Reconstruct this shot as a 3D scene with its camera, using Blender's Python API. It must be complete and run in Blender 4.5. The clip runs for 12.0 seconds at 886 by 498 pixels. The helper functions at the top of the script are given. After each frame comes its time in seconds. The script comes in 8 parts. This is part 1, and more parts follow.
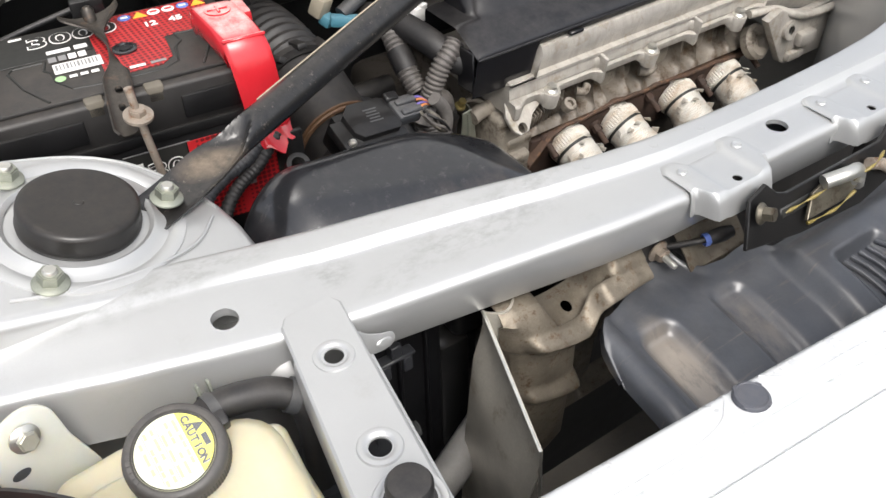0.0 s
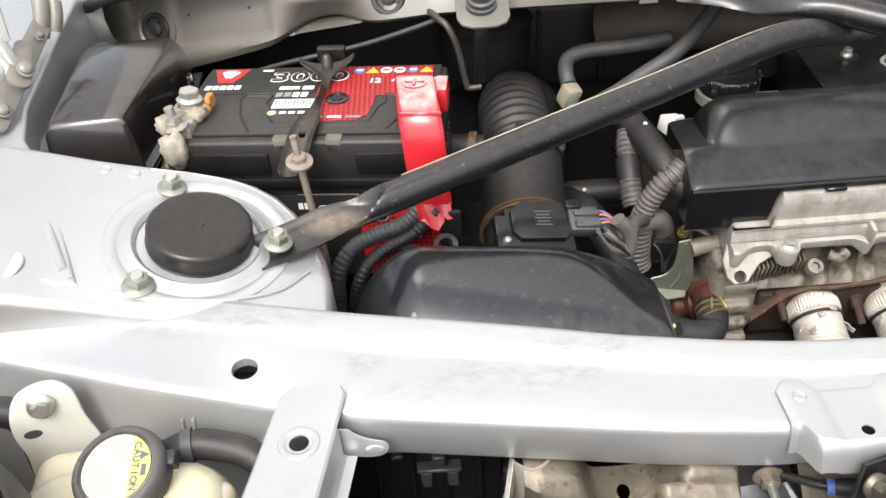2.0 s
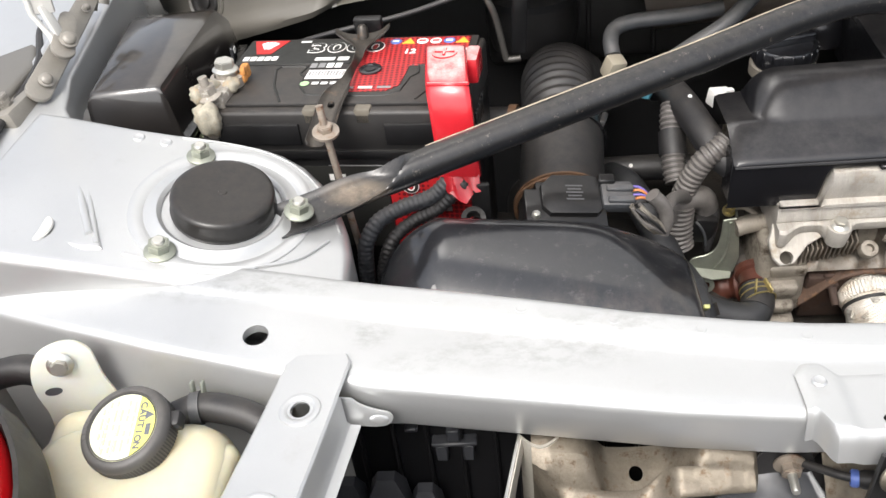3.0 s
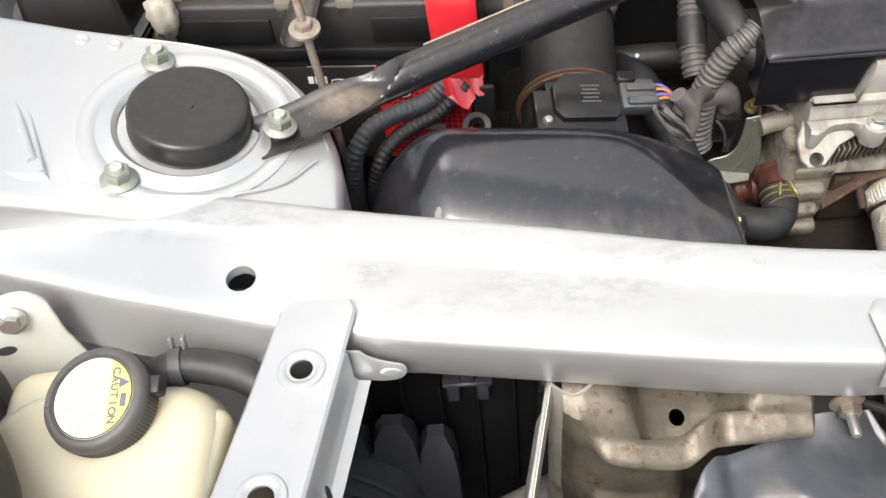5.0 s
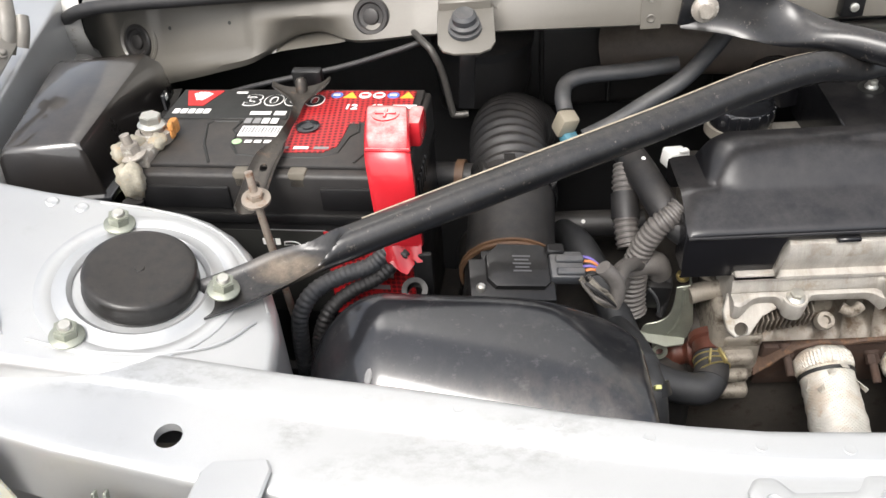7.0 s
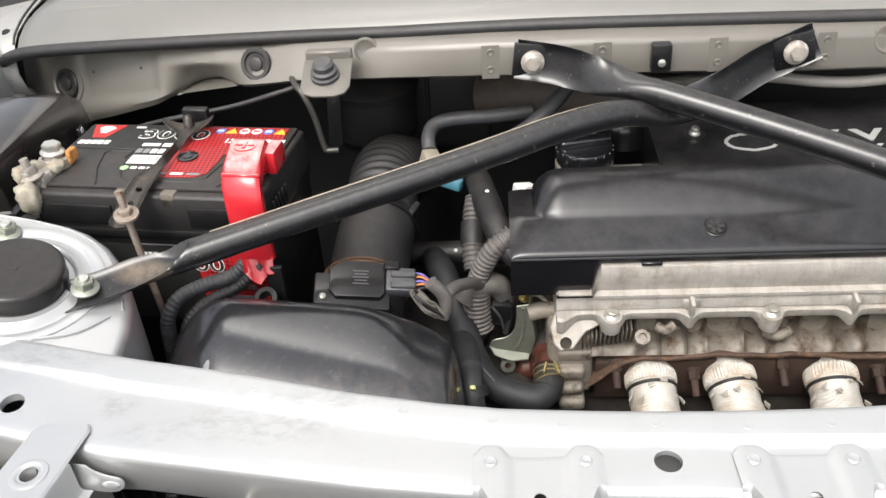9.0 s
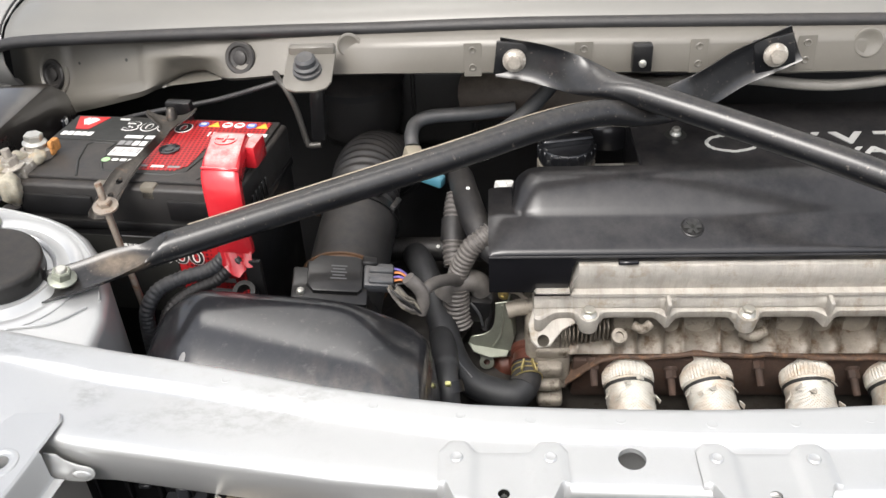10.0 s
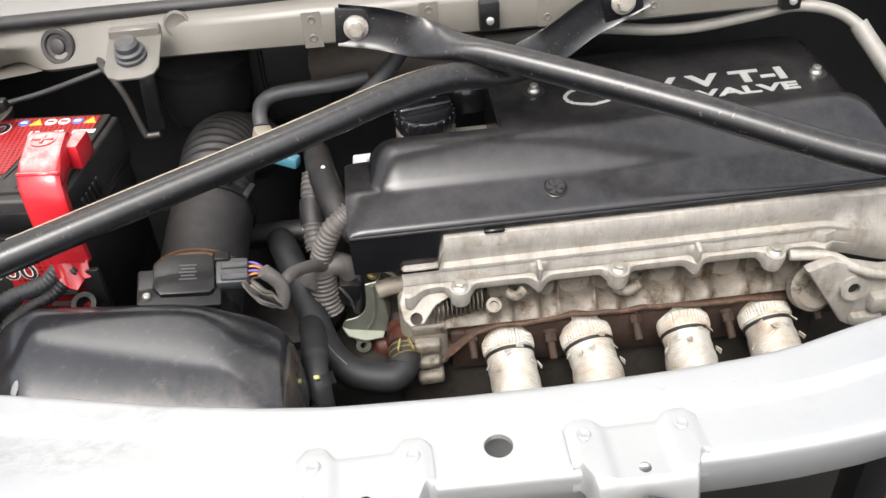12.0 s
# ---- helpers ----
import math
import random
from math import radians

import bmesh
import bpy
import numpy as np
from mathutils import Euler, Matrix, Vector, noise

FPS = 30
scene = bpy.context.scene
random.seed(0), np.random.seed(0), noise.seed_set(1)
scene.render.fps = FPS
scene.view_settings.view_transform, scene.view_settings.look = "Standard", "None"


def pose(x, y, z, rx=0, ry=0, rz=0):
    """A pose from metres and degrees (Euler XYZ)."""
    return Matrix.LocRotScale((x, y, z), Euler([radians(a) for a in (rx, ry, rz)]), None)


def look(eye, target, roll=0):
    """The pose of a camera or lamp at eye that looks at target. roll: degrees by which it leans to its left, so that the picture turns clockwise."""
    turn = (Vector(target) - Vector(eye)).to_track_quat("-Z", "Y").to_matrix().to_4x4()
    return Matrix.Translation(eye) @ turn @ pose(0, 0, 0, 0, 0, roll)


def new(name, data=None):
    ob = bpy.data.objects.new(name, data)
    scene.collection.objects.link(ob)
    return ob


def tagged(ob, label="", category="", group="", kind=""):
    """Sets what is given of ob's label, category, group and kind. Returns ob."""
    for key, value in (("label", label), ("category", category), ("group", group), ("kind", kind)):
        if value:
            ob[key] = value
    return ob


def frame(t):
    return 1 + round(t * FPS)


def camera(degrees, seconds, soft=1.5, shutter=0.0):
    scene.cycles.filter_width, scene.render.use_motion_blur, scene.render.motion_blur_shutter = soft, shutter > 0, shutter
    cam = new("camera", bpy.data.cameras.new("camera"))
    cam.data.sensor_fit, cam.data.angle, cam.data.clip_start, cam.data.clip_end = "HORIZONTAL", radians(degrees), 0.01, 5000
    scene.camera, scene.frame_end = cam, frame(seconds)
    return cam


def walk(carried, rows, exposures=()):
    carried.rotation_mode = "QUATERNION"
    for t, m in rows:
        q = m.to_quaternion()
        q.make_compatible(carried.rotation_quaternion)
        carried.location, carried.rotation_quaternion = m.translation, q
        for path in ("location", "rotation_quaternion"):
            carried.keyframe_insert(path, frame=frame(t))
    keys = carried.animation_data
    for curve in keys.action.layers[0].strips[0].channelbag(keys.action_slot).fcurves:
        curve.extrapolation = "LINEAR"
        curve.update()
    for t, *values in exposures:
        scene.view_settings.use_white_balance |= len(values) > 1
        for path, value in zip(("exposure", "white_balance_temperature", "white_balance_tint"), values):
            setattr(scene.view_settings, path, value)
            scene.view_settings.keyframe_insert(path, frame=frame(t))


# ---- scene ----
cam = camera(55.1, 12.0)
PATH = [
    (0, (-0.521, -0.31, 1.108), (0.319, 0.935, -0.213), -1.3),
    (0.5, (-0.426, -0.359, 1.108), (0.052, 1.095, -0.18), -4.8),
    (1, (-0.338, -0.413, 1.131), (-0.206, 1.136, -0.127), -6.6),
    (1.5, (-0.338, -0.352, 1.123), (-0.294, 1.236, -0.092), -5.3),
    (2, (-0.304, -0.331, 1.119), (-0.303, 1.268, -0.083), -4.3),
    (2.5, (-0.262, -0.339, 1.115), (-0.407, 1.258, -0.081), -5.9),
    (3, (-0.261, -0.328, 1.106), (-0.454, 1.242, -0.117), -7.4),
    (3.5, (-0.27, -0.308, 1.089), (-0.464, 1.161, -0.255), -9.4),
    (3.7, (-0.279, -0.301, 1.08), (-0.468, 1.121, -0.314), -10.0),
    (5.3, (-0.297, -0.251, 1.08), (-0.391, 1.132, -0.361), -6.6),
    (5.5, (-0.296, -0.251, 1.082), (-0.383, 1.144, -0.349), -6.1),
    (6, (-0.294, -0.25, 1.084), (-0.381, 1.17, -0.322), -5.6),
    (6.5, (-0.276, -0.248, 1.097), (-0.382, 1.257, -0.216), -5.3),
    (7, (-0.246, -0.266, 1.119), (-0.347, 1.319, -0.096), -4.8),
    (7.5, (-0.194, -0.305, 1.14), (-0.281, 1.324, -0.017), -3.5),
    (7.7, (-0.171, -0.318, 1.141), (-0.255, 1.321, -0.003), -2.9),
    (9.3, (-0.087, -0.362, 1.141), (-0.227, 1.297, 0.032), -4.1),
    (9.5, (-0.081, -0.364, 1.143), (-0.223, 1.293, 0.032), -4.0),
    (10, (-0.08, -0.36, 1.143), (-0.209, 1.293, 0.025), -3.1),
    (10.5, (-0.07, -0.351, 1.138), (-0.194, 1.295, 0.009), -2.2),
    (11, (-0.049, -0.342, 1.138), (-0.172, 1.295, -0.003), -2.8),
    (11.5, (-0.028, -0.334, 1.137), (-0.107, 1.284, -0.037), -4.4),
    (12, (-0.04, -0.32, 1.133), (0.044, 1.273, -0.074), -4.5),
]
walk(cam, [(t, look(eye, target, roll)) for t, eye, target, roll in PATH], [(0, 0.97), (0.5, 1.0), (1, 1.12), (2.5, 1.22), (6, 1.24), (7, 1.2), (9.5, 1.14), (11, 1.18), (12, 1.3)])

# ---- light ----
world = bpy.data.worlds.new("sky")
scene.world = world
world.use_nodes = True
wn, wl = world.node_tree.nodes, world.node_tree.links
sky = wn.new("ShaderNodeTexSky")
sky.sky_type, sky.sun_disc = "NISHITA", False
sky.sun_elevation, sky.sun_rotation = radians(53), radians(198)
sky.air_density, sky.dust_density, sky.ozone_density = 1.0, 5.0, 1.0
hazy = wn.new("ShaderNodeHueSaturation")
hazy.inputs["Saturation"].default_value = 0.40
wl.new(sky.outputs["Color"], hazy.inputs["Color"])
wl.new(hazy.outputs["Color"], wn["Background"].inputs["Color"])
wn["Background"].inputs["Strength"].default_value = 0.15
sun = new("sun", bpy.data.lights.new("sun", "SUN"))
sun.data.energy, sun.data.angle, sun.data.color = 0.8, radians(25), (1.0, 0.985, 0.96)
sun.matrix_world = look((-0.9, -2.7, 3.9), (0, 0, 0))

# ---- building helpers ----
def smoothed(points, n=6):
    """A Catmull-Rom curve through the points."""
    p = [Vector(q) for q in points]
    p = [2 * p[0] - p[1]] + p + [2 * p[-1] - p[-2]]
    out = []
    for i in range(1, len(p) - 2):
        a, b, c, d = p[i - 1:i + 3]
        for k in range(n):
            t = k / n
            out.append(0.5 * ((2 * b) + (c - a) * t + (2 * a - 5 * b + 4 * c - d) * t * t + (3 * b - a - 3 * c + d) * t ** 3))
    return out + [p[-2]]


def tube(points, radius, seg=14, n=6, smooth=True, flat=None, cap=True):
    """A round tube along a curve; radius: a number or a function of 0..1. flat: a function of 0..1 giving (width, height, twist) factors."""
    bm = bmesh.new()
    path = smoothed(points, n) if smooth else [Vector(q) for q in points]
    lengths = [0.0]
    for a, b in zip(path, path[1:]):
        lengths.append(lengths[-1] + (b - a).length)
    side = None
    rings = []
    for i, c in enumerate(path):
        ahead = (path[min(i + 1, len(path) - 1)] - path[max(i - 1, 0)]).normalized()
        if side is None:
            side = ahead.cross(Vector((0, 0, 1)))
            if side.length < 0.1:
                side = ahead.cross(Vector((0, 1, 0)))
        side = (side - ahead * side.dot(ahead)).normalized()
        up = side.cross(ahead)
        u = lengths[i] / lengths[-1]
        r = radius(u) if callable(radius) else radius
        w, h, tw = flat(u) if flat else (1, 1, 0)
        s2, u2 = side * math.cos(tw) + up * math.sin(tw), up * math.cos(tw) - side * math.sin(tw)
        rings.append([bm.verts.new(c + (s2 * math.cos(2 * math.pi * k / seg) * w + u2 * math.sin(2 * math.pi * k / seg) * h) * r) for k in range(seg)])
    for a, b in zip(rings, rings[1:]):
        for k in range(seg):
            bm.faces.new((a[k], a[(k + 1) % seg], b[(k + 1) % seg], b[k]))
    if cap:
        bm.faces.new(rings[0][::-1])
        bm.faces.new(rings[-1])
    return bm


def corrugated(points, radius, pitch=0.006, depth=0.12, seg=12):
    """A ribbed conduit along a curve."""
    path = smoothed(points, 8)
    total = sum((b - a).length for a, b in zip(path, path[1:]))
    count = max(4, int(total / pitch))
    fine = []
    steps, walked, i = count * 4, 0.0, 0
    for k in range(steps + 1):
        want = total * k / steps
        while i < len(path) - 2 and walked + (path[i + 1] - path[i]).length < want:
            walked += (path[i + 1] - path[i]).length
            i += 1
        span = (path[i + 1] - path[i]).length
        fine.append(path[i].lerp(path[i + 1], min(1, (want - walked) / span)))
    wave = (1.0, 1.0, 1 - depth, 1 - depth)
    return tube(fine, lambda u: radius * wave[round(u * steps) % 4], seg=seg, smooth=False)


def box(c, size, bevel=0.002, seg=2, turn=(0, 0, 0), taper=(1, 1)):
    """A rounded box; taper: the top's size as a share of the bottom's."""
    bm = bmesh.new()
    bmesh.ops.create_cube(bm, size=1.0)
    for v in bm.verts:
        if v.co.z > 0:
            v.co.x *= taper[0]
            v.co.y *= taper[1]
        v.co = Vector((v.co.x * size[0], v.co.y * size[1], v.co.z * size[2]))
    if bevel:
        bmesh.ops.bevel(bm, geom=bm.edges[:], offset=bevel, segments=seg, affect="EDGES", profile=0.5, clamp_overlap=True)
    bmesh.ops.transform(bm, matrix=pose(*c, *turn), verts=bm.verts)
    return bm


def prism(outline, z0, z1, bevel=0.003, seg=2, bottom=False):
    """An upright prism over an outline of (x, y), with its upper rim rounded."""
    bm = bmesh.new()
    low = [bm.verts.new((x, y, z0)) for x, y in outline]
    high = [bm.verts.new((x, y, z1)) for x, y in outline]
    n = len(outline)
    for i in range(n):
        bm.faces.new((low[i], low[(i + 1) % n], high[(i + 1) % n], high[i]))
    bm.faces.new(high)
    bm.faces.new(low[::-1])
    bmesh.ops.recalc_face_normals(bm, faces=bm.faces)
    if bevel:
        tops = [e for e in bm.edges if all(v in high for v in e.verts) or (bottom and all(v in low for v in e.verts))]
        bmesh.ops.bevel(bm, geom=tops, offset=bevel, segments=seg, affect="EDGES", profile=0.5, clamp_overlap=True)
    return bm


def lathe(profile, seg=32, m=None):
    """A turned shape: (radius, height) from bottom to top, about z."""
    bm = bmesh.new()
    rings = []
    for r, z in profile:
        if r < 1e-6:
            rings.append([bm.verts.new((0, 0, z))])
        else:
            rings.append([bm.verts.new((r * math.cos(2 * math.pi * k / seg), r * math.sin(2 * math.pi * k / seg), z)) for k in range(seg)])
    for a, b in zip(rings, rings[1:]):
        for k in range(seg):
            quad = [a[k % len(a)], a[(k + 1) % len(a)], b[(k + 1) % len(b)], b[k % len(b)]]
            quad = list(dict.fromkeys(quad))
            if len(quad) > 2:
                bm.faces.new(quad)
    if m is not None:
        bmesh.ops.transform(bm, matrix=m, verts=bm.verts)
    return bm


def aim(at, axis, spin=0):
    """The pose whose z runs along axis."""
    return Matrix.Translation(at) @ Vector(axis).to_track_quat("Z", "Y").to_matrix().to_4x4() @ pose(0, 0, 0, 0, 0, spin)


def loft(sections, closed=False, ends=False):
    """A skin over rows of points of equal count."""
    bm = bmesh.new()
    rows = [[bm.verts.new(p) for p in row] for row in sections]
    n = len(rows[0])
    for a, b in zip(rows, rows[1:]):
        for k in range(n if closed else n - 1):
            bm.faces.new((a[k], b[k], b[(k + 1) % n], a[(k + 1) % n]))
    if ends:
        bm.faces.new(rows[0])
        bm.faces.new(rows[-1][::-1])
    bmesh.ops.recalc_face_normals(bm, faces=bm.faces)
    return bm


def thick(bm, d):
    """Gives a skin its thickness."""
    bmesh.ops.recalc_face_normals(bm, faces=bm.faces)
    bmesh.ops.solidify(bm, geom=bm.faces[:], thickness=d)
    return bm


def merge(*some):
    """One mesh of several pieces of one part."""
    out = bmesh.new()
    for bm in some:
        me = bpy.data.meshes.new("piece")
        bm.to_mesh(me)
        out.from_mesh(me)
        bm.free()
        bpy.data.meshes.remove(me)
    return out


def shear(bm, f, above=-1e9):
    """Moves the vertices above a height up by f(x, y)."""
    for v in bm.verts:
        if v.co.z > above:
            v.co.z += f(v.co.x, v.co.y)
    return bm


def hexagon(r, h, flange=0.0, flange_h=0.0025, bevel=0.0008):
    """A hexagon bolt head or nut, on z = 0."""
    bm = bmesh.new()
    bmesh.ops.create_cone(bm, segments=6, radius1=r, radius2=r, depth=h, cap_ends=True)
    top = [e for e in bm.edges if all(v.co.z > 0 for v in e.verts)]
    bmesh.ops.bevel(bm, geom=top, offset=bevel, segments=2, affect="EDGES")
    bmesh.ops.translate(bm, vec=(0, 0, h / 2 + (flange_h if flange else 0)), verts=bm.verts)
    if flange:
        return merge(bm, lathe([(0, 0), (flange, 0), (flange, flange_h * 0.5), (r * 0.98, flange_h * 1.3), (0, flange_h * 1.3)], 24))
    return bm


def moved(bm, m):
    bmesh.ops.transform(bm, matrix=m, verts=bm.verts)
    return bm


def thing(name, at, label, category, kind="", group=""):
    """An Empty at a thing's base."""
    ob = new(name)
    ob.location = at
    ob.empty_display_size = 0.02
    return tagged(ob, label, category, group, kind)


def part(name, bm, material, parent=None, label="", sharp=38):
    """One mesh object out of a bmesh in world coordinates, under a thing or a part."""
    me = bpy.data.meshes.new(name)
    bm.to_mesh(me)
    bm.free()
    me.materials.append(material)
    me.shade_smooth()
    me.set_sharp_from_angle(angle=radians(sharp))
    ob = new(name, me)
    if parent is not None:
        ob.parent = parent
        ob.matrix_parent_inverse = Matrix.Translation(-Vector(parent.location))
    return tagged(ob, label)


def solo(name, bm, material, label, category, kind="", group="", sharp=38):
    """A thing of one mesh, with its origin at its base."""
    low = min(v.co.z for v in bm.verts)
    mid = sum((v.co for v in bm.verts), Vector()) / len(bm.verts)
    at = Vector((mid.x, mid.y, low))
    bmesh.ops.translate(bm, vec=-at, verts=bm.verts)
    ob = part(name, bm, material, None, "", sharp)
    ob.location = at
    return tagged(ob, label, category, group, kind)


def cut(ob, *cutters):
    """Cuts solid shapes out of an object's mesh."""
    helpers = []
    for bm in cutters:
        me = bpy.data.meshes.new("cutter")
        bm.to_mesh(me)
        bm.free()
        tool = new("cutter", me)
        tool.matrix_world = Matrix.Identity(4)
        mod = ob.modifiers.new("cut", "BOOLEAN")
        mod.operation, mod.object, mod.solver = "DIFFERENCE", tool, "EXACT"
        helpers.append(tool)
    bpy.context.view_layer.update()
    made = bpy.data.meshes.new_from_object(ob.evaluated_get(bpy.context.evaluated_depsgraph_get()))
    ob.modifiers.clear()
    name = ob.data.name
    ob.data = made
    made.name = name
    made.shade_smooth()
    made.set_sharp_from_angle(angle=radians(38))
    for tool in helpers:
        bpy.data.objects.remove(tool)
    return ob


def lettering(words, size, m, material, parent, name="lettering", depth=0.0005, bold=0.0, label="", squeeze=1.0, width=0.0):
    """Raised letters in the built-in font."""
    cu = bpy.data.curves.new(name, "FONT")
    cu.body, cu.size, cu.extrude, cu.offset = words, size, depth, bold
    cu.align_x, cu.align_y, cu.resolution_u = "CENTER", "CENTER", 4
    tmp = new("letters", cu)
    bpy.context.view_layer.update()
    me = bpy.data.meshes.new_from_object(tmp.evaluated_get(bpy.context.evaluated_depsgraph_get()))
    bpy.data.objects.remove(tmp)
    bm = bmesh.new()
    bm.from_mesh(me)
    bpy.data.meshes.remove(me)
    if width:
        squeeze = width / (max(v.co.x for v in bm.verts) - min(v.co.x for v in bm.verts))
    moved(bm, m @ Matrix.Diagonal((squeeze, 1, 1, 1)))
    return part(name, bm, material, parent, label)


def hump(t):
    """A soft step from 0 to 1."""
    t = min(1.0, max(0.0, t))
    return t * t * (3 - 2 * t)

# ---- materials ----
def surface(name, base, rough=0.5, metal=0.0, spread=0.12, grain=400.0, blotch=30.0, bump=0.15, dust=0.0, dust_color=(0.36, 0.31, 0.25),
            coat=0.0, coat_rough=0.1, trans=0.0, stain=0.0, stain_color=(0.1, 0.05, 0.02), stain_scale=60.0, rough_spread=0.15, spec=0.5, flakes=0.0, sub=0.0, bump_size=0.0004, dust_from=-0.1):
    """A node material with fine grain, broad blotches, dust and stains at real size."""
    m = bpy.data.materials.new(name)
    m.use_nodes = True
    n, l = m.node_tree.nodes, m.node_tree.links
    b = n["Principled BSDF"]
    co = n.new("ShaderNodeTexCoord").outputs["Object"]

    def noise_at(scale, detail=4.0, roughness=0.6):
        t = n.new("ShaderNodeTexNoise")
        t.inputs["Scale"].default_value, t.inputs["Detail"].default_value, t.inputs["Roughness"].default_value = scale, detail, roughness
        l.new(co, t.inputs["Vector"])
        return t.outputs["Fac"]

    def ramp(src, lo, hi, a=0.0, z=1.0):
        r = n.new("ShaderNodeMapRange")
        r.inputs["From Min"].default_value, r.inputs["From Max"].default_value = lo, hi
        r.inputs["To Min"].default_value, r.inputs["To Max"].default_value = a, z
        l.new(src, r.inputs["Value"])
        return r.outputs["Result"]

    def blend(fac, a, z):
        x = n.new("ShaderNodeMix")
        x.data_type = "RGBA"
        l.new(fac, x.inputs["Factor"])
        for socket, v in ((x.inputs["A"], a), (x.inputs["B"], z)):
            if isinstance(v, tuple):
                socket.default_value = (*v, 1)
            else:
                l.new(v, socket)
        return x.outputs["Result"]

    fine, broad = noise_at(grain), noise_at(blotch, 5.0, 0.65)
    dark, light = tuple(c * (1 - spread) for c in base), tuple(min(1, c * (1 + spread)) for c in base)
    color = blend(ramp(broad, 0.3, 0.7), dark, light)
    color = blend(ramp(fine, 0.35, 0.75, 0.0, 0.5), color, dark)
    rough_src = ramp(broad, 0.3, 0.7, max(0.02, rough * (1 - rough_spread)), min(1, rough * (1 + rough_spread)))
    if stain:
        spots = ramp(noise_at(stain_scale, 6.0, 0.7), 0.62 - 0.25 * stain, 0.75 - 0.2 * stain)
        color = blend(spots, color, stain_color)
    if dust:
        geo = n.new("ShaderNodeNewGeometry")
        part_up = n.new("ShaderNodeSeparateXYZ")
        l.new(geo.outputs["Normal"], part_up.inputs[0])
        up = ramp(part_up.outputs["Z"], dust_from, max(0.9, dust_from + 0.2))
        film = ramp(noise_at(blotch * 2.2, 8.0, 0.75), 0.35, 0.72, 0.15, 1.0)
        mul = n.new("ShaderNodeMath")
        mul.operation = "MULTIPLY"
        l.new(up, mul.inputs[0])
        l.new(film, mul.inputs[1])
        amount = ramp(mul.outputs[0], 0, 1, 0, dust)
        color = blend(amount, color, dust_color)
        add = n.new("ShaderNodeMath")
        add.operation = "MULTIPLY_ADD"
        l.new(amount, add.inputs[0])
        add.inputs[1].default_value = 0.6
        l.new(rough_src, add.inputs[2])
        rough_src = add.outputs[0]
    l.new(color, b.inputs["Base Color"])
    l.new(rough_src, b.inputs["Roughness"])
    b.inputs["Metallic"].default_value = metal
    b.inputs["Specular IOR Level"].default_value = spec
    b.inputs["Coat Weight"].default_value, b.inputs["Coat Roughness"].default_value = coat, coat_rough
    b.inputs["Transmission Weight"].default_value = trans
    b.inputs["Subsurface Weight"].default_value = sub
    b.inputs["Subsurface Radius"].default_value = (0.012, 0.009, 0.005)
    if bump:
        bp = n.new("ShaderNodeBump")
        bp.inputs["Strength"].default_value, bp.inputs["Distance"].default_value = bump, bump_size
        l.new(fine, bp.inputs["Height"])
        l.new(bp.outputs["Normal"], b.inputs["Normal"])
    return m


SILVER = surface("silver_paint", (0.480, 0.484, 0.480), 0.34, 0.58, 0.04, 900, 14, 0.04, dust=0.10, dust_color=(0.54, 0.53, 0.51), coat=0.35, coat_rough=0.16, stain=0.03, stain_color=(0.45, 0.445, 0.435), stain_scale=26)
PRIMER = surface("grey_inner_paint", (0.48, 0.475, 0.45), 0.5, 0.05, 0.06, 500, 15, 0.05, dust=0.25, dust_color=(0.42, 0.40, 0.36), coat=0.15, coat_rough=0.3)
# darker grey puts the bonnet's shade on the cowl into the colour
SHADED_GREY = surface("shaded_grey_paint", (0.128, 0.119, 0.102), 0.42, 0.10, 0.08, 500, 12, 0.05, dust=0.2, dust_color=(0.18, 0.16, 0.135), coat=0.3, coat_rough=0.2)
# silver paint set darker for the scuttle
SCUTTLE_PAINT = surface("darkened_silver_paint", (0.155, 0.151, 0.138), 0.4, 0.15, 0.05, 900, 9, 0.02, dust=0.2, dust_color=(0.24, 0.225, 0.20), coat=0.3, coat_rough=0.2)
BLACK_PLASTIC = surface("black_plastic", (0.008, 0.008, 0.0085), 0.40, 0.0, 0.3, 700, 35, 0.10, dust=0.045, dust_color=(0.26, 0.225, 0.185), spec=0.2, coat=0.4, coat_rough=0.12)
SMOOTH_BLACK = surface("smooth_black_plastic", (0.008, 0.0085, 0.0105), 0.42, 0.0, 0.3, 500, 25, 0.03, dust=0.02, dust_color=(0.24, 0.22, 0.20), coat=1.0, coat_rough=0.13, spec=0.2)
SMOOTH_BLACK.node_tree.nodes["Principled BSDF"].inputs["Coat IOR"].default_value = 1.65
CAP_BLACK = surface("dusty_cap_plastic", (0.011, 0.0105, 0.010), 0.5, 0.0, 0.3, 500, 50, 0.06, dust=0.075, dust_color=(0.24, 0.185, 0.135), spec=0.25, coat=0.5, coat_rough=0.22)
# upward faces of the cover turn greyer
COVER_BLACK = surface("satin_black_cover", (0.007, 0.007, 0.0085), 0.50, 0.0, 0.2, 1500, 25, 0.08, dust=0.085, dust_color=(0.30, 0.275, 0.25), spec=0.12, coat=0.8, coat_rough=0.20, dust_from=0.5)
DUSTY_BLACK = surface("dusty_black_plastic", (0.016, 0.0152, 0.015), 0.48, 0.0, 0.3, 600, 40, 0.15, dust=0.15, dust_color=(0.24, 0.20, 0.16))
SHIELD_BLACK = surface("weathered_black_plastic", (0.040, 0.045, 0.055), 0.40, 0.0, 0.3, 500, 25, 0.12, dust=0.16, dust_color=(0.20, 0.18, 0.16), coat=0.8, coat_rough=0.28, stain=0.2, stain_color=(0.022, 0.024, 0.03), stain_scale=30)
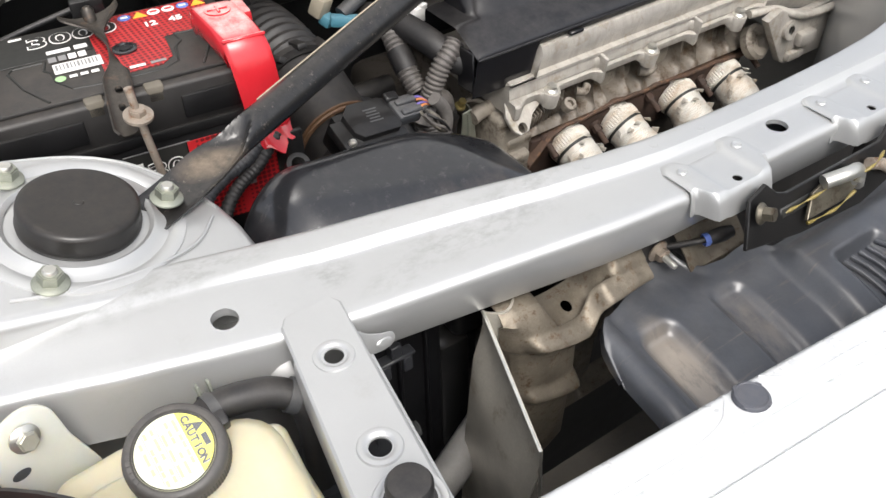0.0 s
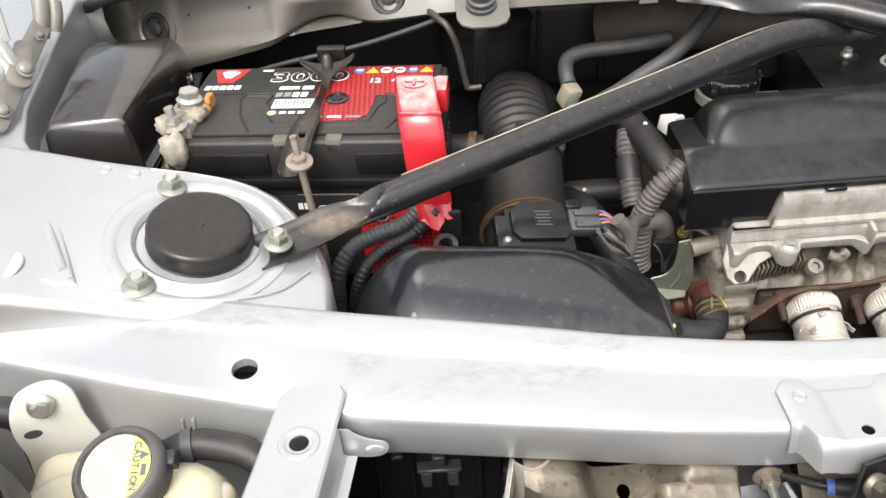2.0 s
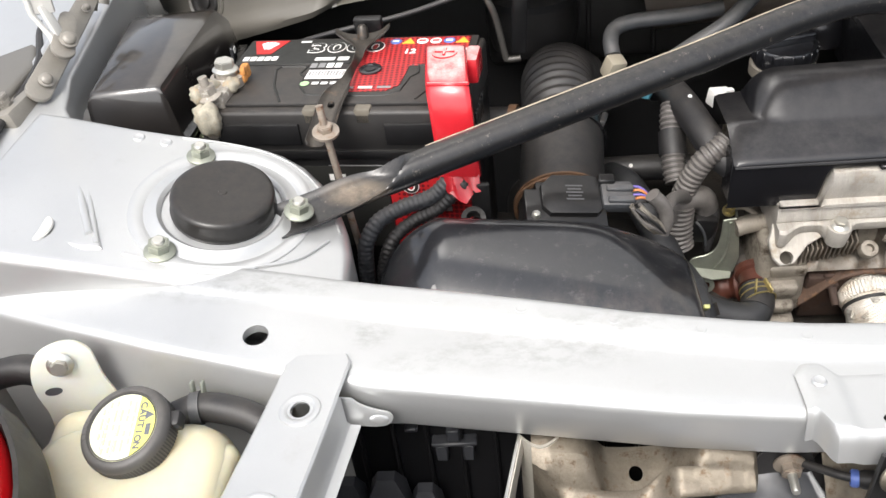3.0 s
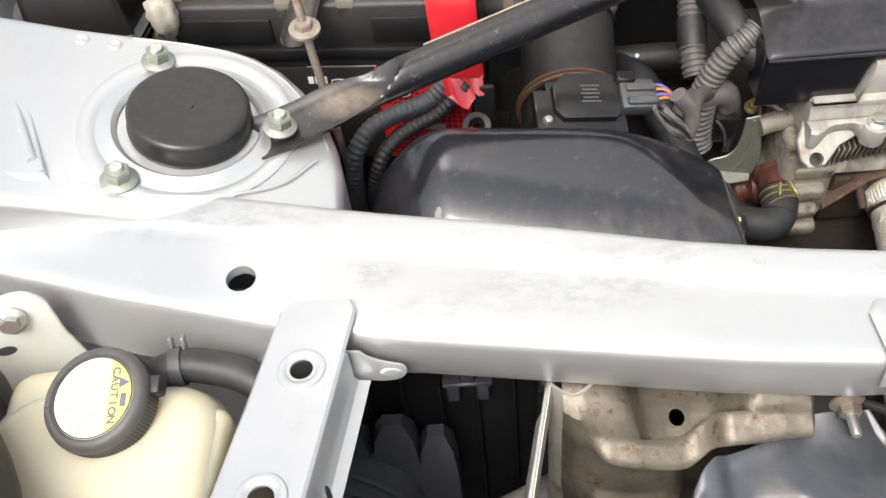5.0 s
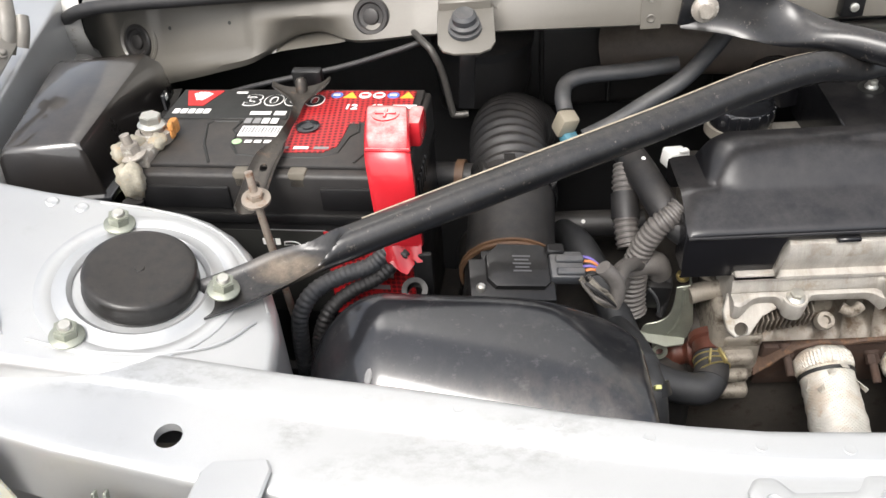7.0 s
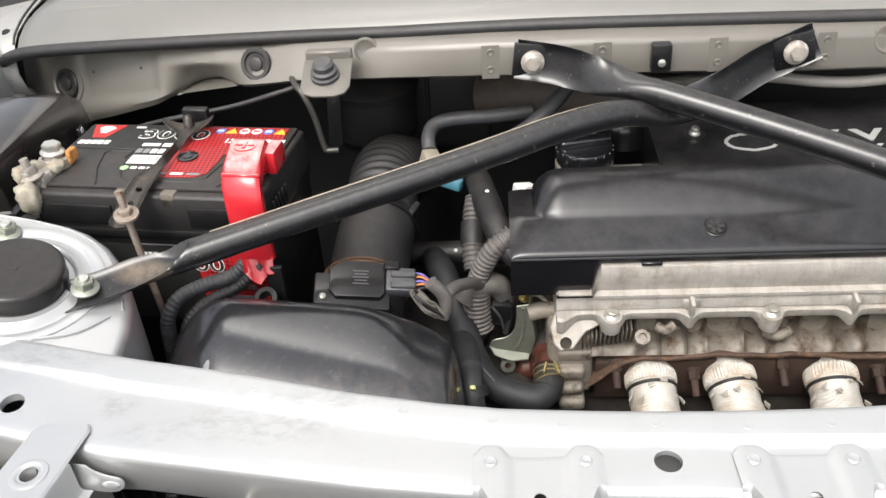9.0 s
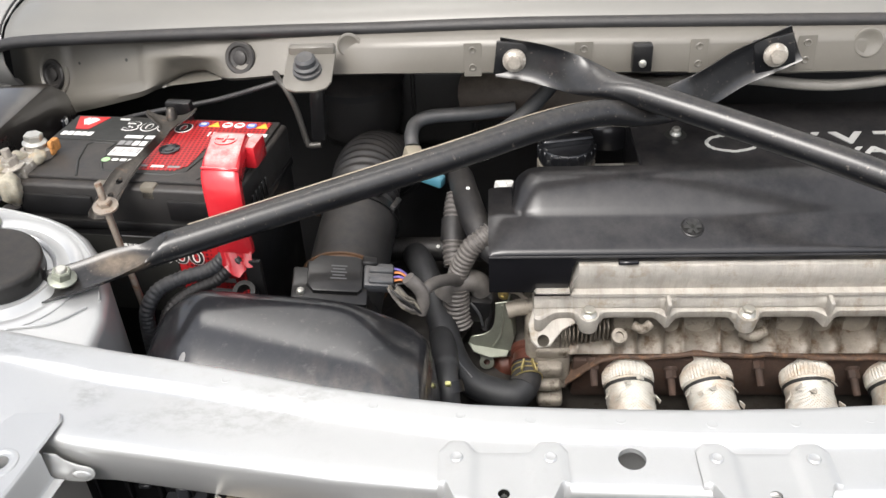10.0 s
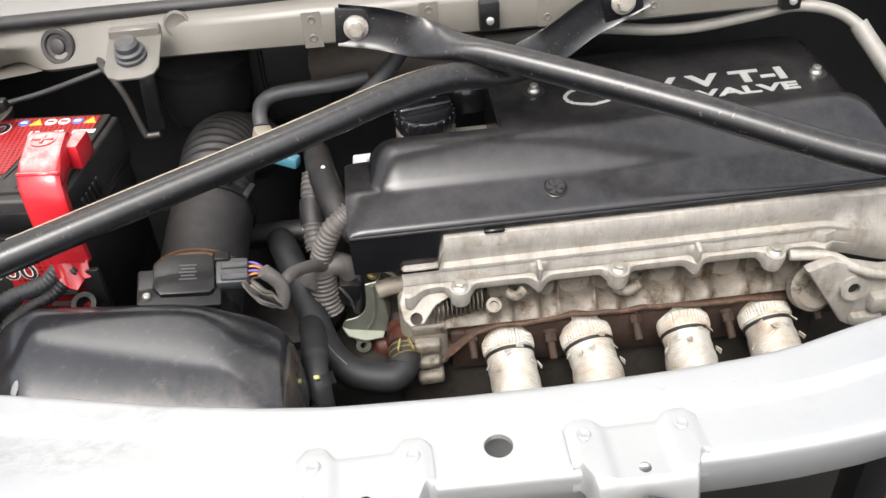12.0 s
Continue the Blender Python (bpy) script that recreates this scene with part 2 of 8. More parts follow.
RUBBER = surface("black_rubber", (0.014, 0.014, 0.015), 0.50, 0.0, 0.3, 500, 40, 0.25, dust=0.12, dust_color=(0.26, 0.22, 0.18))
GREY_HOSE = surface("greyed_hose", (0.043, 0.046, 0.051), 0.48, 0.0, 0.25, 500, 40, 0.2, dust=0.16)
BAR_BLACK = surface("black_steel_paint", (0.007, 0.0075, 0.009), 0.45, 0.0, 0.3, 260, 45, 0.10, dust=0.11, dust_color=(0.25, 0.215, 0.17), coat=0.9, coat_rough=0.24, spec=0.12, stain=0.03, stain_color=(0.14, 0.12, 0.10), stain_scale=190)
BRIGHT_ALLOY = surface("streaked_aluminium", (0.46, 0.435, 0.395), 0.58, 0.45, 0.22, 1100, 45, 1.0, dust=0.30, dust_color=(0.40, 0.36, 0.30), stain=0.30, stain_color=(0.31, 0.265, 0.205), stain_scale=38, bump_size=0.0006)
DARK_ALLOY = surface("oily_aluminium", (0.27, 0.24, 0.20), 0.62, 0.3, 0.25, 500, 50, 0.6, stain=0.45, stain_color=(0.05, 0.035, 0.02), stain_scale=50)
ZINC = surface("zinc_steel", (0.62, 0.61, 0.56), 0.32, 0.85, 0.12, 900, 80, 0.15, dust=0.1)
GREEN_ZINC = surface("yellowed_zinc", (0.33, 0.345, 0.29), 0.46, 0.8, 0.15, 900, 80, 0.15, dust=0.1)
RUST = surface("rusty_steel", (0.055, 0.033, 0.024), 0.8, 0.15, 0.45, 500, 60, 0.6, stain=0.4, stain_color=(0.05, 0.025, 0.015), stain_scale=70)
RUSTY_ZINC = surface("rust_spotted_steel", (0.34, 0.29, 0.24), 0.5, 0.6, 0.25, 800, 70, 0.3, stain=0.4, stain_color=(0.22, 0.09, 0.03), stain_scale=90)
SHIELD_METAL = surface("heat_stained_steel", (0.185, 0.160, 0.125), 0.46, 0.55, 0.35, 600, 30, 0.5, dust=0.12, dust_color=(0.30, 0.245, 0.175), stain=0.30, stain_color=(0.10, 0.06, 0.03), stain_scale=150)
BAFFLE = surface("galvanised_sheet", (0.50, 0.475, 0.42), 0.42, 0.45, 0.2, 500, 22, 0.2, dust=0.35, dust_color=(0.42, 0.36, 0.28), stain=0.3, stain_color=(0.26, 0.21, 0.15), stain_scale=25)
RED = surface("red_plastic", (0.46, 0.016, 0.024), 0.24, 0.0, 0.1, 500, 34, 0.05, dust=0.85, dust_color=(0.74, 0.62, 0.58), coat=0.3, dust_from=0.78)
RED_PRINT = surface("red_print", (0.50, 0.018, 0.02), 0.35, 0.0, 0.12, 900, 60, 0.05, dust=0.12)
WHITE_PRINT = surface("white_print", (0.78, 0.77, 0.74), 0.45, 0.0, 0.06, 900, 60, 0.0, dust=0.15)
GREY_PRINT = surface("grey_print", (0.22, 0.22, 0.22), 0.45, 0.0, 0.08, 900, 60, 0.0, dust=0.1)
FAINT_PRINT = surface("faint_moulded_print", (0.06, 0.06, 0.062), 0.5, 0.0, 0.1, 900, 60, 0.0)
BLUE_PRINT = surface("blue_print", (0.10, 0.16, 0.45), 0.4, 0.0, 0.05, 900, 60, 0.0)
AMBER_PRINT = surface("amber_print", (0.75, 0.42, 0.05), 0.4, 0.0, 0.05, 900, 60, 0.0)
INK = surface("black_print", (0.02, 0.02, 0.018), 0.5, 0.0, 0.1, 900, 60, 0.0)
LEAD = surface("oxidised_lead", (0.34, 0.31, 0.27), 0.62, 0.5, 0.25, 700, 90, 0.5, stain=0.3, stain_color=(0.68, 0.66, 0.60), stain_scale=120)
TANK = surface("aged_translucent_plastic", (0.59, 0.54, 0.385), 0.34, 0.0, 0.05, 300, 12, 0.04, sub=0.85, dust=0.05, dust_color=(0.42, 0.36, 0.24), coat=0.3, coat_rough=0.15)
TANK.node_tree.nodes["Principled BSDF"].inputs["Subsurface Scale"].default_value = 1.3
TAB = surface("milky_plastic", (0.55, 0.56, 0.50), 0.42, 0.0, 0.06, 300, 15, 0.04, sub=0.7, dust=0.1)
TAB.node_tree.nodes["Principled BSDF"].inputs["Subsurface Scale"].default_value = 0.6
LENS = surface("red_lens", (0.42, 0.004, 0.006), 0.12, 0.0, 0.25, 300, 20, 0.0, spec=0.3, coat=0.35, coat_rough=0.03)
LENS_GLOW = surface("pale_red_lens", (0.62, 0.02, 0.02), 0.12, 0.0, 0.1, 300, 20, 0.0, spec=0.3, coat=0.35, coat_rough=0.03)
BUMPER = surface("white_silver_paint", (0.66, 0.67, 0.67), 0.28, 0.15, 0.02, 900, 12, 0.02, coat=0.6, coat_rough=0.1)
GREEN_PAINT = surface("olive_plastic", (0.30, 0.33, 0.20), 0.5, 0.0, 0.12, 500, 30, 0.1)
TEAL = surface("teal_plastic", (0.06, 0.19, 0.25), 0.4, 0.0, 0.1, 500, 30, 0.1, dust=0.15)
RED_RUST = surface("red_rusty_casting", (0.075, 0.022, 0.013), 0.5, 0.1, 0.4, 500, 60, 0.5, stain=0.3, stain_color=(0.07, 0.03, 0.02), stain_scale=70)
BRASS = surface("yellow_passivated_steel", (0.55, 0.45, 0.20), 0.4, 0.8, 0.2, 700, 60, 0.2)
GREASE = surface("yellow_grease", (0.22, 0.17, 0.05), 0.3, 0.0, 0.3, 200, 60, 0.5)
BROWN_RUBBER = surface("browned_plastic_ring", (0.13, 0.072, 0.040), 0.55, 0.0, 0.25, 500, 60, 0.2)
GROUND = surface("asphalt", (0.055, 0.053, 0.050), 0.9, 0.0, 0.25, 300, 3, 0.6, bump_size=0.003)
WIRE_ORANGE = surface("orange_wire", (0.45, 0.16, 0.05), 0.5, 0.0, 0.1)
WIRE_PURPLE = surface("violet_wire", (0.12, 0.09, 0.30), 0.5, 0.0, 0.1)


def wrap_material():
    """Silvery woven heat wrap with rust stains: two crossing sets of fine cords."""
    m = surface("heat_wrap", (0.64, 0.615, 0.555), 0.45, 0.25, 0.16, 900, 55, 0.2, stain=0.20, stain_color=(0.36, 0.21, 0.10), stain_scale=26)
    n, l = m.node_tree.nodes, m.node_tree.links
    co = n.new("ShaderNodeTexCoord")
    cords = []
    for spin in (0.6, -0.7):
        place = n.new("ShaderNodeMapping")
        place.inputs["Rotation"].default_value = (0.3, spin, 0.2)
        l.new(co.outputs["Object"], place.inputs["Vector"])
        w = n.new("ShaderNodeTexWave")
        w.inputs["Scale"].default_value, w.inputs["Distortion"].default_value, w.inputs["Detail"].default_value = 170, 2.5, 1.5
        w.bands_direction = "Z"
        l.new(place.outputs["Vector"], w.inputs["Vector"])
        cords.append(w.outputs["Fac"])
    most = n.new("ShaderNodeMath")
    most.operation = "MULTIPLY"
    l.new(cords[0], most.inputs[0])
    l.new(cords[1], most.inputs[1])
    bp = n.new("ShaderNodeBump")
    bp.inputs["Strength"].default_value, bp.inputs["Distance"].default_value = 0.65, 0.0009
    l.new(most.outputs[0], bp.inputs["Height"])
    l.new(bp.outputs["Normal"], n["Principled BSDF"].inputs["Normal"])
    return m
WRAP = wrap_material()


def layered(m, color, scale, lo, hi, strength, centre=None, reach=None):
    """A second layer of colour on a material: noise stretched by scale, kept to a patch where a centre and reach are
    given.
    """
    n, l = m.node_tree.nodes, m.node_tree.links
    b = n["Principled BSDF"]
    co = n.new("ShaderNodeTexCoord").outputs["Object"]
    place = n.new("ShaderNodeMapping")
    place.inputs["Scale"].default_value = scale
    l.new(co, place.inputs["Vector"])
    t = n.new("ShaderNodeTexNoise")
    t.inputs["Scale"].default_value, t.inputs["Detail"].default_value, t.inputs["Roughness"].default_value = 1.0, 6.0, 0.7
    l.new(place.outputs["Vector"], t.inputs["Vector"])
    r = n.new("ShaderNodeMapRange")
    r.inputs["From Min"].default_value, r.inputs["From Max"].default_value = lo, hi
    r.inputs["To Max"].default_value = strength
    l.new(t.outputs["Fac"], r.inputs["Value"])
    fac = r.outputs["Result"]
    if centre:
        near = n.new("ShaderNodeMapping")
        near.inputs["Scale"].default_value = tuple(1 / q for q in reach)
        near.inputs["Location"].default_value = tuple(-c / q for c, q in zip(centre, reach))
        l.new(co, near.inputs["Vector"])
        far = n.new("ShaderNodeVectorMath")
        far.operation = "LENGTH"
        l.new(near.outputs["Vector"], far.inputs[0])
        fade = n.new("ShaderNodeMapRange")
        fade.inputs["From Min"].default_value, fade.inputs["From Max"].default_value = 1.0, 0.4
        l.new(far.outputs["Value"], fade.inputs["Value"])
        both = n.new("ShaderNodeMath")
        both.operation = "MULTIPLY"
        l.new(fac, both.inputs[0])
        l.new(fade.outputs["Result"], both.inputs[1])
        fac = both.outputs[0]
    mix = n.new("ShaderNodeMix")
    mix.data_type = "RGBA"
    old = b.inputs["Base Color"].links[0].from_socket
    l.new(fac, mix.inputs["Factor"])
    l.new(old, mix.inputs["A"])
    mix.inputs["B"].default_value = (*color, 1)
    l.new(mix.outputs["Result"], b.inputs["Base Color"])


def wavy(m, scale, distance, strength=0.5):
    """Slow unevenness of a moulded or pressed surface, which breaks up its reflections."""
    n, l = m.node_tree.nodes, m.node_tree.links
    t = n.new("ShaderNodeTexNoise")
    t.inputs["Scale"].default_value, t.inputs["Detail"].default_value = scale, 2.0
    l.new(n.new("ShaderNodeTexCoord").outputs["Object"], t.inputs["Vector"])
    bp = n.new("ShaderNodeBump")
    bp.inputs["Strength"].default_value, bp.inputs["Distance"].default_value = strength, distance
    l.new(t.outputs["Fac"], bp.inputs["Height"])
    b = n["Principled BSDF"]
    if b.inputs["Normal"].links:
        l.new(bp.outputs["Normal"], b.inputs["Normal"].links[0].from_node.inputs["Normal"])
    else:
        l.new(bp.outputs["Normal"], b.inputs["Normal"])


wavy(SMOOTH_BLACK, 34, 0.0035)
wavy(SILVER, 22, 0.0020)
wavy(SHIELD_BLACK, 45, 0.0030)
wavy(SHIELD_METAL, 70, 0.0030)
wavy(BRIGHT_ALLOY, 90, 0.0012)
wavy(TANK, 30, 0.0025)
wavy(BAR_BLACK, 60, 0.0010)
wavy(RED, 40, 0.0025)
# smudges on the top of the radiator support, in its own coordinates
for spot, reach, strength in (((-0.255, -0.020, 0.046), (0.085, 0.026, 0.03), 0.75), ((-0.45, 0.037, 0.055), (0.10, 0.018, 0.03), 0.8), ((-0.361, -0.001, 0.046), (0.020, 0.020, 0.03), 0.8), ((-0.33, -0.030, 0.046), (0.030, 0.014, 0.03), 0.5), ((-0.20, -0.010, 0.050), (0.05, 0.012, 0.03), 0.5)):
    layered(SILVER, (0.27, 0.265, 0.25), (75, 120, 70), 0.44, 0.70, strength * 0.72, spot, reach)
layered(SILVER, (0.40, 0.395, 0.38), (34, 34, 34), 0.60, 0.76, 0.35)
layered(BRIGHT_ALLOY, (0.22, 0.185, 0.14), (110, 16, 20), 0.48, 0.74, 0.42)
layered(BRIGHT_ALLOY, (0.62, 0.59, 0.54), (150, 20, 26), 0.55, 0.75, 0.35)
# browner towards the lower part of the tank
layered(TANK, (0.40, 0.30, 0.14), (14, 14, 10), 0.22, 0.52, 0.80, (-0.496, -0.070, 0.650), (0.12, 0.12, 0.065))
# broad mottle for dust patches and for broken reflections on the filter housing
layered(SMOOTH_BLACK, (0.060, 0.056, 0.052), (36, 30, 24), 0.52, 0.78, 0.35)
layered(SMOOTH_BLACK, (0.11, 0.105, 0.10), (95, 130, 90), 0.58, 0.74, 0.35)
# browner patch along the housing's lower front
layered(SMOOTH_BLACK, (0.17, 0.135, 0.105), (60, 40, 30), 0.40, 0.68, 0.55, (-0.22, 0.118, 0.668), (0.15, 0.050, 0.045))
layered(BAR_BLACK, (0.20, 0.155, 0.11), (40, 40, 40), 0.30, 0.62, 0.85, (-0.383, 0.181, 0.768), (0.030, 0.016, 0.012))
layered(BAR_BLACK, (0.16, 0.14, 0.115), (210, 210, 210), 0.66, 0.76, 0.5)
layered(WRAP, (0.42, 0.27, 0.14), (26, 60, 26), 0.46, 0.72, 0.75)


def mesh_print_material():
    """Red honeycomb print: small dark cells on red."""
    m = surface("red_honeycomb_print", (0.42, 0.016, 0.02), 0.35, 0.0, 0.08, 900, 60, 0.05, dust=0.08)
    n, l = m.node_tree.nodes, m.node_tree.links
    cells = n.new("ShaderNodeTexVoronoi")
    cells.inputs["Scale"].default_value, cells.inputs["Randomness"].default_value = 230, 0.0
    co = n.new("ShaderNodeTexCoord")
    l.new(co.outputs["Object"], cells.inputs["Vector"])
    r = n.new("ShaderNodeMapRange")
    r.inputs["From Min"].default_value, r.inputs["From Max"].default_value = 0.40, 0.48
    r.inputs["To Min"].default_value, r.inputs["To Max"].default_value = 1.0, 0.0
    l.new(cells.outputs["Distance"], r.inputs["Value"])
    mix = n.new("ShaderNodeMix")
    mix.data_type = "RGBA"
    b = n["Principled BSDF"]
    old = b.inputs["Base Color"].links[0].from_socket
    l.new(r.outputs["Result"], mix.inputs["Factor"])
    l.new(old, mix.inputs["A"])
    mix.inputs["B"].default_value = (0.10, 0.008, 0.01, 1)
    l.new(mix.outputs["Result"], b.inputs["Base Color"])
    return m


HONEYCOMB = mesh_print_material()

# ---- the car's body ----
solo("ground", box((0, 0.6, -0.02), (160, 160, 0.04), 0), GROUND, "dark asphalt under the car", "ground", "structure")


def interp(x, table):
    """A smooth-enough value from rows of (x, value)."""
    return float(np.interp(x, [a for a, _ in table], [b for _, b in table]))


REAR = [(-0.80, 0.165), (-0.59, 0.136), (-0.45, 0.112), (-0.38, 0.0975), (-0.31, 0.083), (-0.25, 0.069), (-0.20, 0.056), (-0.14, 0.0445), (-0.097, 0.0385), (-0.026, 0.035), (0.043, 0.034), (0.112, 0.0355), (0.168, 0.0395), (0.196, 0.044), (0.232, 0.054), (0.258, 0.0605), (0.31, 0.073), (0.40, 0.092), (0.50, 0.111), (0.64, 0.132), (0.85, 0.165)]
FRONT = [(-0.80, 0.15), (-0.57, 0.067), (-0.50, 0.044), (-0.41, 0.022), (-0.36, 0.0125), (-0.26, -0.003), (-0.18, -0.0155), (-0.12, -0.0215), (0.0, -0.024), (0.10, -0.0265), (0.15, -0.026), (0.18, -0.0245), (0.217, -0.021), (0.30, -0.006), (0.40, 0.008), (0.50, 0.030), (0.60, 0.055), (0.85, 0.14)]
CREASE = [(-0.80, 0.030), (-0.45, 0.0255), (-0.33, 0.0225), (-0.17, 0.0185), (0.0, 0.0195), (0.10, 0.022), (0.24, 0.031), (0.50, 0.035), (0.80, 0.035)]


def support_ring(x, hollow=False):
    """The box section of the radiator support at x."""
    a = abs(x - 0.03) + 0.03
    yr, yf = interp(x, REAR), interp(x, FRONT)
    step = 1 - 0.75 * hump((a - 0.40) / 0.10)
    w = interp(x, CREASE)
    lift = 0.008 * hump((a - 0.40) / 0.2)
    lean = 1 - 1.7 * hump((a - 0.40) / 0.08)
    pts = [(yr, 0.7475), (yr, 0.7515), (yr - 0.002, 0.7525), (yr - 0.005, 0.7525), (yr - w + 0.0055, 0.7520), (yr - w + 0.0030, 0.7517), (yr - w + 0.0012, 0.7512), (yr - w - 0.0022, 0.7508 - 0.0052 * step),
           (yr - w - 0.0040, 0.7503 - 0.0060 * step), (yr - w - 0.0075, 0.7502 - 0.0060 * step), ((yr - w - 0.005 + yf + 0.012) / 2, 0.7442 + 0.003 * (1 - step)), (yf + 0.012, 0.7440), (yf + 0.006, 0.7435), (yf + 0.0025, 0.7420), (yf + 0.0006, 0.7395),
           (yf, 0.736), (yf + 0.003 * lean, 0.722), (yf + 0.007 * lean, 0.704), (yf + 0.009 * lean, 0.7005), (yf + 0.013 * abs(lean), 0.699), (yr - 0.012, 0.699), (yr - 0.007, 0.702), (yr - 0.004, 0.71), (yr - 0.004, 0.744)]
    if hollow:
        pts = [(yr - 0.010, 0.7405), (yf + 0.006, 0.7405), (yf + 0.016, 0.7030), (yr - 0.015, 0.7030)]
    return [Vector((x, y, z + lift)) for y, z in pts]


xs = [-0.76 + 0.02 * i for i in range(77)]
support = solo("radiator_support", loft([support_ring(x) for x in xs], True, True), SILVER,
               "silver-painted pressed steel radiator support panel with scuffed top", "car body panel", "structure")
inner = loft([support_ring(x, True) for x in xs[1:-1]], True, True)
holes = [inner]
for x, y, r in ((0, 0, 0.0085), (-0.4325, 0.0525, 0.0082), (0.4325, 0.0525, 0.0082)):
    holes.append(lathe([(0, -0.02), (r, -0.02), (r, 0.03), (0, 0.03)], 32, pose(x, y, 0.742)))
    holes.append(box((x, y + 0.012, 0.701), (0.060, 0.036, 0.016), 0.001, 1))
cut(support, *holes)

# spot welds along the rear flange
for i in range(15):
    x = -0.37 + i * 0.052 + random.uniform(-0.006, 0.006)
    y = interp(x, REAR) - random.uniform(0.009, 0.013)
    part("spot_weld", lathe([(0.0036, -0.0001), (0.0031, 0.0002), (0.002, 0.00005), (0, 0.00005)], 16, pose(x, y, 0.7521)), SILVER, support)


def latch_bracket(x0):
    """The stamped stay that is welded to the support beside the latch."""
    b = thing("stay_plate", (x0, -0.03, 0.744), "silver stamped steel stay plate welded to the radiator support", "bracket", group="stays beside the latch")
    rows = []
    for i in range(41):
        u = -1 + i / 20
        x = x0 + 0.0395 * u
        lobe = hump((abs(u) - 0.34) / 0.20) * (1 - 0.6 * hump((abs(u) - 0.86) / 0.14))
        head = 0.0045 + 0.0100 * math.exp(-((abs(u) - 0.72) / 0.24) ** 4)
        foot = -0.041 if abs(u) < 0.70 else -0.041 + 0.016 * hump((abs(u) - 0.70) / 0.2)
        row = []
        for k in range(21):
            v = k / 20
            y = head + v * (foot - head)
            z = 0.7453 + 0.0017 * lobe * hump(v / 0.14)
            z -= 0.0012 * (1 - hump(v / 0.06))
            if v > 0.86:
                z -= 0.020 * ((v - 0.86) / 0.14) ** 1.8
            row.append(Vector((x, y, z)))
        rows.append(row)
    p = part("plate", thick(loft(rows), 0.0009), SILVER, b)
    cut(p, lathe([(0, -0.02), (0.0036, -0.02), (0.0036, 0.02), (0, 0.02)], 20, pose(x0, -0.028, 0.745)))
    # dark cup added under the hole; its colour stands for the shade inside
    part("hole_shade", lathe([(0, -0.026), (0.0085, -0.026), (0.0085, -0.0022), (0.0060, -0.0022), (0.0060, -0.024), (0, -0.024)], 20, pose(x0, -0.028, 0.745)), INK, b, "dark cup for the shade inside the hole")
    for dx in (-0.0285, 0.0285):
        part("spot_weld", lathe([(0.0042, -0.0004), (0.0032, 0.0007), (0.002, 0.0002), (0, 0.0002)], 16, pose(x0 + dx, -0.002, 0.7478)), SILVER, b)
    return b


for sx in (-0.078, 0.078):
    latch_bracket(sx)

# ---- strut towers and aprons ----
def tower_plane(x, y):
    """How far the tower's top leans down inboard and forward."""
    return 0.22 * (-x - 0.476) + 0.12 * (y - 0.165)


TOWER = [(-0.640, 0.256), (-0.613, 0.255), (-0.564, 0.250), (-0.520, 0.2485), (-0.493, 0.248), (-0.465, 0.245), (-0.446, 0.239), (-0.428, 0.228), (-0.414, 0.213), (-0.399, 0.189), (-0.389, 0.163), (-0.384, 0.140), (-0.382, 0.090), (-0.66, 0.100)]
STRUT = Vector((-0.478, 0.168))
STRUT_AXIS = Vector((0.22, -0.12, 1)).normalized()


def on_tower(x, y, up=0.0):
    return Vector((x, y, 0.767 + tower_plane(x, y))) + STRUT_AXIS * up


tower = solo("strut_tower", shear(prism(TOWER, 0.40, 0.767, 0.008, 4), tower_plane, 0.5), SILVER,
             "silver-painted strut tower with a dished top", "car body panel", "structure")
dish = aim(on_tower(*STRUT), STRUT_AXIS)
part("dish_ring", lathe([(0.0665, -0.001), (0.066, 0.0012), (0.063, 0.0022), (0.058, 0.0016), (0.0555, 0.0002), (0.050, 0.0012), (0.0475, 0.0030), (0.046, 0.0034), (0.0445, 0.0022), (0.043, 0.001)], 48, dish), SILVER, tower)
part("raised_line", tube([on_tower(-0.532, 0.112, 0.001), on_tower(-0.50, 0.108, 0.001), on_tower(-0.455, 0.112, 0.001), on_tower(-0.42, 0.125, 0.001), on_tower(-0.400, 0.147, 0.001)], 0.0013, 8), SILVER, tower)
part("flange_lip", tube([on_tower(p[0] - 0.004, p[1] - 0.007, 0.0003) for p in TOWER[3:11]], 0.0010, 8), SILVER, tower)
for wx, wy in ((-0.556, 0.236), (-0.535, 0.234), (-0.470, 0.228)):
    part("spot_weld", lathe([(0.005, 0.0001), (0.0038, 0.001), (0.002, 0.0005), (0, 0.0005)], 16, aim(on_tower(wx, wy), STRUT_AXIS)), SILVER, tower)


def apron_level(x, y):
    return 0.10 * (y - 0.15) + 0.10 * (-x - 0.58)


APRON = [(-0.560, 0.112), (-0.546, 0.114), (-0.592, 0.212), (-0.613, 0.253), (-0.628, 0.275), (-0.640, 0.32), (-0.648, 0.45), (-0.652, 0.55), (-0.86, 0.60), (-0.86, 0.16), (-0.70, 0.140)]
apron = solo("apron", shear(prism(APRON, 0.45, 0.7865, 0.004, 3), apron_level, 0.6), SILVER,
             "silver-painted inner wing panel beside the strut tower", "car body panel", "structure")
part("stiffening_bead", tube([(-0.606, 0.228, 0.7955), (-0.594, 0.200, 0.792), (-0.575, 0.160, 0.7865), (-0.558, 0.126, 0.782)], 0.0030, 10), SILVER, apron)
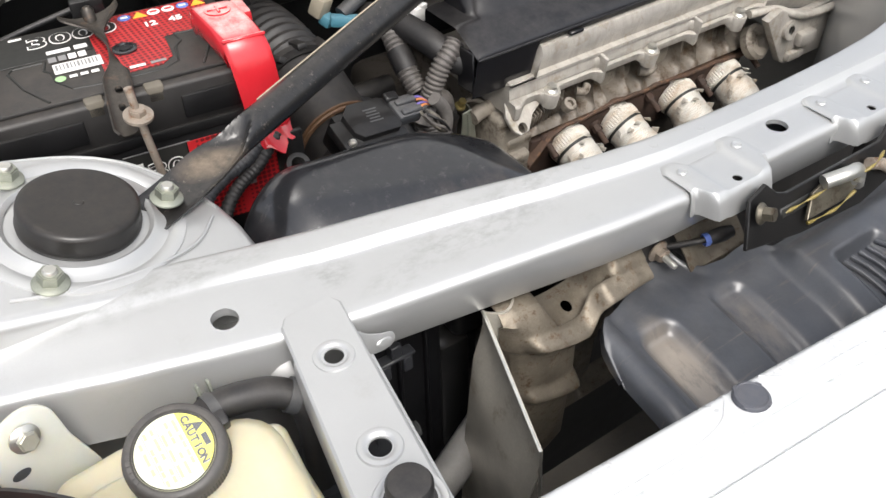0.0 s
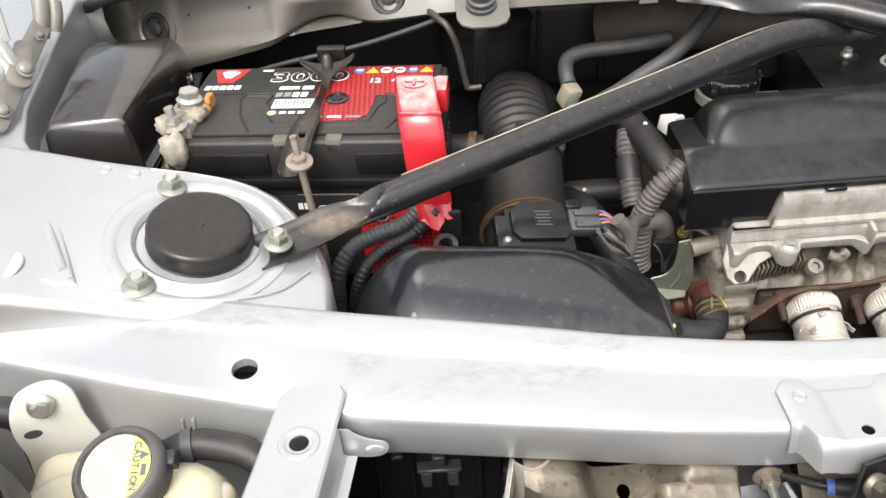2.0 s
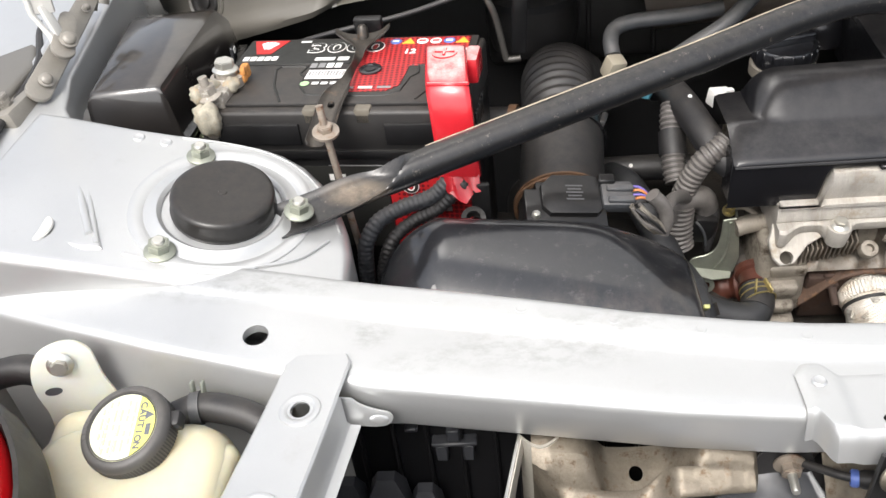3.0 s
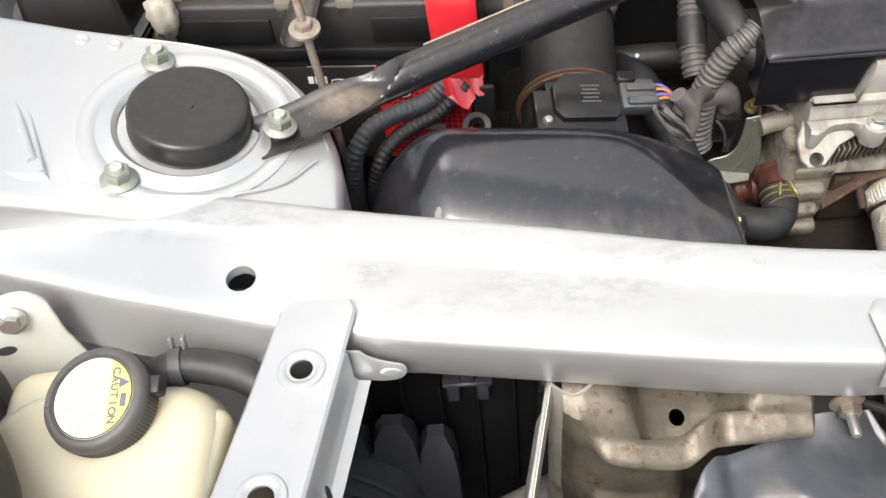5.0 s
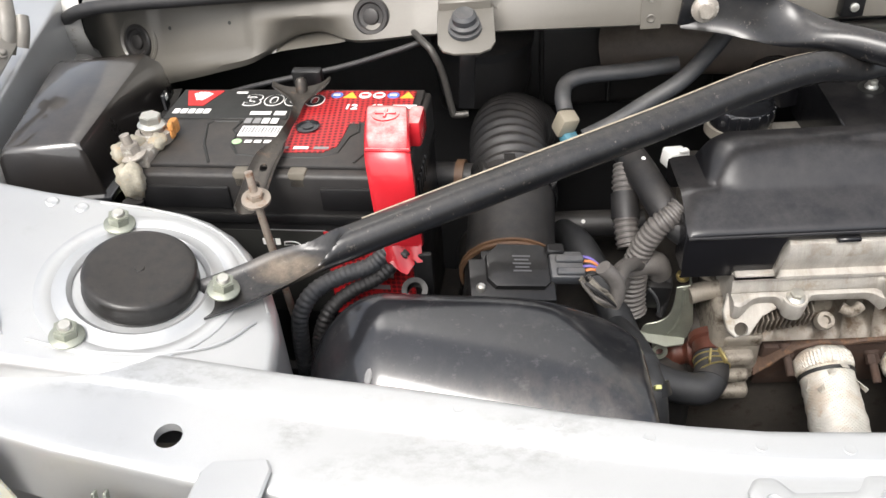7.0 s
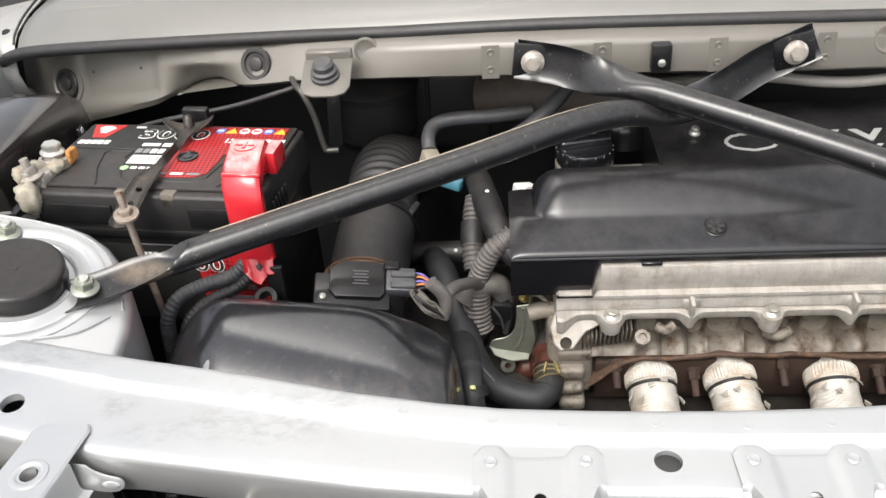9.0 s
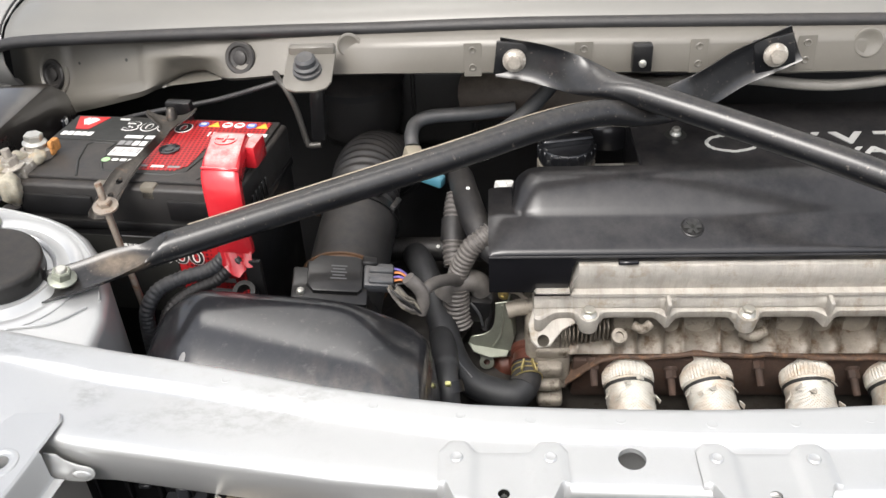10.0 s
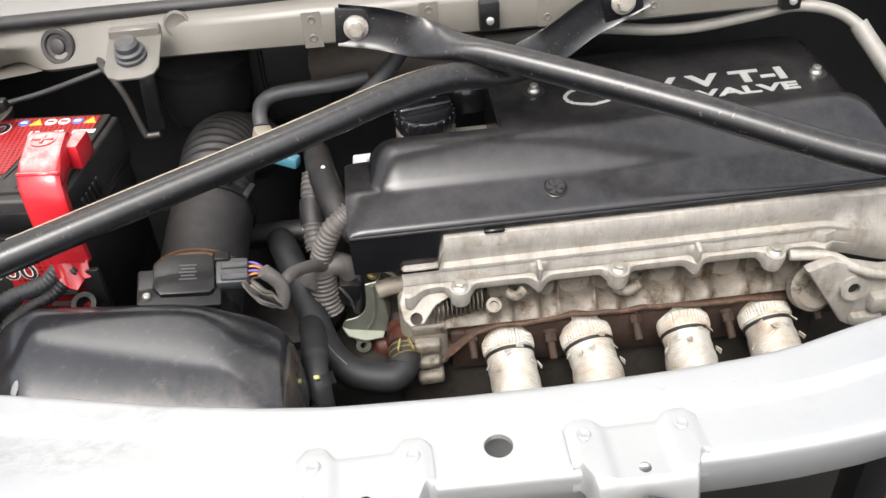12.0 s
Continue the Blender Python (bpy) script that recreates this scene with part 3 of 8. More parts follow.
part("stiffening_bead", tube([(-0.597, 0.222, 0.7965), (-0.580, 0.184, 0.789), (-0.551, 0.118, 0.779)], 0.0024, 10), SILVER, apron)
part("plug", lathe([(0.0145, 0.0), (0.014, 0.0012), (0.012, 0.0016), (0, 0.0014)], 28, pose(-0.598, 0.1285, 0.7862, 5.7, -5.7, 0)), PRIMER, apron, "dull grey blanking plug")
part("stiffening_bead", tube([(-0.676, 0.15, 0.796), (-0.676, 0.25, 0.806), (-0.676, 0.40, 0.821)], 0.005, 10), SILVER, apron)
# dirty silver of the ledge, also used to darken the wing corner
HINGE_BAY = surface("dusty_shaded_silver", (0.34, 0.335, 0.32), 0.42, 0.35, 0.1, 500, 20, 0.1, dust=0.3, dust_color=(0.33, 0.30, 0.26), stain=0.15, stain_color=(0.14, 0.12, 0.09), stain_scale=60)
part("inner_rail", prism([(-0.660, 0.26), (-0.628, 0.262), (-0.628, 0.30), (-0.632, 0.44), (-0.640, 0.56), (-0.70, 0.56), (-0.70, 0.26)], 0.60, 0.776, 0.012, 4), HINGE_BAY, apron)

solo("wing_edge", prism([(-0.668, 0.20), (-0.672, 0.33), (-0.705, 0.42), (-0.705, 0.58), (-0.90, 0.58), (-0.90, 0.17)], 0.70, 0.820, 0.006, 3), SHADED_GREY, "folded edge of the wing panel in darkened grey paint", "car body panel", "structure")
solo("wing_seal", tube([(-0.664, 0.19, 0.806), (-0.667, 0.25, 0.810), (-0.671, 0.33, 0.817), (-0.702, 0.42, 0.822), (-0.703, 0.55, 0.83)], 0.0035, 8), RUBBER, "thin dark sealing strip along the wing", "seal", "structure")

# the other side's tower, out of view, which carries the second brace
other = solo("strut_tower", shear(prism([(-x, y) for x, y in TOWER[::-1]], 0.40, 0.767, 0.008, 4), lambda x, y: tower_plane(-x, y), 0.5), SILVER,
             "silver-painted strut tower on the far wing", "car body panel", "structure")
solo("apron", shear(prism([(-x, y) for x, y in APRON[::-1]], 0.45, 0.7865, 0.004, 3), lambda x, y: apron_level(-x, y), 0.6), SILVER,
     "silver-painted inner wing panel on the far side", "car body panel", "structure")

# ---- strut mount ----
mount = thing("strut_mount", on_tower(*STRUT), "strut top mount with three flanged nuts and a black dust cap", "strut mount")
part("dust_cap", lathe([(0.0400, -0.002), (0.0405, 0.0015), (0.0398, 0.003), (0.0394, 0.0120), (0.0386, 0.0145), (0.0365, 0.0160), (0.034, 0.0164), (0.028, 0.0158), (0.0035, 0.0153), (0.003, 0.0160), (0, 0.0161)], 64,
                       aim(on_tower(STRUT.x + 0.001, STRUT.y, 0.002), STRUT_AXIS) @ Matrix.Scale(0.935, 4)), CAP_BLACK, mount, "round black plastic dust cap")
for nx, ny in ((-0.4235, 0.165), (-0.509, 0.117), (-0.505, 0.220)):
    nut = part("nut", moved(hexagon(0.0076, 0.0072, 0.0108), aim(on_tower(nx, ny, 0.002 if nx < -0.45 else 0.0085), STRUT_AXIS, 12)), GREEN_ZINC, mount, "zinc-plated flanged nut")
    part("stud", lathe([(0.0045, 0), (0.0045, 0.0105), (0.0035, 0.012), (0, 0.012)], 16, aim(on_tower(nx, ny, 0.002 if nx < -0.45 else 0.0085), STRUT_AXIS)), ZINC, nut)

# ---- cowl at the back of the bay ----
SEAL = [(-0.668, 0.552), (-0.655, 0.537), (-0.604, 0.510), (-0.45, 0.475), (-0.29, 0.452), (-0.20, 0.441), (-0.10, 0.434), (0.0, 0.431), (0.28, 0.431), (0.50, 0.44), (0.80, 0.47)]
SEAL_Z = [(-0.80, 0.792), (-0.668, 0.807), (-0.655, 0.811), (-0.604, 0.832), (-0.45, 0.8478), (-0.29, 0.8573), (-0.20, 0.8610), (-0.10, 0.8645), (0.0, 0.865), (0.28, 0.860), (0.50, 0.85), (0.80, 0.83)]
FACE = [(-0.80, 0.600), (-0.68, 0.575), (-0.59, 0.530), (-0.52, 0.494), (-0.46, 0.467), (-0.38, 0.441), (-0.30, 0.426), (-0.20, 0.413), (-0.06, 0.404), (0.06, 0.402), (0.20, 0.404), (0.35, 0.412), (0.55, 0.43), (0.80, 0.47)]
LOWER = [(-0.80, 0.68), (-0.65, 0.712), (-0.58, 0.737), (-0.50, 0.767), (-0.43, 0.793), (-0.385, 0.803), (-0.343, 0.811), (-0.297, 0.818), (-0.20, 0.823), (-0.10, 0.824), (0.08, 0.822), (0.20, 0.818), (0.40, 0.813), (0.80, 0.79)]


def lean_back(x):
    """How far the cowl's upper edge lies behind its lower one."""
    return 0.004 + 0.020 * hump((-x - 0.12) / 0.25)


rows = []
for i in range(293):
    x = -0.66 + 0.005 * i
    y, low = interp(x, FACE), interp(x, LOWER)
    top = interp(x, SEAL_Z) - 0.003
    row = [Vector((x, y + 0.30, low - 0.03)), Vector((x, y + 0.10, low - 0.012)), Vector((x, y + 0.022, low - 0.002))]
    for k in range(17):
        v = k / 16
        z = low + (top - 0.008 - low) * v
        press = 0.045 * math.exp(-(abs(x + 0.402) / 0.036) ** 2.6) * max(0.0, 1 - v / 0.72)
        panel = hump((x + 0.568) / 0.006) * hump((-0.4530 - x) / 0.006) * hump((z - 0.768 - 0.24 * (x + 0.55)) / 0.005)
        row.append(Vector((x, y + lean_back(x) * v + 0.006 * (1 - hump(v / 0.12)) - 0.001 * math.sin(v * 3.1) + press + 0.0045 * panel, z)))
    y += lean_back(x)
    rows.append(row + [Vector((x, y + 0.004, top - 0.003)), Vector((x, y + 0.010, top)), Vector((x, y + 0.05, top + 0.001))])
cowl = solo("cowl", thick(loft(rows), -0.0015), SHADED_GREY, "light grey cowl panel across the back of the bay, painted darker for shade", "car body panel", "structure")
solo("weatherstrip", tube([(x, y, interp(x, SEAL_Z)) for x, y in SEAL], 0.0066, 12, 8), RUBBER, "black rubber weatherstrip along the cowl edge", "weatherstrip", "structure")
rows = []
for i in range(51):
    x = -0.628 + 0.03 * i
    y = interp(x, SEAL)
    dz = interp(x, SEAL_Z) - 0.868
    rows.append([Vector((x, y + a, dz + b)) for a, b in ((0.002, 0.866), (0.008, 0.874), (0.020, 0.884), (0.040, 0.892), (0.0545, 0.8950), (0.0570, 0.8935), (0.0600, 0.8955), (0.075, 0.8975), (0.12, 0.900), (0.30, 0.915), (0.60, 0.945))])
solo("scuttle_panel", thick(loft(rows), 0.0015), SCUTTLE_PAINT, "silver scuttle panel behind the black weatherstrip, in darkened paint", "car body panel", "structure")


def face_y(x, z=None):
    """The front of the cowl at x, at its lower edge or at a height."""
    if z is None:
        return interp(x, FACE)
    low = interp(x, LOWER)
    return interp(x, FACE) + lean_back(x) * (z - low) / (interp(x, SEAL_Z) - 0.011 - low)


def grommet(x, z, r, material, label):
    g = thing("grommet", (x, face_y(x, z) - 0.001, z), label, "grommet", group="grommets in the cowl")
    m = aim((x, face_y(x, z) - 0.0025, z), (-0.24 if x > -0.45 else -0.50, -1, 0.36))
    part("rim", lathe([(r * 0.9, -0.008), (r, -0.001), (r, 0.0015), (r * 0.92, 0.0028), (r * 0.74, 0.0026), (r * 0.66, 0.0008), (r * 0.45, 0.0004), (r * 0.42, 0.0022), (r * 0.3, 0.003), (0, 0.0028)], 32, m), material, g)
    return g


grommet(-0.337, 0.833, 0.0165, DUSTY_BLACK, "round dark grey rubber grommet in the cowl")
g2 = grommet(-0.588, 0.783, 0.0175, DUSTY_BLACK, "round dark rubber grommet beside the fuse box")
part("pressed_ring", lathe([(0.026, -0.001), (0.0255, 0.0012), (0.0235, 0.0016), (0.021, 0.0)], 36, aim((-0.588, face_y(-0.588, 0.783) - 0.001, 0.783), (-0.50, -1, 0.36))), SHADED_GREY, cowl)
for x, z, r in ((-0.222, 0.850, 0.012), (0.262, 0.846, 0.014)):
    part("pressed_dimple", lathe([(r, -0.0006), (r * 0.93, 0.0012), (r * 0.8, 0.0014), (r * 0.68, 0.0004), (0, 0.0004)], 32, aim((x, face_y(x, z), z), (0, -1, 0.2))), SHADED_GREY, cowl)
for x in (-0.102, 0.002, 0.108, 0.206):
    part("weld_tab", box((x, face_y(x, 0.840) - 0.0012, 0.840), (0.017, 0.0006, 0.032), 0.0003, 1, (-6, 0, 0)), SHADED_GREY, cowl)
    for dz in (-0.008, 0.008):
        part("spot_weld", lathe([(0.0038, 0), (0.003, 0.0009), (0.0018, 0.0003), (0, 0.0003)], 14, aim((x, face_y(x, 0.841 + dz) - 0.0017, 0.841 + dz), (0, -1, 0))), SHADED_GREY, cowl)

for x, z in ((-0.547, 0.800), (-0.477, 0.815)):
    part("small_hole", lathe([(0.0022, 0), (0.0018, 0.0012), (0, 0.0012)], 12, aim((x, face_y(x, z) + 0.0046, z), (-0.4, -1, 0.3))), INK, cowl)
# hollow behind the cowl, the bulkhead and the floor of the bay
solo("bulkhead", box((0, 0.64, 0.50), (1.50, 0.02, 0.74), 0.004), RUBBER, "dark padded bulkhead behind the engine", "car body panel", "structure")
solo("undertray", box((0, 0.30, 0.20), (1.36, 1.0, 0.012), 0.003), DUSTY_BLACK, "black plastic undertray below the engine", "undertray", "structure")
solo("inner_wing", box((-0.69, 0.34, 0.48), (0.02, 0.70, 0.52), 0.004), PRIMER, "grey painted inner wing wall of the bay", "car body panel", "structure")
solo("inner_wing", box((0.69, 0.34, 0.48), (0.02, 0.70, 0.52), 0.004), PRIMER, "grey painted inner wing wall of the far side", "car body panel", "structure")

# the outer wings, which close the bay at both sides
for side in (-1, 1):
    rows = []
    for i in range(17):
        y = -0.10 + 0.045 * i
        arch = 0.20 * math.sqrt(max(0.0, 1 - ((y - 0.24) / 0.27) ** 2)) if abs(y - 0.24) < 0.27 else 0.0
        rows.append([Vector((side * (x + 0.03 * hump((y + 0.10) / 0.3)), y, max(z, 0.26 + arch))) for x, z in ((0.80, 0.800), (0.835, 0.795), (0.850, 0.760), (0.858, 0.65), (0.862, 0.45), (0.850, 0.26))])
    solo("wing", thick(loft(rows), 0.003), BUMPER, "plain silver outer wing with a wheel arch", "car body panel", "structure")

# the open bonnet, hinged behind the cowl
rows = []
for i in range(21):
    x = -0.66 + 0.066 * i
    bow = 0.03 * (1 - (x / 0.66) ** 2)
    rows.append([Vector((x, 0.64 - 0.24 * v, 0.90 + 0.97 * v + bow)) for v in [k / 8 for k in range(9)]])
solo("bonnet", thick(loft(rows), 0.004), BUMPER, "open silver bonnet raised above the engine bay", "car body panel", "structure")

# the corner where wing and scuttle meet
rows = []
for i in range(17):
    u = i / 16
    x = -0.634 - 0.22 * u
    y0 = 0.528 + 0.02 * hump(u * 4) - 0.11 * hump((u - 0.25) * 1.4)
    swell = 0.012 * math.sin(min(1.0, u * 2.2) * math.pi)
    rows.append([Vector((x, y0 + a - swell, z - 0.012 - 0.03 * u)) for a, z in ((0.030, 0.765), (0.008, 0.790), (0.0, 0.812), (0.002, 0.828), (0.010, 0.842), (0.024, 0.852), (0.06, 0.862), (0.14, 0.872), (0.30, 0.89))])
corner = thing("wing_corner", (-0.74, 0.50, 0.765), "silver painted corner panel between wing and scuttle", "car body panel", "structure")
# duller silver here puts the corner's shadows into its paint
part("panel", thick(loft(rows), 0.0015), HINGE_BAY, corner, "", 60)
part("bolt", moved(hexagon(0.0056, 0.005, 0.0085), aim((-0.650, 0.560, 0.834), (0.1, -0.4, 0.9))), BLACK_PLASTIC, corner, "black flanged bolt")
# dark tube added to stand for the shaded gap
part("gap_strip", tube([(-0.6310, 0.532, 0.834), (-0.6310, 0.545, 0.844), (-0.6310, 0.585, 0.856), (-0.6310, 0.68, 0.870)], 0.0014, 8), RUBBER, corner, "dark strip drawn for the gap beside the scuttle")

# ---- strut braces ----
def brace(name, points, near, far, twist, label):
    """A tube with both ends pressed flat into a trough and bolted down; near, far: the share of its length pressed flat at its ends."""
    t = thing(name, points[0], label, "strut brace", group="strut braces")
    path = smoothed(points, 22)
    lengths = [0.0]
    for a, b in zip(path, path[1:]):
        lengths.append(lengths[-1] + (b - a).length)
    rings, side, seg = [], None, 32
    for i, c in enumerate(path):
        u = lengths[i] / lengths[-1]
        ahead = (path[min(i + 1, len(path) - 1)] - path[max(i - 1, 0)]).normalized()
        side = ahead.cross(Vector((0, 0, 1))) if side is None else side
        side = (side - ahead * side.dot(ahead)).normalized()
        up = side.cross(ahead)
        n, f = hump((near - u) / 0.070), hump((u - 1 + far) / (far * 0.62))
        tw = twist * f + 0.22 * math.copysign(n, twist)
        s2, u2 = side * math.cos(tw) + up * math.sin(tw), up * math.cos(tw) - side * math.sin(tw)
        face = -1 if twist > 0 else 1
        ring = []
        for k in range(seg):
            ca, sa = math.cos(2 * math.pi * k / seg), math.sin(2 * math.pi * k / seg)
            scoop = hump((near + 0.030 * (1 - ca * ca) - 0.018 - u) / 0.026)
            trough = f * hump((u - 1 + far * 0.75) / (far * 0.5))
            q = max(scoop, trough)
            w = 1 + 0.36 * n + 0.50 * f
            if sa >= 0:
                hgt = (1 - q) * sa * (1 - 0.70 * max(n, f)) + q * (-0.22 + 0.34 * ca ** 4)
            else:
                hgt = sa * (1 - 0.62 * max(n, f)) - 0.10 * q * (1 - ca ** 4)
            ring.append(c + (s2 * ca * w + u2 * hgt) * 0.0122)
        rings.append(ring)
    part("tube", loft(rings, True, True), BAR_BLACK, t, "", 32)
    return t
P_LEFT = on_tower(-0.423, 0.165, 0.005)
P_RIGHT = Vector((-P_LEFT.x, P_LEFT.y, P_LEFT.z))
C_LEFT, C_RIGHT = Vector((-0.063, 0.394, 0.845)), Vector((0.173, 0.392, 0.845))
barA = brace("strut_brace", [P_LEFT + Vector((-0.016, -0.006, -0.001)), P_LEFT + Vector((0.012, 0.005, 0.0020)), Vector((-0.378, 0.183, 0.7675)), Vector((-0.32, 0.206, 0.775)), Vector((-0.22, 0.245, 0.7885)), Vector((-0.12, 0.282, 0.803)), Vector((-0.04, 0.314, 0.8150)), Vector((0.01, 0.333, 0.8170)), Vector((0.05, 0.350, 0.8090)), Vector((0.10, 0.372, 0.815)), Vector((0.140, 0.387, 0.833)), C_RIGHT + Vector((-0.012, -0.001, -0.004)), C_RIGHT + Vector((0.018, 0, 0.010))],
             0.145, 0.30, -1.42, "black painted tubular strut brace with flattened bolted ends")
barB = brace("strut_brace", [P_RIGHT + Vector((0.016, -0.006, -0.001)), P_RIGHT + Vector((-0.012, 0.005, 0.0020)), Vector((0.378, 0.188, 0.7665)), Vector((0.31, 0.220, 0.774)), Vector((0.205, 0.271, 0.798)), Vector((0.12, 0.311, 0.8155)), Vector((0.053, 0.343, 0.8275)), Vector((0.0, 0.368, 0.836)), Vector((-0.040, 0.386, 0.843)), Vector((-0.078, 0.396, 0.847))],
             0.10, 0.24, 1.40, "black painted tubular strut brace crossing over the other one")
for bar, c in ((barA, C_RIGHT), (barB, C_LEFT)):
    part("end_plate", box((c.x, c.y + 0.0015, c.z), (0.036, 0.004, 0.032), 0.0012, 2, (0, 6 if bar is barB else -12, 0)), BAR_BLACK, bar)
    bolt = part("bolt", moved(hexagon(0.0066, 0.006, 0.0098), aim((c.x, c.y - 0.004, c.z), (0, -1, 0.08), 20)), LEAD, bar, "dull grey flanged bolt")
    part("washer", lathe([(0.0108, -0.002), (0.0108, 0.0004), (0.008, 0.0008), (0, 0.0008)], 24, aim((c.x, c.y - 0.004, c.z), (0, -1, 0.08))), LEAD, bolt)


# pale raised line stands for the reflection along the first brace's upper rear edge
EDGE_GLEAM = surface("pale_edge_gleam", (0.34, 0.29, 0.22), 0.7, 0.0, 0.3, 500, 60, 0.2)
line = smoothed([Vector((-0.328, 0.2028, 0.7738)), Vector((-0.30, 0.2138, 0.7776)), Vector((-0.22, 0.245, 0.7885)), Vector((-0.12, 0.282, 0.803)), Vector((-0.04, 0.314, 0.8150)), Vector((0.005, 0.331, 0.8170)), Vector((0.030, 0.341, 0.8130))], 8)
part("raised_line", tube([Vector(p) + Vector((-0.0024, 0.0071, 0.0100)) for p in line], lambda u: 0.0008 - 0.0006 * hump((u - 0.60) / 0.4), 6), EDGE_GLEAM, barA, "pale line for the edge reflection")

# ---- battery ----
BAT = pose(-0.407, 0.340, 0.0, 0, 0, -7.0)      # the middle of its plan; local x along its length


def bat(x, y, z):
    return BAT @ Vector((x, y, z))


def bat_box(c, size, bevel=0.002, seg=2):
    return moved(box(c, size, bevel, seg), BAT)


PRINT = BAT @ Matrix.Translation((-0.008, -0.0105, 0))      # where the printed lid label lies


def print_box(c, size, bevel=0.0, seg=1):
    return moved(box(c, size, bevel, seg), PRINT)


battery = thing("battery", bat(0, 0, 0.585), "black car battery with red and black printed label, dusty on top", "battery")
part("case", bat_box((0, 0, 0.670), (0.225, 0.133, 0.170), 0.004, 2), BLACK_PLASTIC, battery)
part("case_ridge", bat_box((0, -0.001, 0.7445), (0.228, 0.138, 0.009), 0.002), BLACK_PLASTIC, battery)
lid = part("lid", bat_box((0, 0, 0.7655), (0.227, 0.1360, 0.037), 0.0035, 3), DUSTY_BLACK, battery, "dusty black lid")
part("raised_panel", bat_box((0, 0.003, 0.7855), (0.217, 0.124, 0.004), 0.0015), DUSTY_BLACK, lid)
part("label", print_box((-0.045, 0.0465, 0.78785), (0.108, 0.050, 0.0008), 0.0003, 1), INK, lid, "black printed label")
part("label", print_box((0.0600, 0.0435, 0.78785), (0.100, 0.056, 0.0008), 0.0003, 1), HONEYCOMB, lid, "red honeycomb printed label")
part("label", moved(prism([(0.010, 0.017), (0.010, -0.030), (0.052, -0.030), (0.062, -0.020), (0.064, 0.017)], 0.7874, 0.7881, 0), PRINT), HONEYCOMB, lid, "red honeycomb printed label")
GROOVES = (((-0.030, 0.018), (-0.052, 0.018), (-0.056, 0.012), (-0.048, -0.018), (-0.034, -0.046)), ((-0.028, 0.018), (-0.031, 0.004), (-0.026, -0.002), (-0.025, -0.018), (-0.015, -0.034), (0.008, -0.037), (0.052, -0.037), (0.064, -0.030), (0.068, -0.006), (0.074, 0.002), (0.072, 0.016)),
           ((0.072, 0.016), (0.098, 0.014), (0.094, -0.012), (0.080, -0.044)))
for pts in GROOVES:
    part("handle_groove", tube([PRINT @ Vector((x, y, 0.7874)) for x, y in pts], 0.0012, 6, smooth=False), INK, lid)
part("vent_plug", lathe([(0.0098, 0), (0.0098, 0.002), (0.0075, 0.0024), (0.007, 0.001), (0.0045, 0.001), (0.0045, 0.002), (0, 0.002)], 28, PRINT @ pose(0.031, 0.0075, 0.7878)), SMOOTH_BLACK, lid)
GREEN_ZINC_DULL = surface("dusty_lug", (0.13, 0.115, 0.09), 0.6, 0.0, 0.2)
for x0 in (-0.0135, 0.0300):
    part("clamp_lug", bat_box((x0, -0.058, 0.779), (0.014, 0.020, 0.014), 0.002), GREEN_ZINC_DULL, lid, "dusty clamp lug")
for x0, w in ((-0.067, 0.084), (0.072, 0.050)):
    part("front_rib", bat_box((x0, -0.0680, 0.764), (w, 0.005, 0.020), 0.0015), BLACK_PLASTIC, lid)
# printed marks
fan = bmesh.new()
for k in range(5):
    a0, a1 = radians(54 + 15 * k), radians(66 + 15 * k)
    q = [(0.004 * math.cos(a0), 0.004 * math.sin(a0)), (0.015 * math.cos(a0), 0.015 * math.sin(a0)), (0.015 * math.cos(a1), 0.015 * math.sin(a1)), (0.004 * math.cos(a1), 0.004 * math.sin(a1))]
    fan.faces.new([fan.verts.new(PRINT @ Vector((-0.078 + x, 0.047 + y * 1.35, 0.7890))) for x, y in q])
part("emblem", moved(prism([(-0.017, 0.023), (-0.007, -0.004), (0.007, -0.004), (0.017, 0.023)], 0, 0.0005, 0), PRINT @ pose(-0.078, 0.047, 0.7882)), RED_PRINT, lid, "red fan-shaped printed emblem")
part("emblem_rays", thick(fan, 0.0003), WHITE_PRINT, lid)
for k in range(5):
    part("brand_bar", print_box((-0.0915 + 0.0068 * k, 0.0335, 0.7884), (0.0054, 0.0075, 0.0004), 0), WHITE_PRINT, lid)
for k, c in enumerate("3000"):
    lettering(c, 0.0255, PRINT @ pose(-0.0290 + 0.0180 * k, 0.0520, 0.7884), WHITE_PRINT, lid, "series_digit", 0.0002, 0.0011, width=0.0175 if k else 0.0155)
    lettering(c, 0.0255, PRINT @ pose(-0.0290 + 0.0180 * k, 0.0520, 0.7887), INK, lid, "series_digit", 0.0002, 0.0003, width=0.0155 if k else 0.0135)
part("print_bar", print_box((-0.044, 0.067, 0.7884), (0.010, 0.003, 0.0003), 0), WHITE_PRINT, lid)
part("barcode_label", print_box((-0.006, 0.0005, 0.7885), (0.036, 0.016, 0.0004), 0), WHITE_PRINT, lid, "white barcode sticker")
for k in range(12):
    part("barcode_line", print_box((-0.0215 + 0.0027 * k, 0.002, 0.7888), (0.0012 if k % 3 else 0.0018, 0.009, 0.0002), 0), GREY_PRINT, lid)
for k in range(4):
    part("print_bar", print_box((-0.0225 + 0.0075 * k, 0.0175, 0.7885), (0.0060, 0.0085, 0.0003), 0), WHITE_PRINT if k > 1 else GREY_PRINT, lid)
part("print_bar", print_box((-0.016, 0.0305, 0.7885), (0.018, 0.0055, 0.0003), 0), WHITE_PRINT, lid)
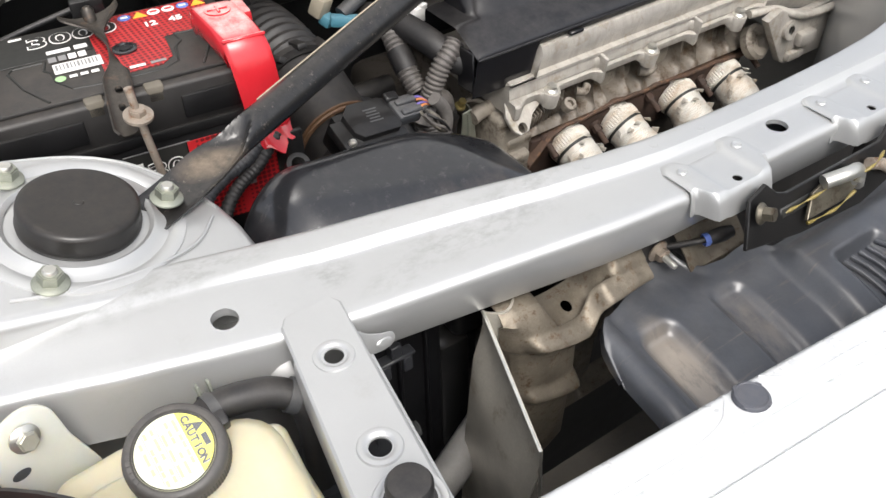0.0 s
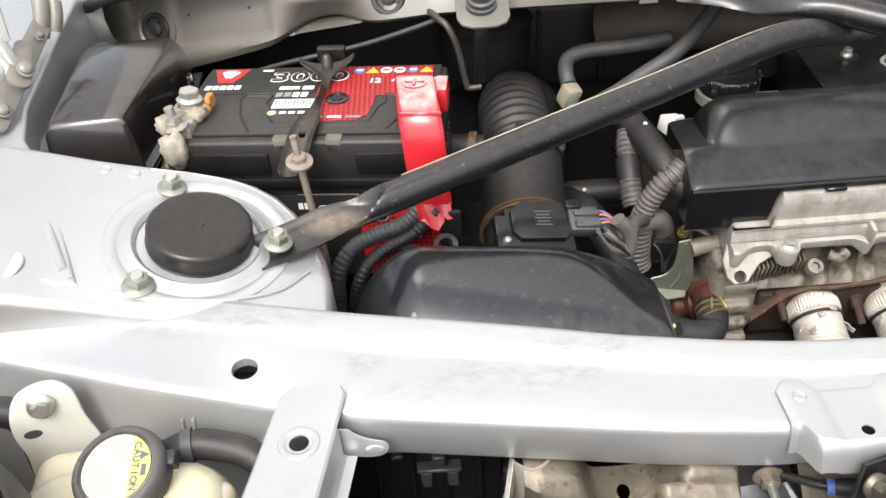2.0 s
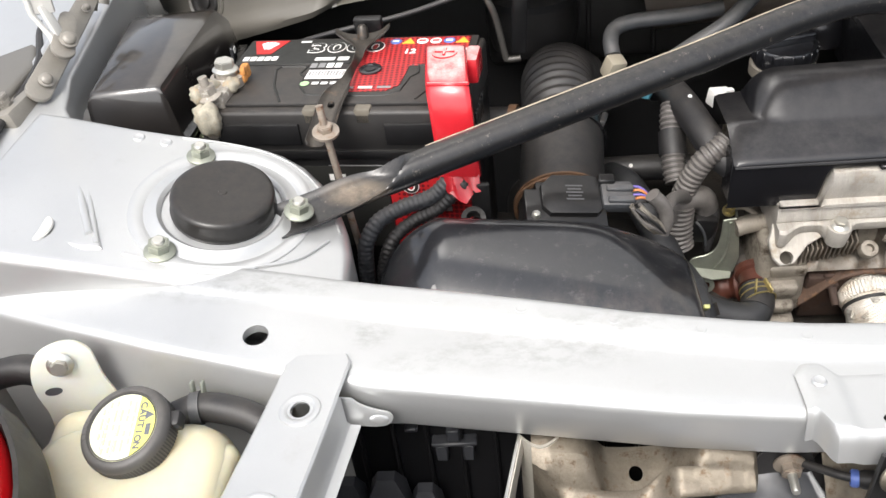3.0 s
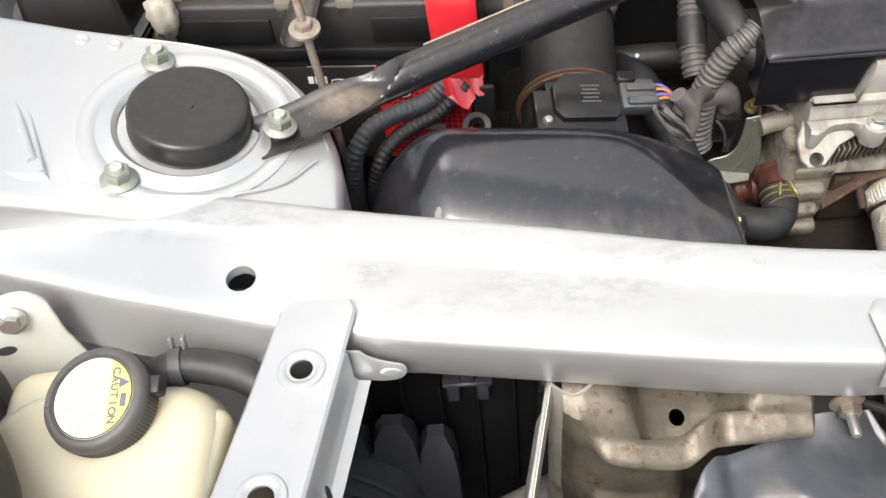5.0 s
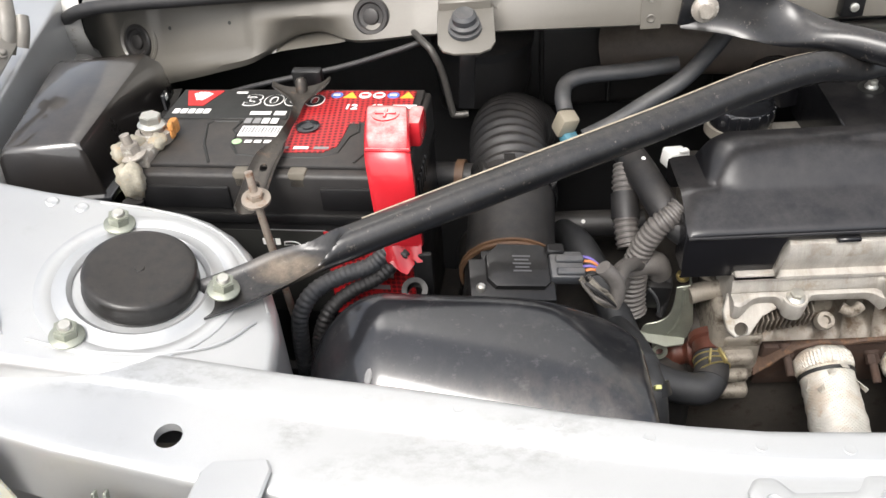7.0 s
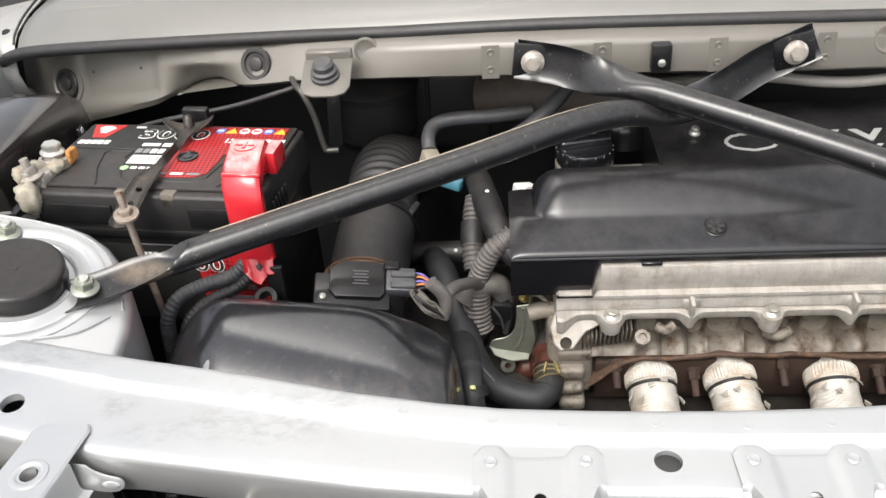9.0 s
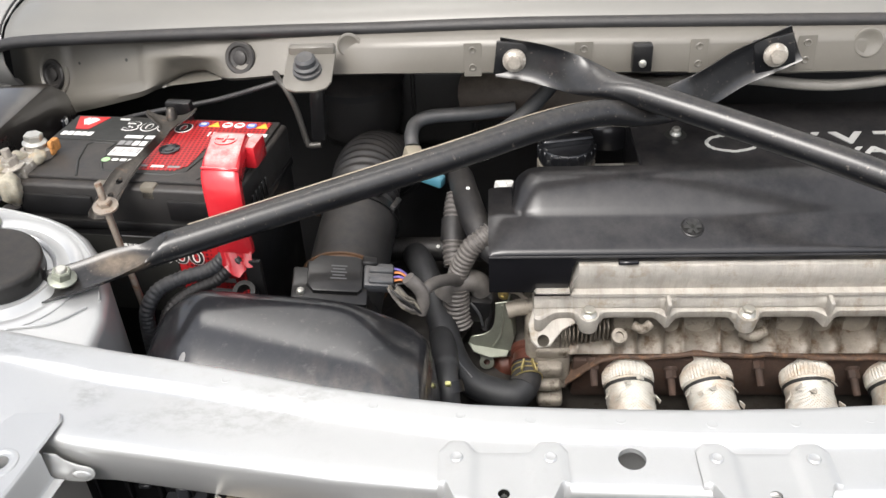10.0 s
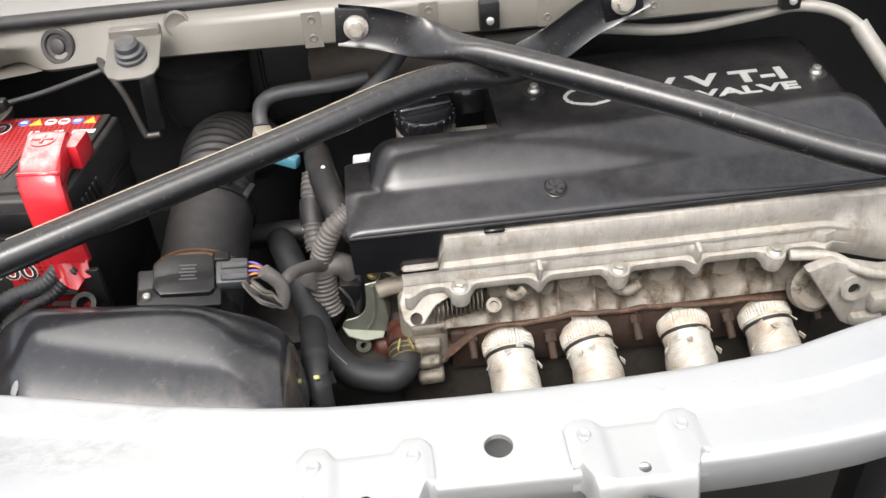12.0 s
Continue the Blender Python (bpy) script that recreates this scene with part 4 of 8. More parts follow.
part("print_bar", print_box((0.001, 0.0305, 0.7885), (0.010, 0.0065, 0.0003), 0), WHITE_PRINT, lid)
part("green_mark", lathe([(0.0042, 0), (0.0038, 0.0004), (0, 0.0004)], 16, PRINT @ pose(-0.0215, -0.0155, 0.7882)), surface("green_print", (0.35, 0.55, 0.28), 0.4), lid)
for k in range(3):
    part("print_bar", print_box((-0.012 + 0.0080 * k, -0.0155, 0.7885), (0.0058, 0.0040, 0.0003), 0), WHITE_PRINT, lid)
for k, mt in enumerate((BLUE_PRINT, AMBER_PRINT, WHITE_PRINT, WHITE_PRINT, BLUE_PRINT, AMBER_PRINT)):
    c = PRINT @ pose(0.0420 + 0.0123 * k, 0.0627, 0.7883)
    if mt is AMBER_PRINT:
        part("warning_sign", moved(prism([(-0.006, -0.005), (0.006, -0.005), (0, 0.006)], 0, 0.0004, 0), c), mt, lid, "amber warning triangle")
    else:
        part("warning_sign", lathe([(0.0054, 0), (0.0052, 0.0004), (0, 0.0004)], 20, c), mt, lid, "round printed safety sign")
        part("sign_mark", moved(box((0, 0, 0.0006), (0.006, 0.0032, 0.0003), 0), c), RED_PRINT if mt is WHITE_PRINT else WHITE_PRINT, lid)
lettering("12", 0.0115, PRINT @ pose(0.059, 0.0415, 0.7886), WHITE_PRINT, lid, "voltage_number", 0.0002, 0.0003)
lettering("45", 0.0115, PRINT @ pose(0.080, 0.0415, 0.7886), WHITE_PRINT, lid, "capacity_number", 0.0002, 0.0003)
part("print_bar", print_box((0.104, 0.0425, 0.7886), (0.020, 0.006, 0.0003), 0), WHITE_PRINT, lid)
for k in range(3):
    part("print_bar", print_box((0.018 + 0.016 * k, -0.0245, 0.7886), (0.012, 0.0035, 0.0003), 0), WHITE_PRINT if k == 1 else GREY_PRINT, lid)
# printed front
part("front_label", bat_box((0.0775, -0.0672, 0.690), (0.069, 0.0008, 0.084), 0), HONEYCOMB, battery, "red honeycomb printed front label")
part("front_label", bat_box((-0.016, -0.0672, 0.690), (0.116, 0.0008, 0.084), 0), INK, battery, "black printed front label")
part("label_border", bat_box((0.019, -0.0678, 0.7332), (0.052, 0.0004, 0.0007), 0), GREY_PRINT, battery)
for k in range(3):
    part("brand_bar", bat_box((-0.0060 + 0.0052 * k, -0.0680, 0.7215), (0.0040, 0.0004, 0.0060), 0), WHITE_PRINT, battery)
for k, c in enumerate("3000"):
    lettering(c, 0.022, BAT @ pose(0.0165 + 0.0150 * k, -0.0680, 0.7130, 90, 0, 0), WHITE_PRINT, battery, "series_digit", 0.0002, 0.0007, width=0.0150)
    lettering(c, 0.022, BAT @ pose(0.0165 + 0.0150 * k, -0.0683, 0.7130, 90, 0, 0), INK, battery, "series_digit", 0.0002, 0.0, width=0.0136)
for k in range(2):
    part("print_bar", bat_box((0.080, -0.0680, 0.690 - 0.012 * k), (0.030 - 0.008 * k, 0.0004, 0.0045), 0), GREY_PRINT, battery)
for k in range(5):
    part("side_rib", bat_box((0.1195, -0.050 + 0.008 * k, 0.7635), (0.002, 0.004, 0.018), 0.0006, 1), BLACK_PLASTIC, lid)

# negative terminal
clamp = thing("battery_terminal", bat(-0.104, -0.030, 0.770), "oxidised lead battery terminal clamp with bolts", "battery terminal")
part("post", lathe([(0.010, 0), (0.0092, 0.016), (0.0085, 0.018), (0, 0.018)], 24, BAT @ pose(-0.0985, -0.024, 0.784)), LEAD, clamp)
part("clamp_ring", merge(lathe([(0.0105, 0), (0.0145, 0.0), (0.0145, 0.011), (0.0105, 0.012)], 24, BAT @ pose(-0.0985, -0.024, 0.785)), bat_box((-0.0985, -0.046, 0.789), (0.020, 0.030, 0.013), 0.003)), LEAD, clamp)
part("bolt", moved(hexagon(0.0085, 0.007, 0.011), BAT @ pose(-0.0985, -0.024, 0.801, 0, 6, 10)), ZINC, clamp, "bright zinc nut")
part("bolt", moved(hexagon(0.0075, 0.008, 0.0105), BAT @ pose(-0.0995, -0.060, 0.795, 0, -8, 30)), LEAD, clamp)
part("stud", lathe([(0.004, 0), (0.004, 0.018), (0, 0.019)], 14, BAT @ pose(-0.0995, -0.060, 0.795, 0, -8, 0)), LEAD, clamp)
part("cable_lug", lathe([(0.0, -0.016), (0.0085, -0.016), (0.0095, -0.010), (0.0095, 0.010), (0.007, 0.016), (0, 0.016)], 20, BAT @ pose(-0.1015, -0.066, 0.775, 18, 0, 0)), LEAD, clamp)
CRUST = surface("white_green_corrosion", (0.31, 0.285, 0.225), 0.85, 0.0, 0.3, 900, 160, 0.8, stain=0.35, stain_color=(0.34, 0.25, 0.15), stain_scale=110)


def crust(at, r, seed):
    """A lump of battery corrosion: a ball roughened by sines."""
    bm = bmesh.new()
    bmesh.ops.create_icosphere(bm, subdivisions=3, radius=1.0)
    for v in bm.verts:
        p = v.co.copy()
        v.co = p * (1 + 0.16 * math.sin(5 * p.x + seed) * math.sin(4 * p.y + 2 * seed) + 0.09 * math.sin(11 * p.z + 7 * p.x + seed))
    return moved(bm, BAT @ Matrix.Translation(at) @ Matrix.Diagonal((*r, 1)))


for at, r, seed in (((-0.1065, -0.044, 0.792), (0.010, 0.013, 0.009), 1.0), ((-0.1010, -0.071, 0.780), (0.0115, 0.0095, 0.015), 2.3), ((-0.1085, -0.060, 0.797), (0.008, 0.009, 0.008), 4.1), ((-0.0905, -0.036, 0.793), (0.007, 0.009, 0.006), 5.2)):
    part("corrosion", crust(at, r, seed), CRUST, clamp, "pale crusty corrosion", 80)
CORROSION = surface("orange_corrosion", (0.50, 0.22, 0.06), 0.8, 0.0, 0.35, 600, 120, 0.6)
part("corrosion", merge(bat_box((-0.0840, -0.016, 0.7965), (0.007, 0.009, 0.012), 0.0025), bat_box((-0.0865, -0.021, 0.7925), (0.009, 0.010, 0.009), 0.003), bat_box((-0.0830, -0.023, 0.8000), (0.005, 0.006, 0.007), 0.002)), CORROSION, clamp, "orange corroded lump")
solo("earth_cable", tube([bat(-0.104, -0.074, 0.762), bat(-0.106, -0.078, 0.735), bat(-0.108, -0.078, 0.70), bat(-0.108, -0.075, 0.62)], 0.008, 14), RUBBER, "black earth cable below the battery terminal", "cable")

# red terminal cover
red = thing("terminal_cover", bat(0.094, -0.045, 0.70), "glossy red plastic cover over the positive terminal", "terminal cover")
rows = []
PROFILE = [(-0.010, 0.8110, 0.92), (-0.015, 0.8150, 0.97), (-0.022, 0.8165, 1), (-0.040, 0.8145, 1), (-0.056, 0.8120, 1), (-0.0680, 0.8070, 1), (-0.0740, 0.7985, 1.0), (-0.0775, 0.7860, 0.99), (-0.0805, 0.7680, 0.97), (-0.0825, 0.7500, 0.96), (-0.0835, 0.7330, 0.96)]
for y, z, w in PROFILE:
    half = 0.0170 * w
    c = 0.0948 + 0.17 * (-0.0257 - max(y, -0.076)) + 0.07 * max(0.0, 0.80 - z)
    deep = 0.022 if z > 0.80 else 0.011
    back = (0, 0, -deep) if z > 0.80 else (0, deep, -0.002)
    rows.append([bat(c - half + 0.002, y + back[1], z + back[2]), bat(c - half, y + back[1] * 0.6, z + back[2] * 0.6), bat(c - half, y + back[1] * 0.12, z + back[2] * 0.14), bat(c - half + 0.0018, y, z - 0.0006), bat(c - half + 0.004, y - 0.0006, z),
                 bat(c, y - 0.0008, z + 0.0006), bat(c + half - 0.004, y - 0.0006, z), bat(c + half - 0.0018, y, z - 0.0006), bat(c + half, y + back[1] * 0.12, z + back[2] * 0.14), bat(c + half, y + back[1] * 0.6, z + back[2] * 0.6), bat(c + half - 0.002, y + back[1], z + back[2])])
part("shell", thick(loft(rows), 0.0016), RED, red)
part("side_block", bat_box((0.1150, -0.020, 0.800), (0.012, 0.028, 0.022), 0.003), RED, red)
part("rib", bat_box((0.1025, -0.0680, 0.8072), (0.034, 0.003, 0.003), 0.001, 1), RED, red)
part("moulded_plus", merge(bat_box((0.0950, -0.030, 0.8162), (0.016, 0.0025, 0.002), 0.0006, 1), bat_box((0.0950, -0.030, 0.8162), (0.0025, 0.012, 0.002), 0.0006, 1), lathe([(0.0105, 0), (0.0105, 0.0012), (0.009, 0.0012), (0.009, 0)], 24, BAT @ pose(0.0950, -0.030, 0.8152))), RED, red)
lip = []
for i in range(9):
    u = i / 8
    x = 0.0945 + 0.029 * u
    lip.append([bat(x, -0.0830, 0.735), bat(x + 0.001, -0.0870 - 0.004 * math.sin(9 * u), 0.725 - 0.003 * math.sin(7 * u + 1)), bat(x + 0.004, -0.0900 - 0.007 * math.sin(5 * u), 0.7200 - 0.004 * (u > 0.4) * abs(math.sin(3.3 * u)) + 0.003 * math.sin(11 * u))])
part("torn_skirt", thick(loft(lip), 0.0012), RED, red, "torn lower edge")

# battery cables in conduit
solo("battery_cable", corrugated([bat(0.099, -0.079, 0.728), bat(0.0835, -0.086, 0.7153), bat(0.0607, -0.096, 0.7110), bat(0.043, -0.108, 0.7065), bat(0.033, -0.117, 0.694), bat(0.029, -0.120, 0.676), bat(0.027, -0.121, 0.63), bat(0.027, -0.12, 0.56)], 0.0070, 0.0042, 0.09), GREY_HOSE, "grey corrugated battery cable conduit", "cable", group="battery cables")
solo("battery_cable", corrugated([bat(0.113, -0.080, 0.726), bat(0.1014, -0.085, 0.7165), bat(0.0880, -0.091, 0.7065), bat(0.0700, -0.101, 0.7015), bat(0.0565, -0.112, 0.695), bat(0.0482, -0.120, 0.682), bat(0.0415, -0.122, 0.652), bat(0.040, -0.12, 0.58)], 0.0058, 0.0040, 0.11), RUBBER, "black corrugated battery cable conduit", "cable", group="battery cables")

# hold-down strap and rod
strap = thing("battery_strap", (-0.407, 0.31, 0.79), "rusty grey steel battery hold-down strap", "battery clamp")
STRAP_STEEL = surface("dull_steel", (0.036, 0.032, 0.028), 0.36, 0.5, 0.35, 600, 60, 0.3, dust=0.15, stain=0.25, stain_color=(0.13, 0.08, 0.05))
line = smoothed([(-0.394, 0.384, 0.8000), (-0.3945, 0.368, 0.7970), (-0.3955, 0.342, 0.7960), (-0.3980, 0.315, 0.7965), (-0.4040, 0.292, 0.7945), (-0.4100, 0.271, 0.789), (-0.4155, 0.248, 0.7785), (-0.4180, 0.236, 0.774)], 5)
rows = []
for i, c in enumerate(line):
    u = i / (len(line) - 1)
    crown = hump((0.20 - u) / 0.16)
    blade = hump((u - 0.48) / 0.16)
    half = 0.0038 + 0.0198 * crown + 0.0058 * blade - 0.0028 * hump((u - 0.93) / 0.07)
    tw = -1.35 * math.exp(-((u - 0.36) / 0.13) ** 2)
    row = []
    for k in range(11):
        q = -1 + k / 5
        rim = 0.0035 * blade * abs(q) ** 5 + 0.0075 * crown * abs(q) ** 3
        row.append(c + Vector((half * q * math.cos(tw), 0.05 * half * q, rim + half * q * math.sin(tw))))
    rows.append(row)
strap_part = part("strap", thick(loft(rows), 0.0015), STRAP_STEEL, strap, "", 50)
cut(strap_part, *[lathe([(0, -0.01), (r, -0.01), (r, 0.01), (0, 0.01)], 18, pose(x, y, z, -20, 0, 0)) for x, y, z, r in ((-0.4095, 0.2735, 0.790, 0.0030), (-0.4135, 0.2585, 0.783, 0.0027))])
part("hook", box((-0.391, 0.3975, 0.8000), (0.026, 0.009, 0.020), 0.002, 2, (8, 0, -7)), BLACK_PLASTIC, strap)
part("pin", lathe([(0.0, 0), (0.0055, 0), (0.0050, 0.010), (0.003, 0.013), (0, 0.014)], 16, pose(-0.3945, 0.380, 0.7960, -10, 0, 0)), STRAP_STEEL, strap)
rod = thing("hold_down_rod", bat(0.018, -0.083, 0.56), "rusty threaded hold-down rod with washer and nut", "threaded rod")
part("rod", tube([bat(0.009, -0.101, 0.808), bat(0.012, -0.103, 0.770), bat(0.022, -0.106, 0.66), bat(0.030, -0.108, 0.56)], 0.0030, 10), RUSTY_ZINC, rod)
part("washer", lathe([(0.0105, 0), (0.0105, 0.0022), (0.004, 0.003), (0, 0.003)], 24, BAT @ pose(0.0105, -0.1020, 0.7850, 12, 6, 0)), RUSTY_ZINC, rod)
part("nut", moved(hexagon(0.0062, 0.006), BAT @ pose(0.0105, -0.1020, 0.7870, 12, 6, 0)), RUSTY_ZINC, rod)
solo("battery_tray", bat_box((0, 0, 0.578), (0.260, 0.150, 0.014), 0.004), DUSTY_BLACK, "black plastic battery tray", "battery tray")
solo("tray_post", box((-0.5475, 0.400, 0.635), (0.012, 0.15, 0.21), 0.004, 2, (0, 0, 3)), GREEN_PAINT, "olive plastic post between battery and fuse box", "bracket")

# ---- fuse box ----
SCUFFED_BLACK = surface("dust_streaked_black", (0.014, 0.012, 0.011), 0.30, 0.0, 0.4, 500, 20, 0.05, dust=0.16, dust_color=(0.24, 0.20, 0.155), coat=1.0, coat_rough=0.06, dust_from=0.75)
layered(SCUFFED_BLACK, (0.26, 0.225, 0.175), (26, 17, 20), 0.50, 0.60, 0.62, (0.0, 0.0, 0.05), (0.060, 0.115, 0.030))
FB = pose(-0.5955, 0.372, 0, 0, 0, 4)
fuse = thing("fuse_box", FB @ Vector((0, 0, 0.68)), "glossy black fuse box with sloping dusty lid", "fuse box")
part("body", moved(box((0, 0.020, 0.715), (0.072, 0.175, 0.075), 0.004, 2), FB), BLACK_PLASTIC, fuse)
rows = []
for y, z, grow in ((-0.0700, 0.7520, 0.001), (-0.0685, 0.7960, -0.002), (-0.0665, 0.7995, -0.004), (-0.0635, 0.8012, -0.0045), (0.070, 0.8075, -0.0045), (0.082, 0.8060, -0.0045), (0.106, 0.7880, -0.003), (0.110, 0.7520, 0.0)):
    half = 0.0350 + grow
    flare = 0.022 * min(1.0, max(0.0, (y + 0.068) / 0.15))
    low = min(z, 0.752)
    mid = max(low, z - 0.0065)
    rows.append([FB @ Vector(p) for p in ((-half - 0.004, y, low), (-half - 0.0015, y, mid), (-half + 0.0005, y, max(low, z - 0.002)), (-half + 0.0045, y, z), (half + flare - 0.0045, y, z), (half + flare - 0.0005, y, max(low, z - 0.002)), (half + flare + 0.0015, y, mid), (half + flare + 0.006, y, low))])
part("lid", loft(rows, False, True), SCUFFED_BLACK, fuse, "glossy dusty lid")
part("lid_flange", moved(prism([(-0.0425, -0.075), (0.0440, -0.075), (0.0665, 0.080), (0.0665, 0.115), (-0.0425, 0.115)], 0.747, 0.753, 0.0015, 2, True), FB), SMOOTH_BLACK, fuse)
for dx in (-0.004, 0.010):
    part("clip", moved(box((dx, -0.0765, 0.748), (0.006, 0.004, 0.020), 0.001, 1), FB), SMOOTH_BLACK, fuse)
part("clip", moved(box((0.0625, 0.066, 0.765), (0.004, 0.012, 0.016), 0.001, 1), FB), SMOOTH_BLACK, fuse)
part("clip_mark", moved(box((0.0648, 0.066, 0.769), (0.0006, 0.006, 0.005), 0, 1), FB), WHITE_PRINT, fuse)

# ---- bonnet hinge ----
hinge = thing("hinge", (-0.64, 0.30, 0.79), "grey painted steel bonnet hinge with pivot links", "hinge")


def bar_between(p, q, w, d, spin):
    p, q = Vector(p), Vector(q)
    n = (q - p).length
    return moved(box((0, 0, n / 2), (w, d, n + w * 0.5), min(w, d) * 0.35, 2), aim(p, q - p, spin))


HINGE_PAINT = surface("dusty_grey_hinge_paint", (0.20, 0.188, 0.165), 0.42, 0.15, 0.15, 500, 40, 0.15, dust=0.35, dust_color=(0.30, 0.265, 0.215), coat=0.3, coat_rough=0.2)


def link_plate(p, q, w0, w1, d, spin):
    """A flat pressed link with rounded ends, from p to q."""
    p, q = Vector(p), Vector(q)
    n = (q - p).length
    outline = [(w0 * math.cos(a), w0 * math.sin(a)) for a in [math.pi + math.pi * k / 10 for k in range(11)]] + [(w1 * math.cos(a), n + w1 * math.sin(a)) for a in [math.pi * k / 10 for k in range(11)]]
    ahead = (q - p).normalized()
    face = Vector((math.sin(spin), -0.25, math.cos(spin)))
    face = (face - ahead * face.dot(ahead)).normalized()
    m = Matrix((ahead.cross(face), ahead, face)).transposed().to_4x4()
    return moved(prism(outline, -d / 2, d / 2, d * 0.3, 2, True), Matrix.Translation(p) @ m)


part("arm", link_plate((-0.650, 0.283, 0.816), (-0.648, 0.418, 0.843), 0.0105, 0.0085, 0.005, 0.75), HINGE_PAINT, hinge)
part("link", link_plate((-0.638, 0.322, 0.834), (-0.641, 0.352, 0.848), 0.0100, 0.0070, 0.005, 0.75), HINGE_PAINT, hinge)
# lighter paint makes the bonnet arm and its edge look lit
part("bonnet_arm", merge(bar_between((-0.6420, 0.333, 0.842), (-0.650, 0.338, 0.864), 0.010, 0.004, 20), bar_between((-0.6510, 0.339, 0.864), (-0.6500, 0.352, 0.99), 0.018, 0.004, 20)), PRIMER, hinge, "folded bonnet arm in lighter paint, as if lit")
part("arm_edge", tube([(-0.6590, 0.339, 0.99), (-0.6600, 0.334, 0.862), (-0.6470, 0.328, 0.842), (-0.6455, 0.322, 0.834)], 0.0026, 8, smooth=False), PRIMER, hinge)
part("base", box((-0.668, 0.278, 0.802), (0.030, 0.065, 0.026), 0.004, 2, (0, -12, -4)), HINGE_PAINT, hinge)
part("knuckle", tube([(-0.652, 0.414, 0.832), (-0.648, 0.420, 0.845), (-0.648, 0.428, 0.858), (-0.652, 0.44, 0.868)], 0.0078, 16), HINGE_PAINT, hinge)
part("knuckle", tube([(-0.640, 0.420, 0.834), (-0.637, 0.426, 0.846), (-0.638, 0.434, 0.856)], 0.0060, 16), HINGE_PAINT, hinge)
for p, r in (((-0.645, 0.292, 0.821), 0.0048), ((-0.632, 0.326, 0.840), 0.0056), ((-0.642, 0.392, 0.841), 0.0032)):
    part("pivot", lathe([(r * 1.35, 0), (r * 1.35, 0.0016), (r, 0.002), (r, 0.004), (r * 0.75, 0.0055), (r * 0.5, 0.006), (0, 0.0062)], 24, aim(p, (0.55, -0.45, 0.70))), HINGE_PAINT, hinge)
for k in range(3):
    part("stud", moved(hexagon(0.0062 - 0.0008 * k, 0.004), pose(-0.668, 0.262, 0.814 + 0.0042 * k, 8, -10, 15 * k)), HINGE_PAINT, hinge)
# ---- air filter housing ----
def crease_x(y):
    """Where the flat lid of the filter housing breaks down to its sloping end."""
    return interp(y, [(0.085, -0.145), (0.118, -0.162), (0.145, -0.177), (0.180, -0.195), (0.200, -0.208)])


def filter_box():
    t = thing("air_filter_box", (-0.245, 0.15, 0.50), "smooth black plastic air filter housing with scuffs and dust", "air filter box")
    rows = []
    n = 72
    sec = [(0.0, -0.16), (0.01, -0.090), (0.05, -0.064), (0.10, -0.0500), (0.15, -0.0400), (0.21, -0.0315), (0.28, -0.0245), (0.36, -0.0185), (0.45, -0.0135), (0.54, -0.0098), (0.62, -0.0070), (0.69, -0.0048), (0.76, -0.0030), (0.82, -0.0015), (0.87, -0.0004), (0.92, 0.0), (0.955, -0.0015), (0.98, -0.005), (1.0, -0.015), (1.0, -0.06), (1.0, -0.16)]
    for i in range(n + 1):
        x = -0.384 + 0.254 * i / n
        yr = interp(x, REAR) + 0.012
        left = 1 - math.sqrt(max(0, 1 - max(0, 1 - (x + 0.384) / 0.064) ** 1.7))
        end = max(0.0, (x + 0.142) / 0.012)
        top = 0.730 - 0.085 * (x + 0.35) - 0.090 * left
        back = 0.201 - 0.03 * left - 0.026 * max(0.0, (x + 0.168) / 0.038) ** 2
        front = yr + 0.02 * left
        row = []
        for a, b in sec:
            y = front + (back - front) * a
            over = x - crease_x(y)
            soft = 0.0022 + 0.016 * hump((y - 0.13) / 0.07)
            fall = 0.5 * (over + math.sqrt(over * over + soft * soft)) - 0.25 * soft
            row.append(Vector((x, y, max(0.50, top + b - 0.40 * fall - 0.8 * fall * fall - 0.05 * end ** 2.2))))
        rows.append(row)
    part("housing", loft(rows, False, False), SMOOTH_BLACK, t, "", 60)
    part("end_wall", box((-0.132, 0.125, 0.565), (0.012, 0.10, 0.12), 0.004), SMOOTH_BLACK, t)
    part("base", box((-0.245, 0.150, 0.545), (0.215, 0.09, 0.09), 0.008), BLACK_PLASTIC, t)
    part("scuff", lathe([(0.0052, 0), (0.0042, 0.0004), (0, 0.0005)], 9, aim((-0.3290, 0.1330, 0.7072), (-0.10, -0.55, 1)) @ Matrix.Diagonal((0.5, 1.3, 1, 1))), GREY_PRINT, t, "pale scuff mark")
    return t


filter_box()
solo("bracket", box((-0.2945, 0.2405, 0.7000), (0.015, 0.006, 0.056), 0.002, 2, (0, 0, -4)), BLACK_PLASTIC, "black plastic clip post behind the filter housing", "bracket")
clip = thing("cable_clip", (-0.300, 0.226, 0.66), "black plastic cable clip behind the filter housing", "clip")
part("ring", lathe([(0.006, 0), (0.010, 0), (0.010, 0.014), (0.006, 0.014)], 20, pose(-0.3010, 0.2300, 0.6960, 35, 0, 0)), BLACK_PLASTIC, clip)
part("foot", box((-0.300, 0.230, 0.665), (0.016, 0.010, 0.045), 0.002), BLACK_PLASTIC, clip)

# ---- intake pipe and air flow sensor ----
pipe = thing("intake_pipe", (-0.224, 0.26, 0.62), "black ribbed rubber intake pipe", "intake pipe")
PIPE = [(-0.229, 0.262, 0.652), (-0.226, 0.300, 0.664), (-0.223, 0.345, 0.677), (-0.219, 0.385, 0.688)]
part("pipe", tube(PIPE, 0.0385, 32, 8), RUBBER, pipe)
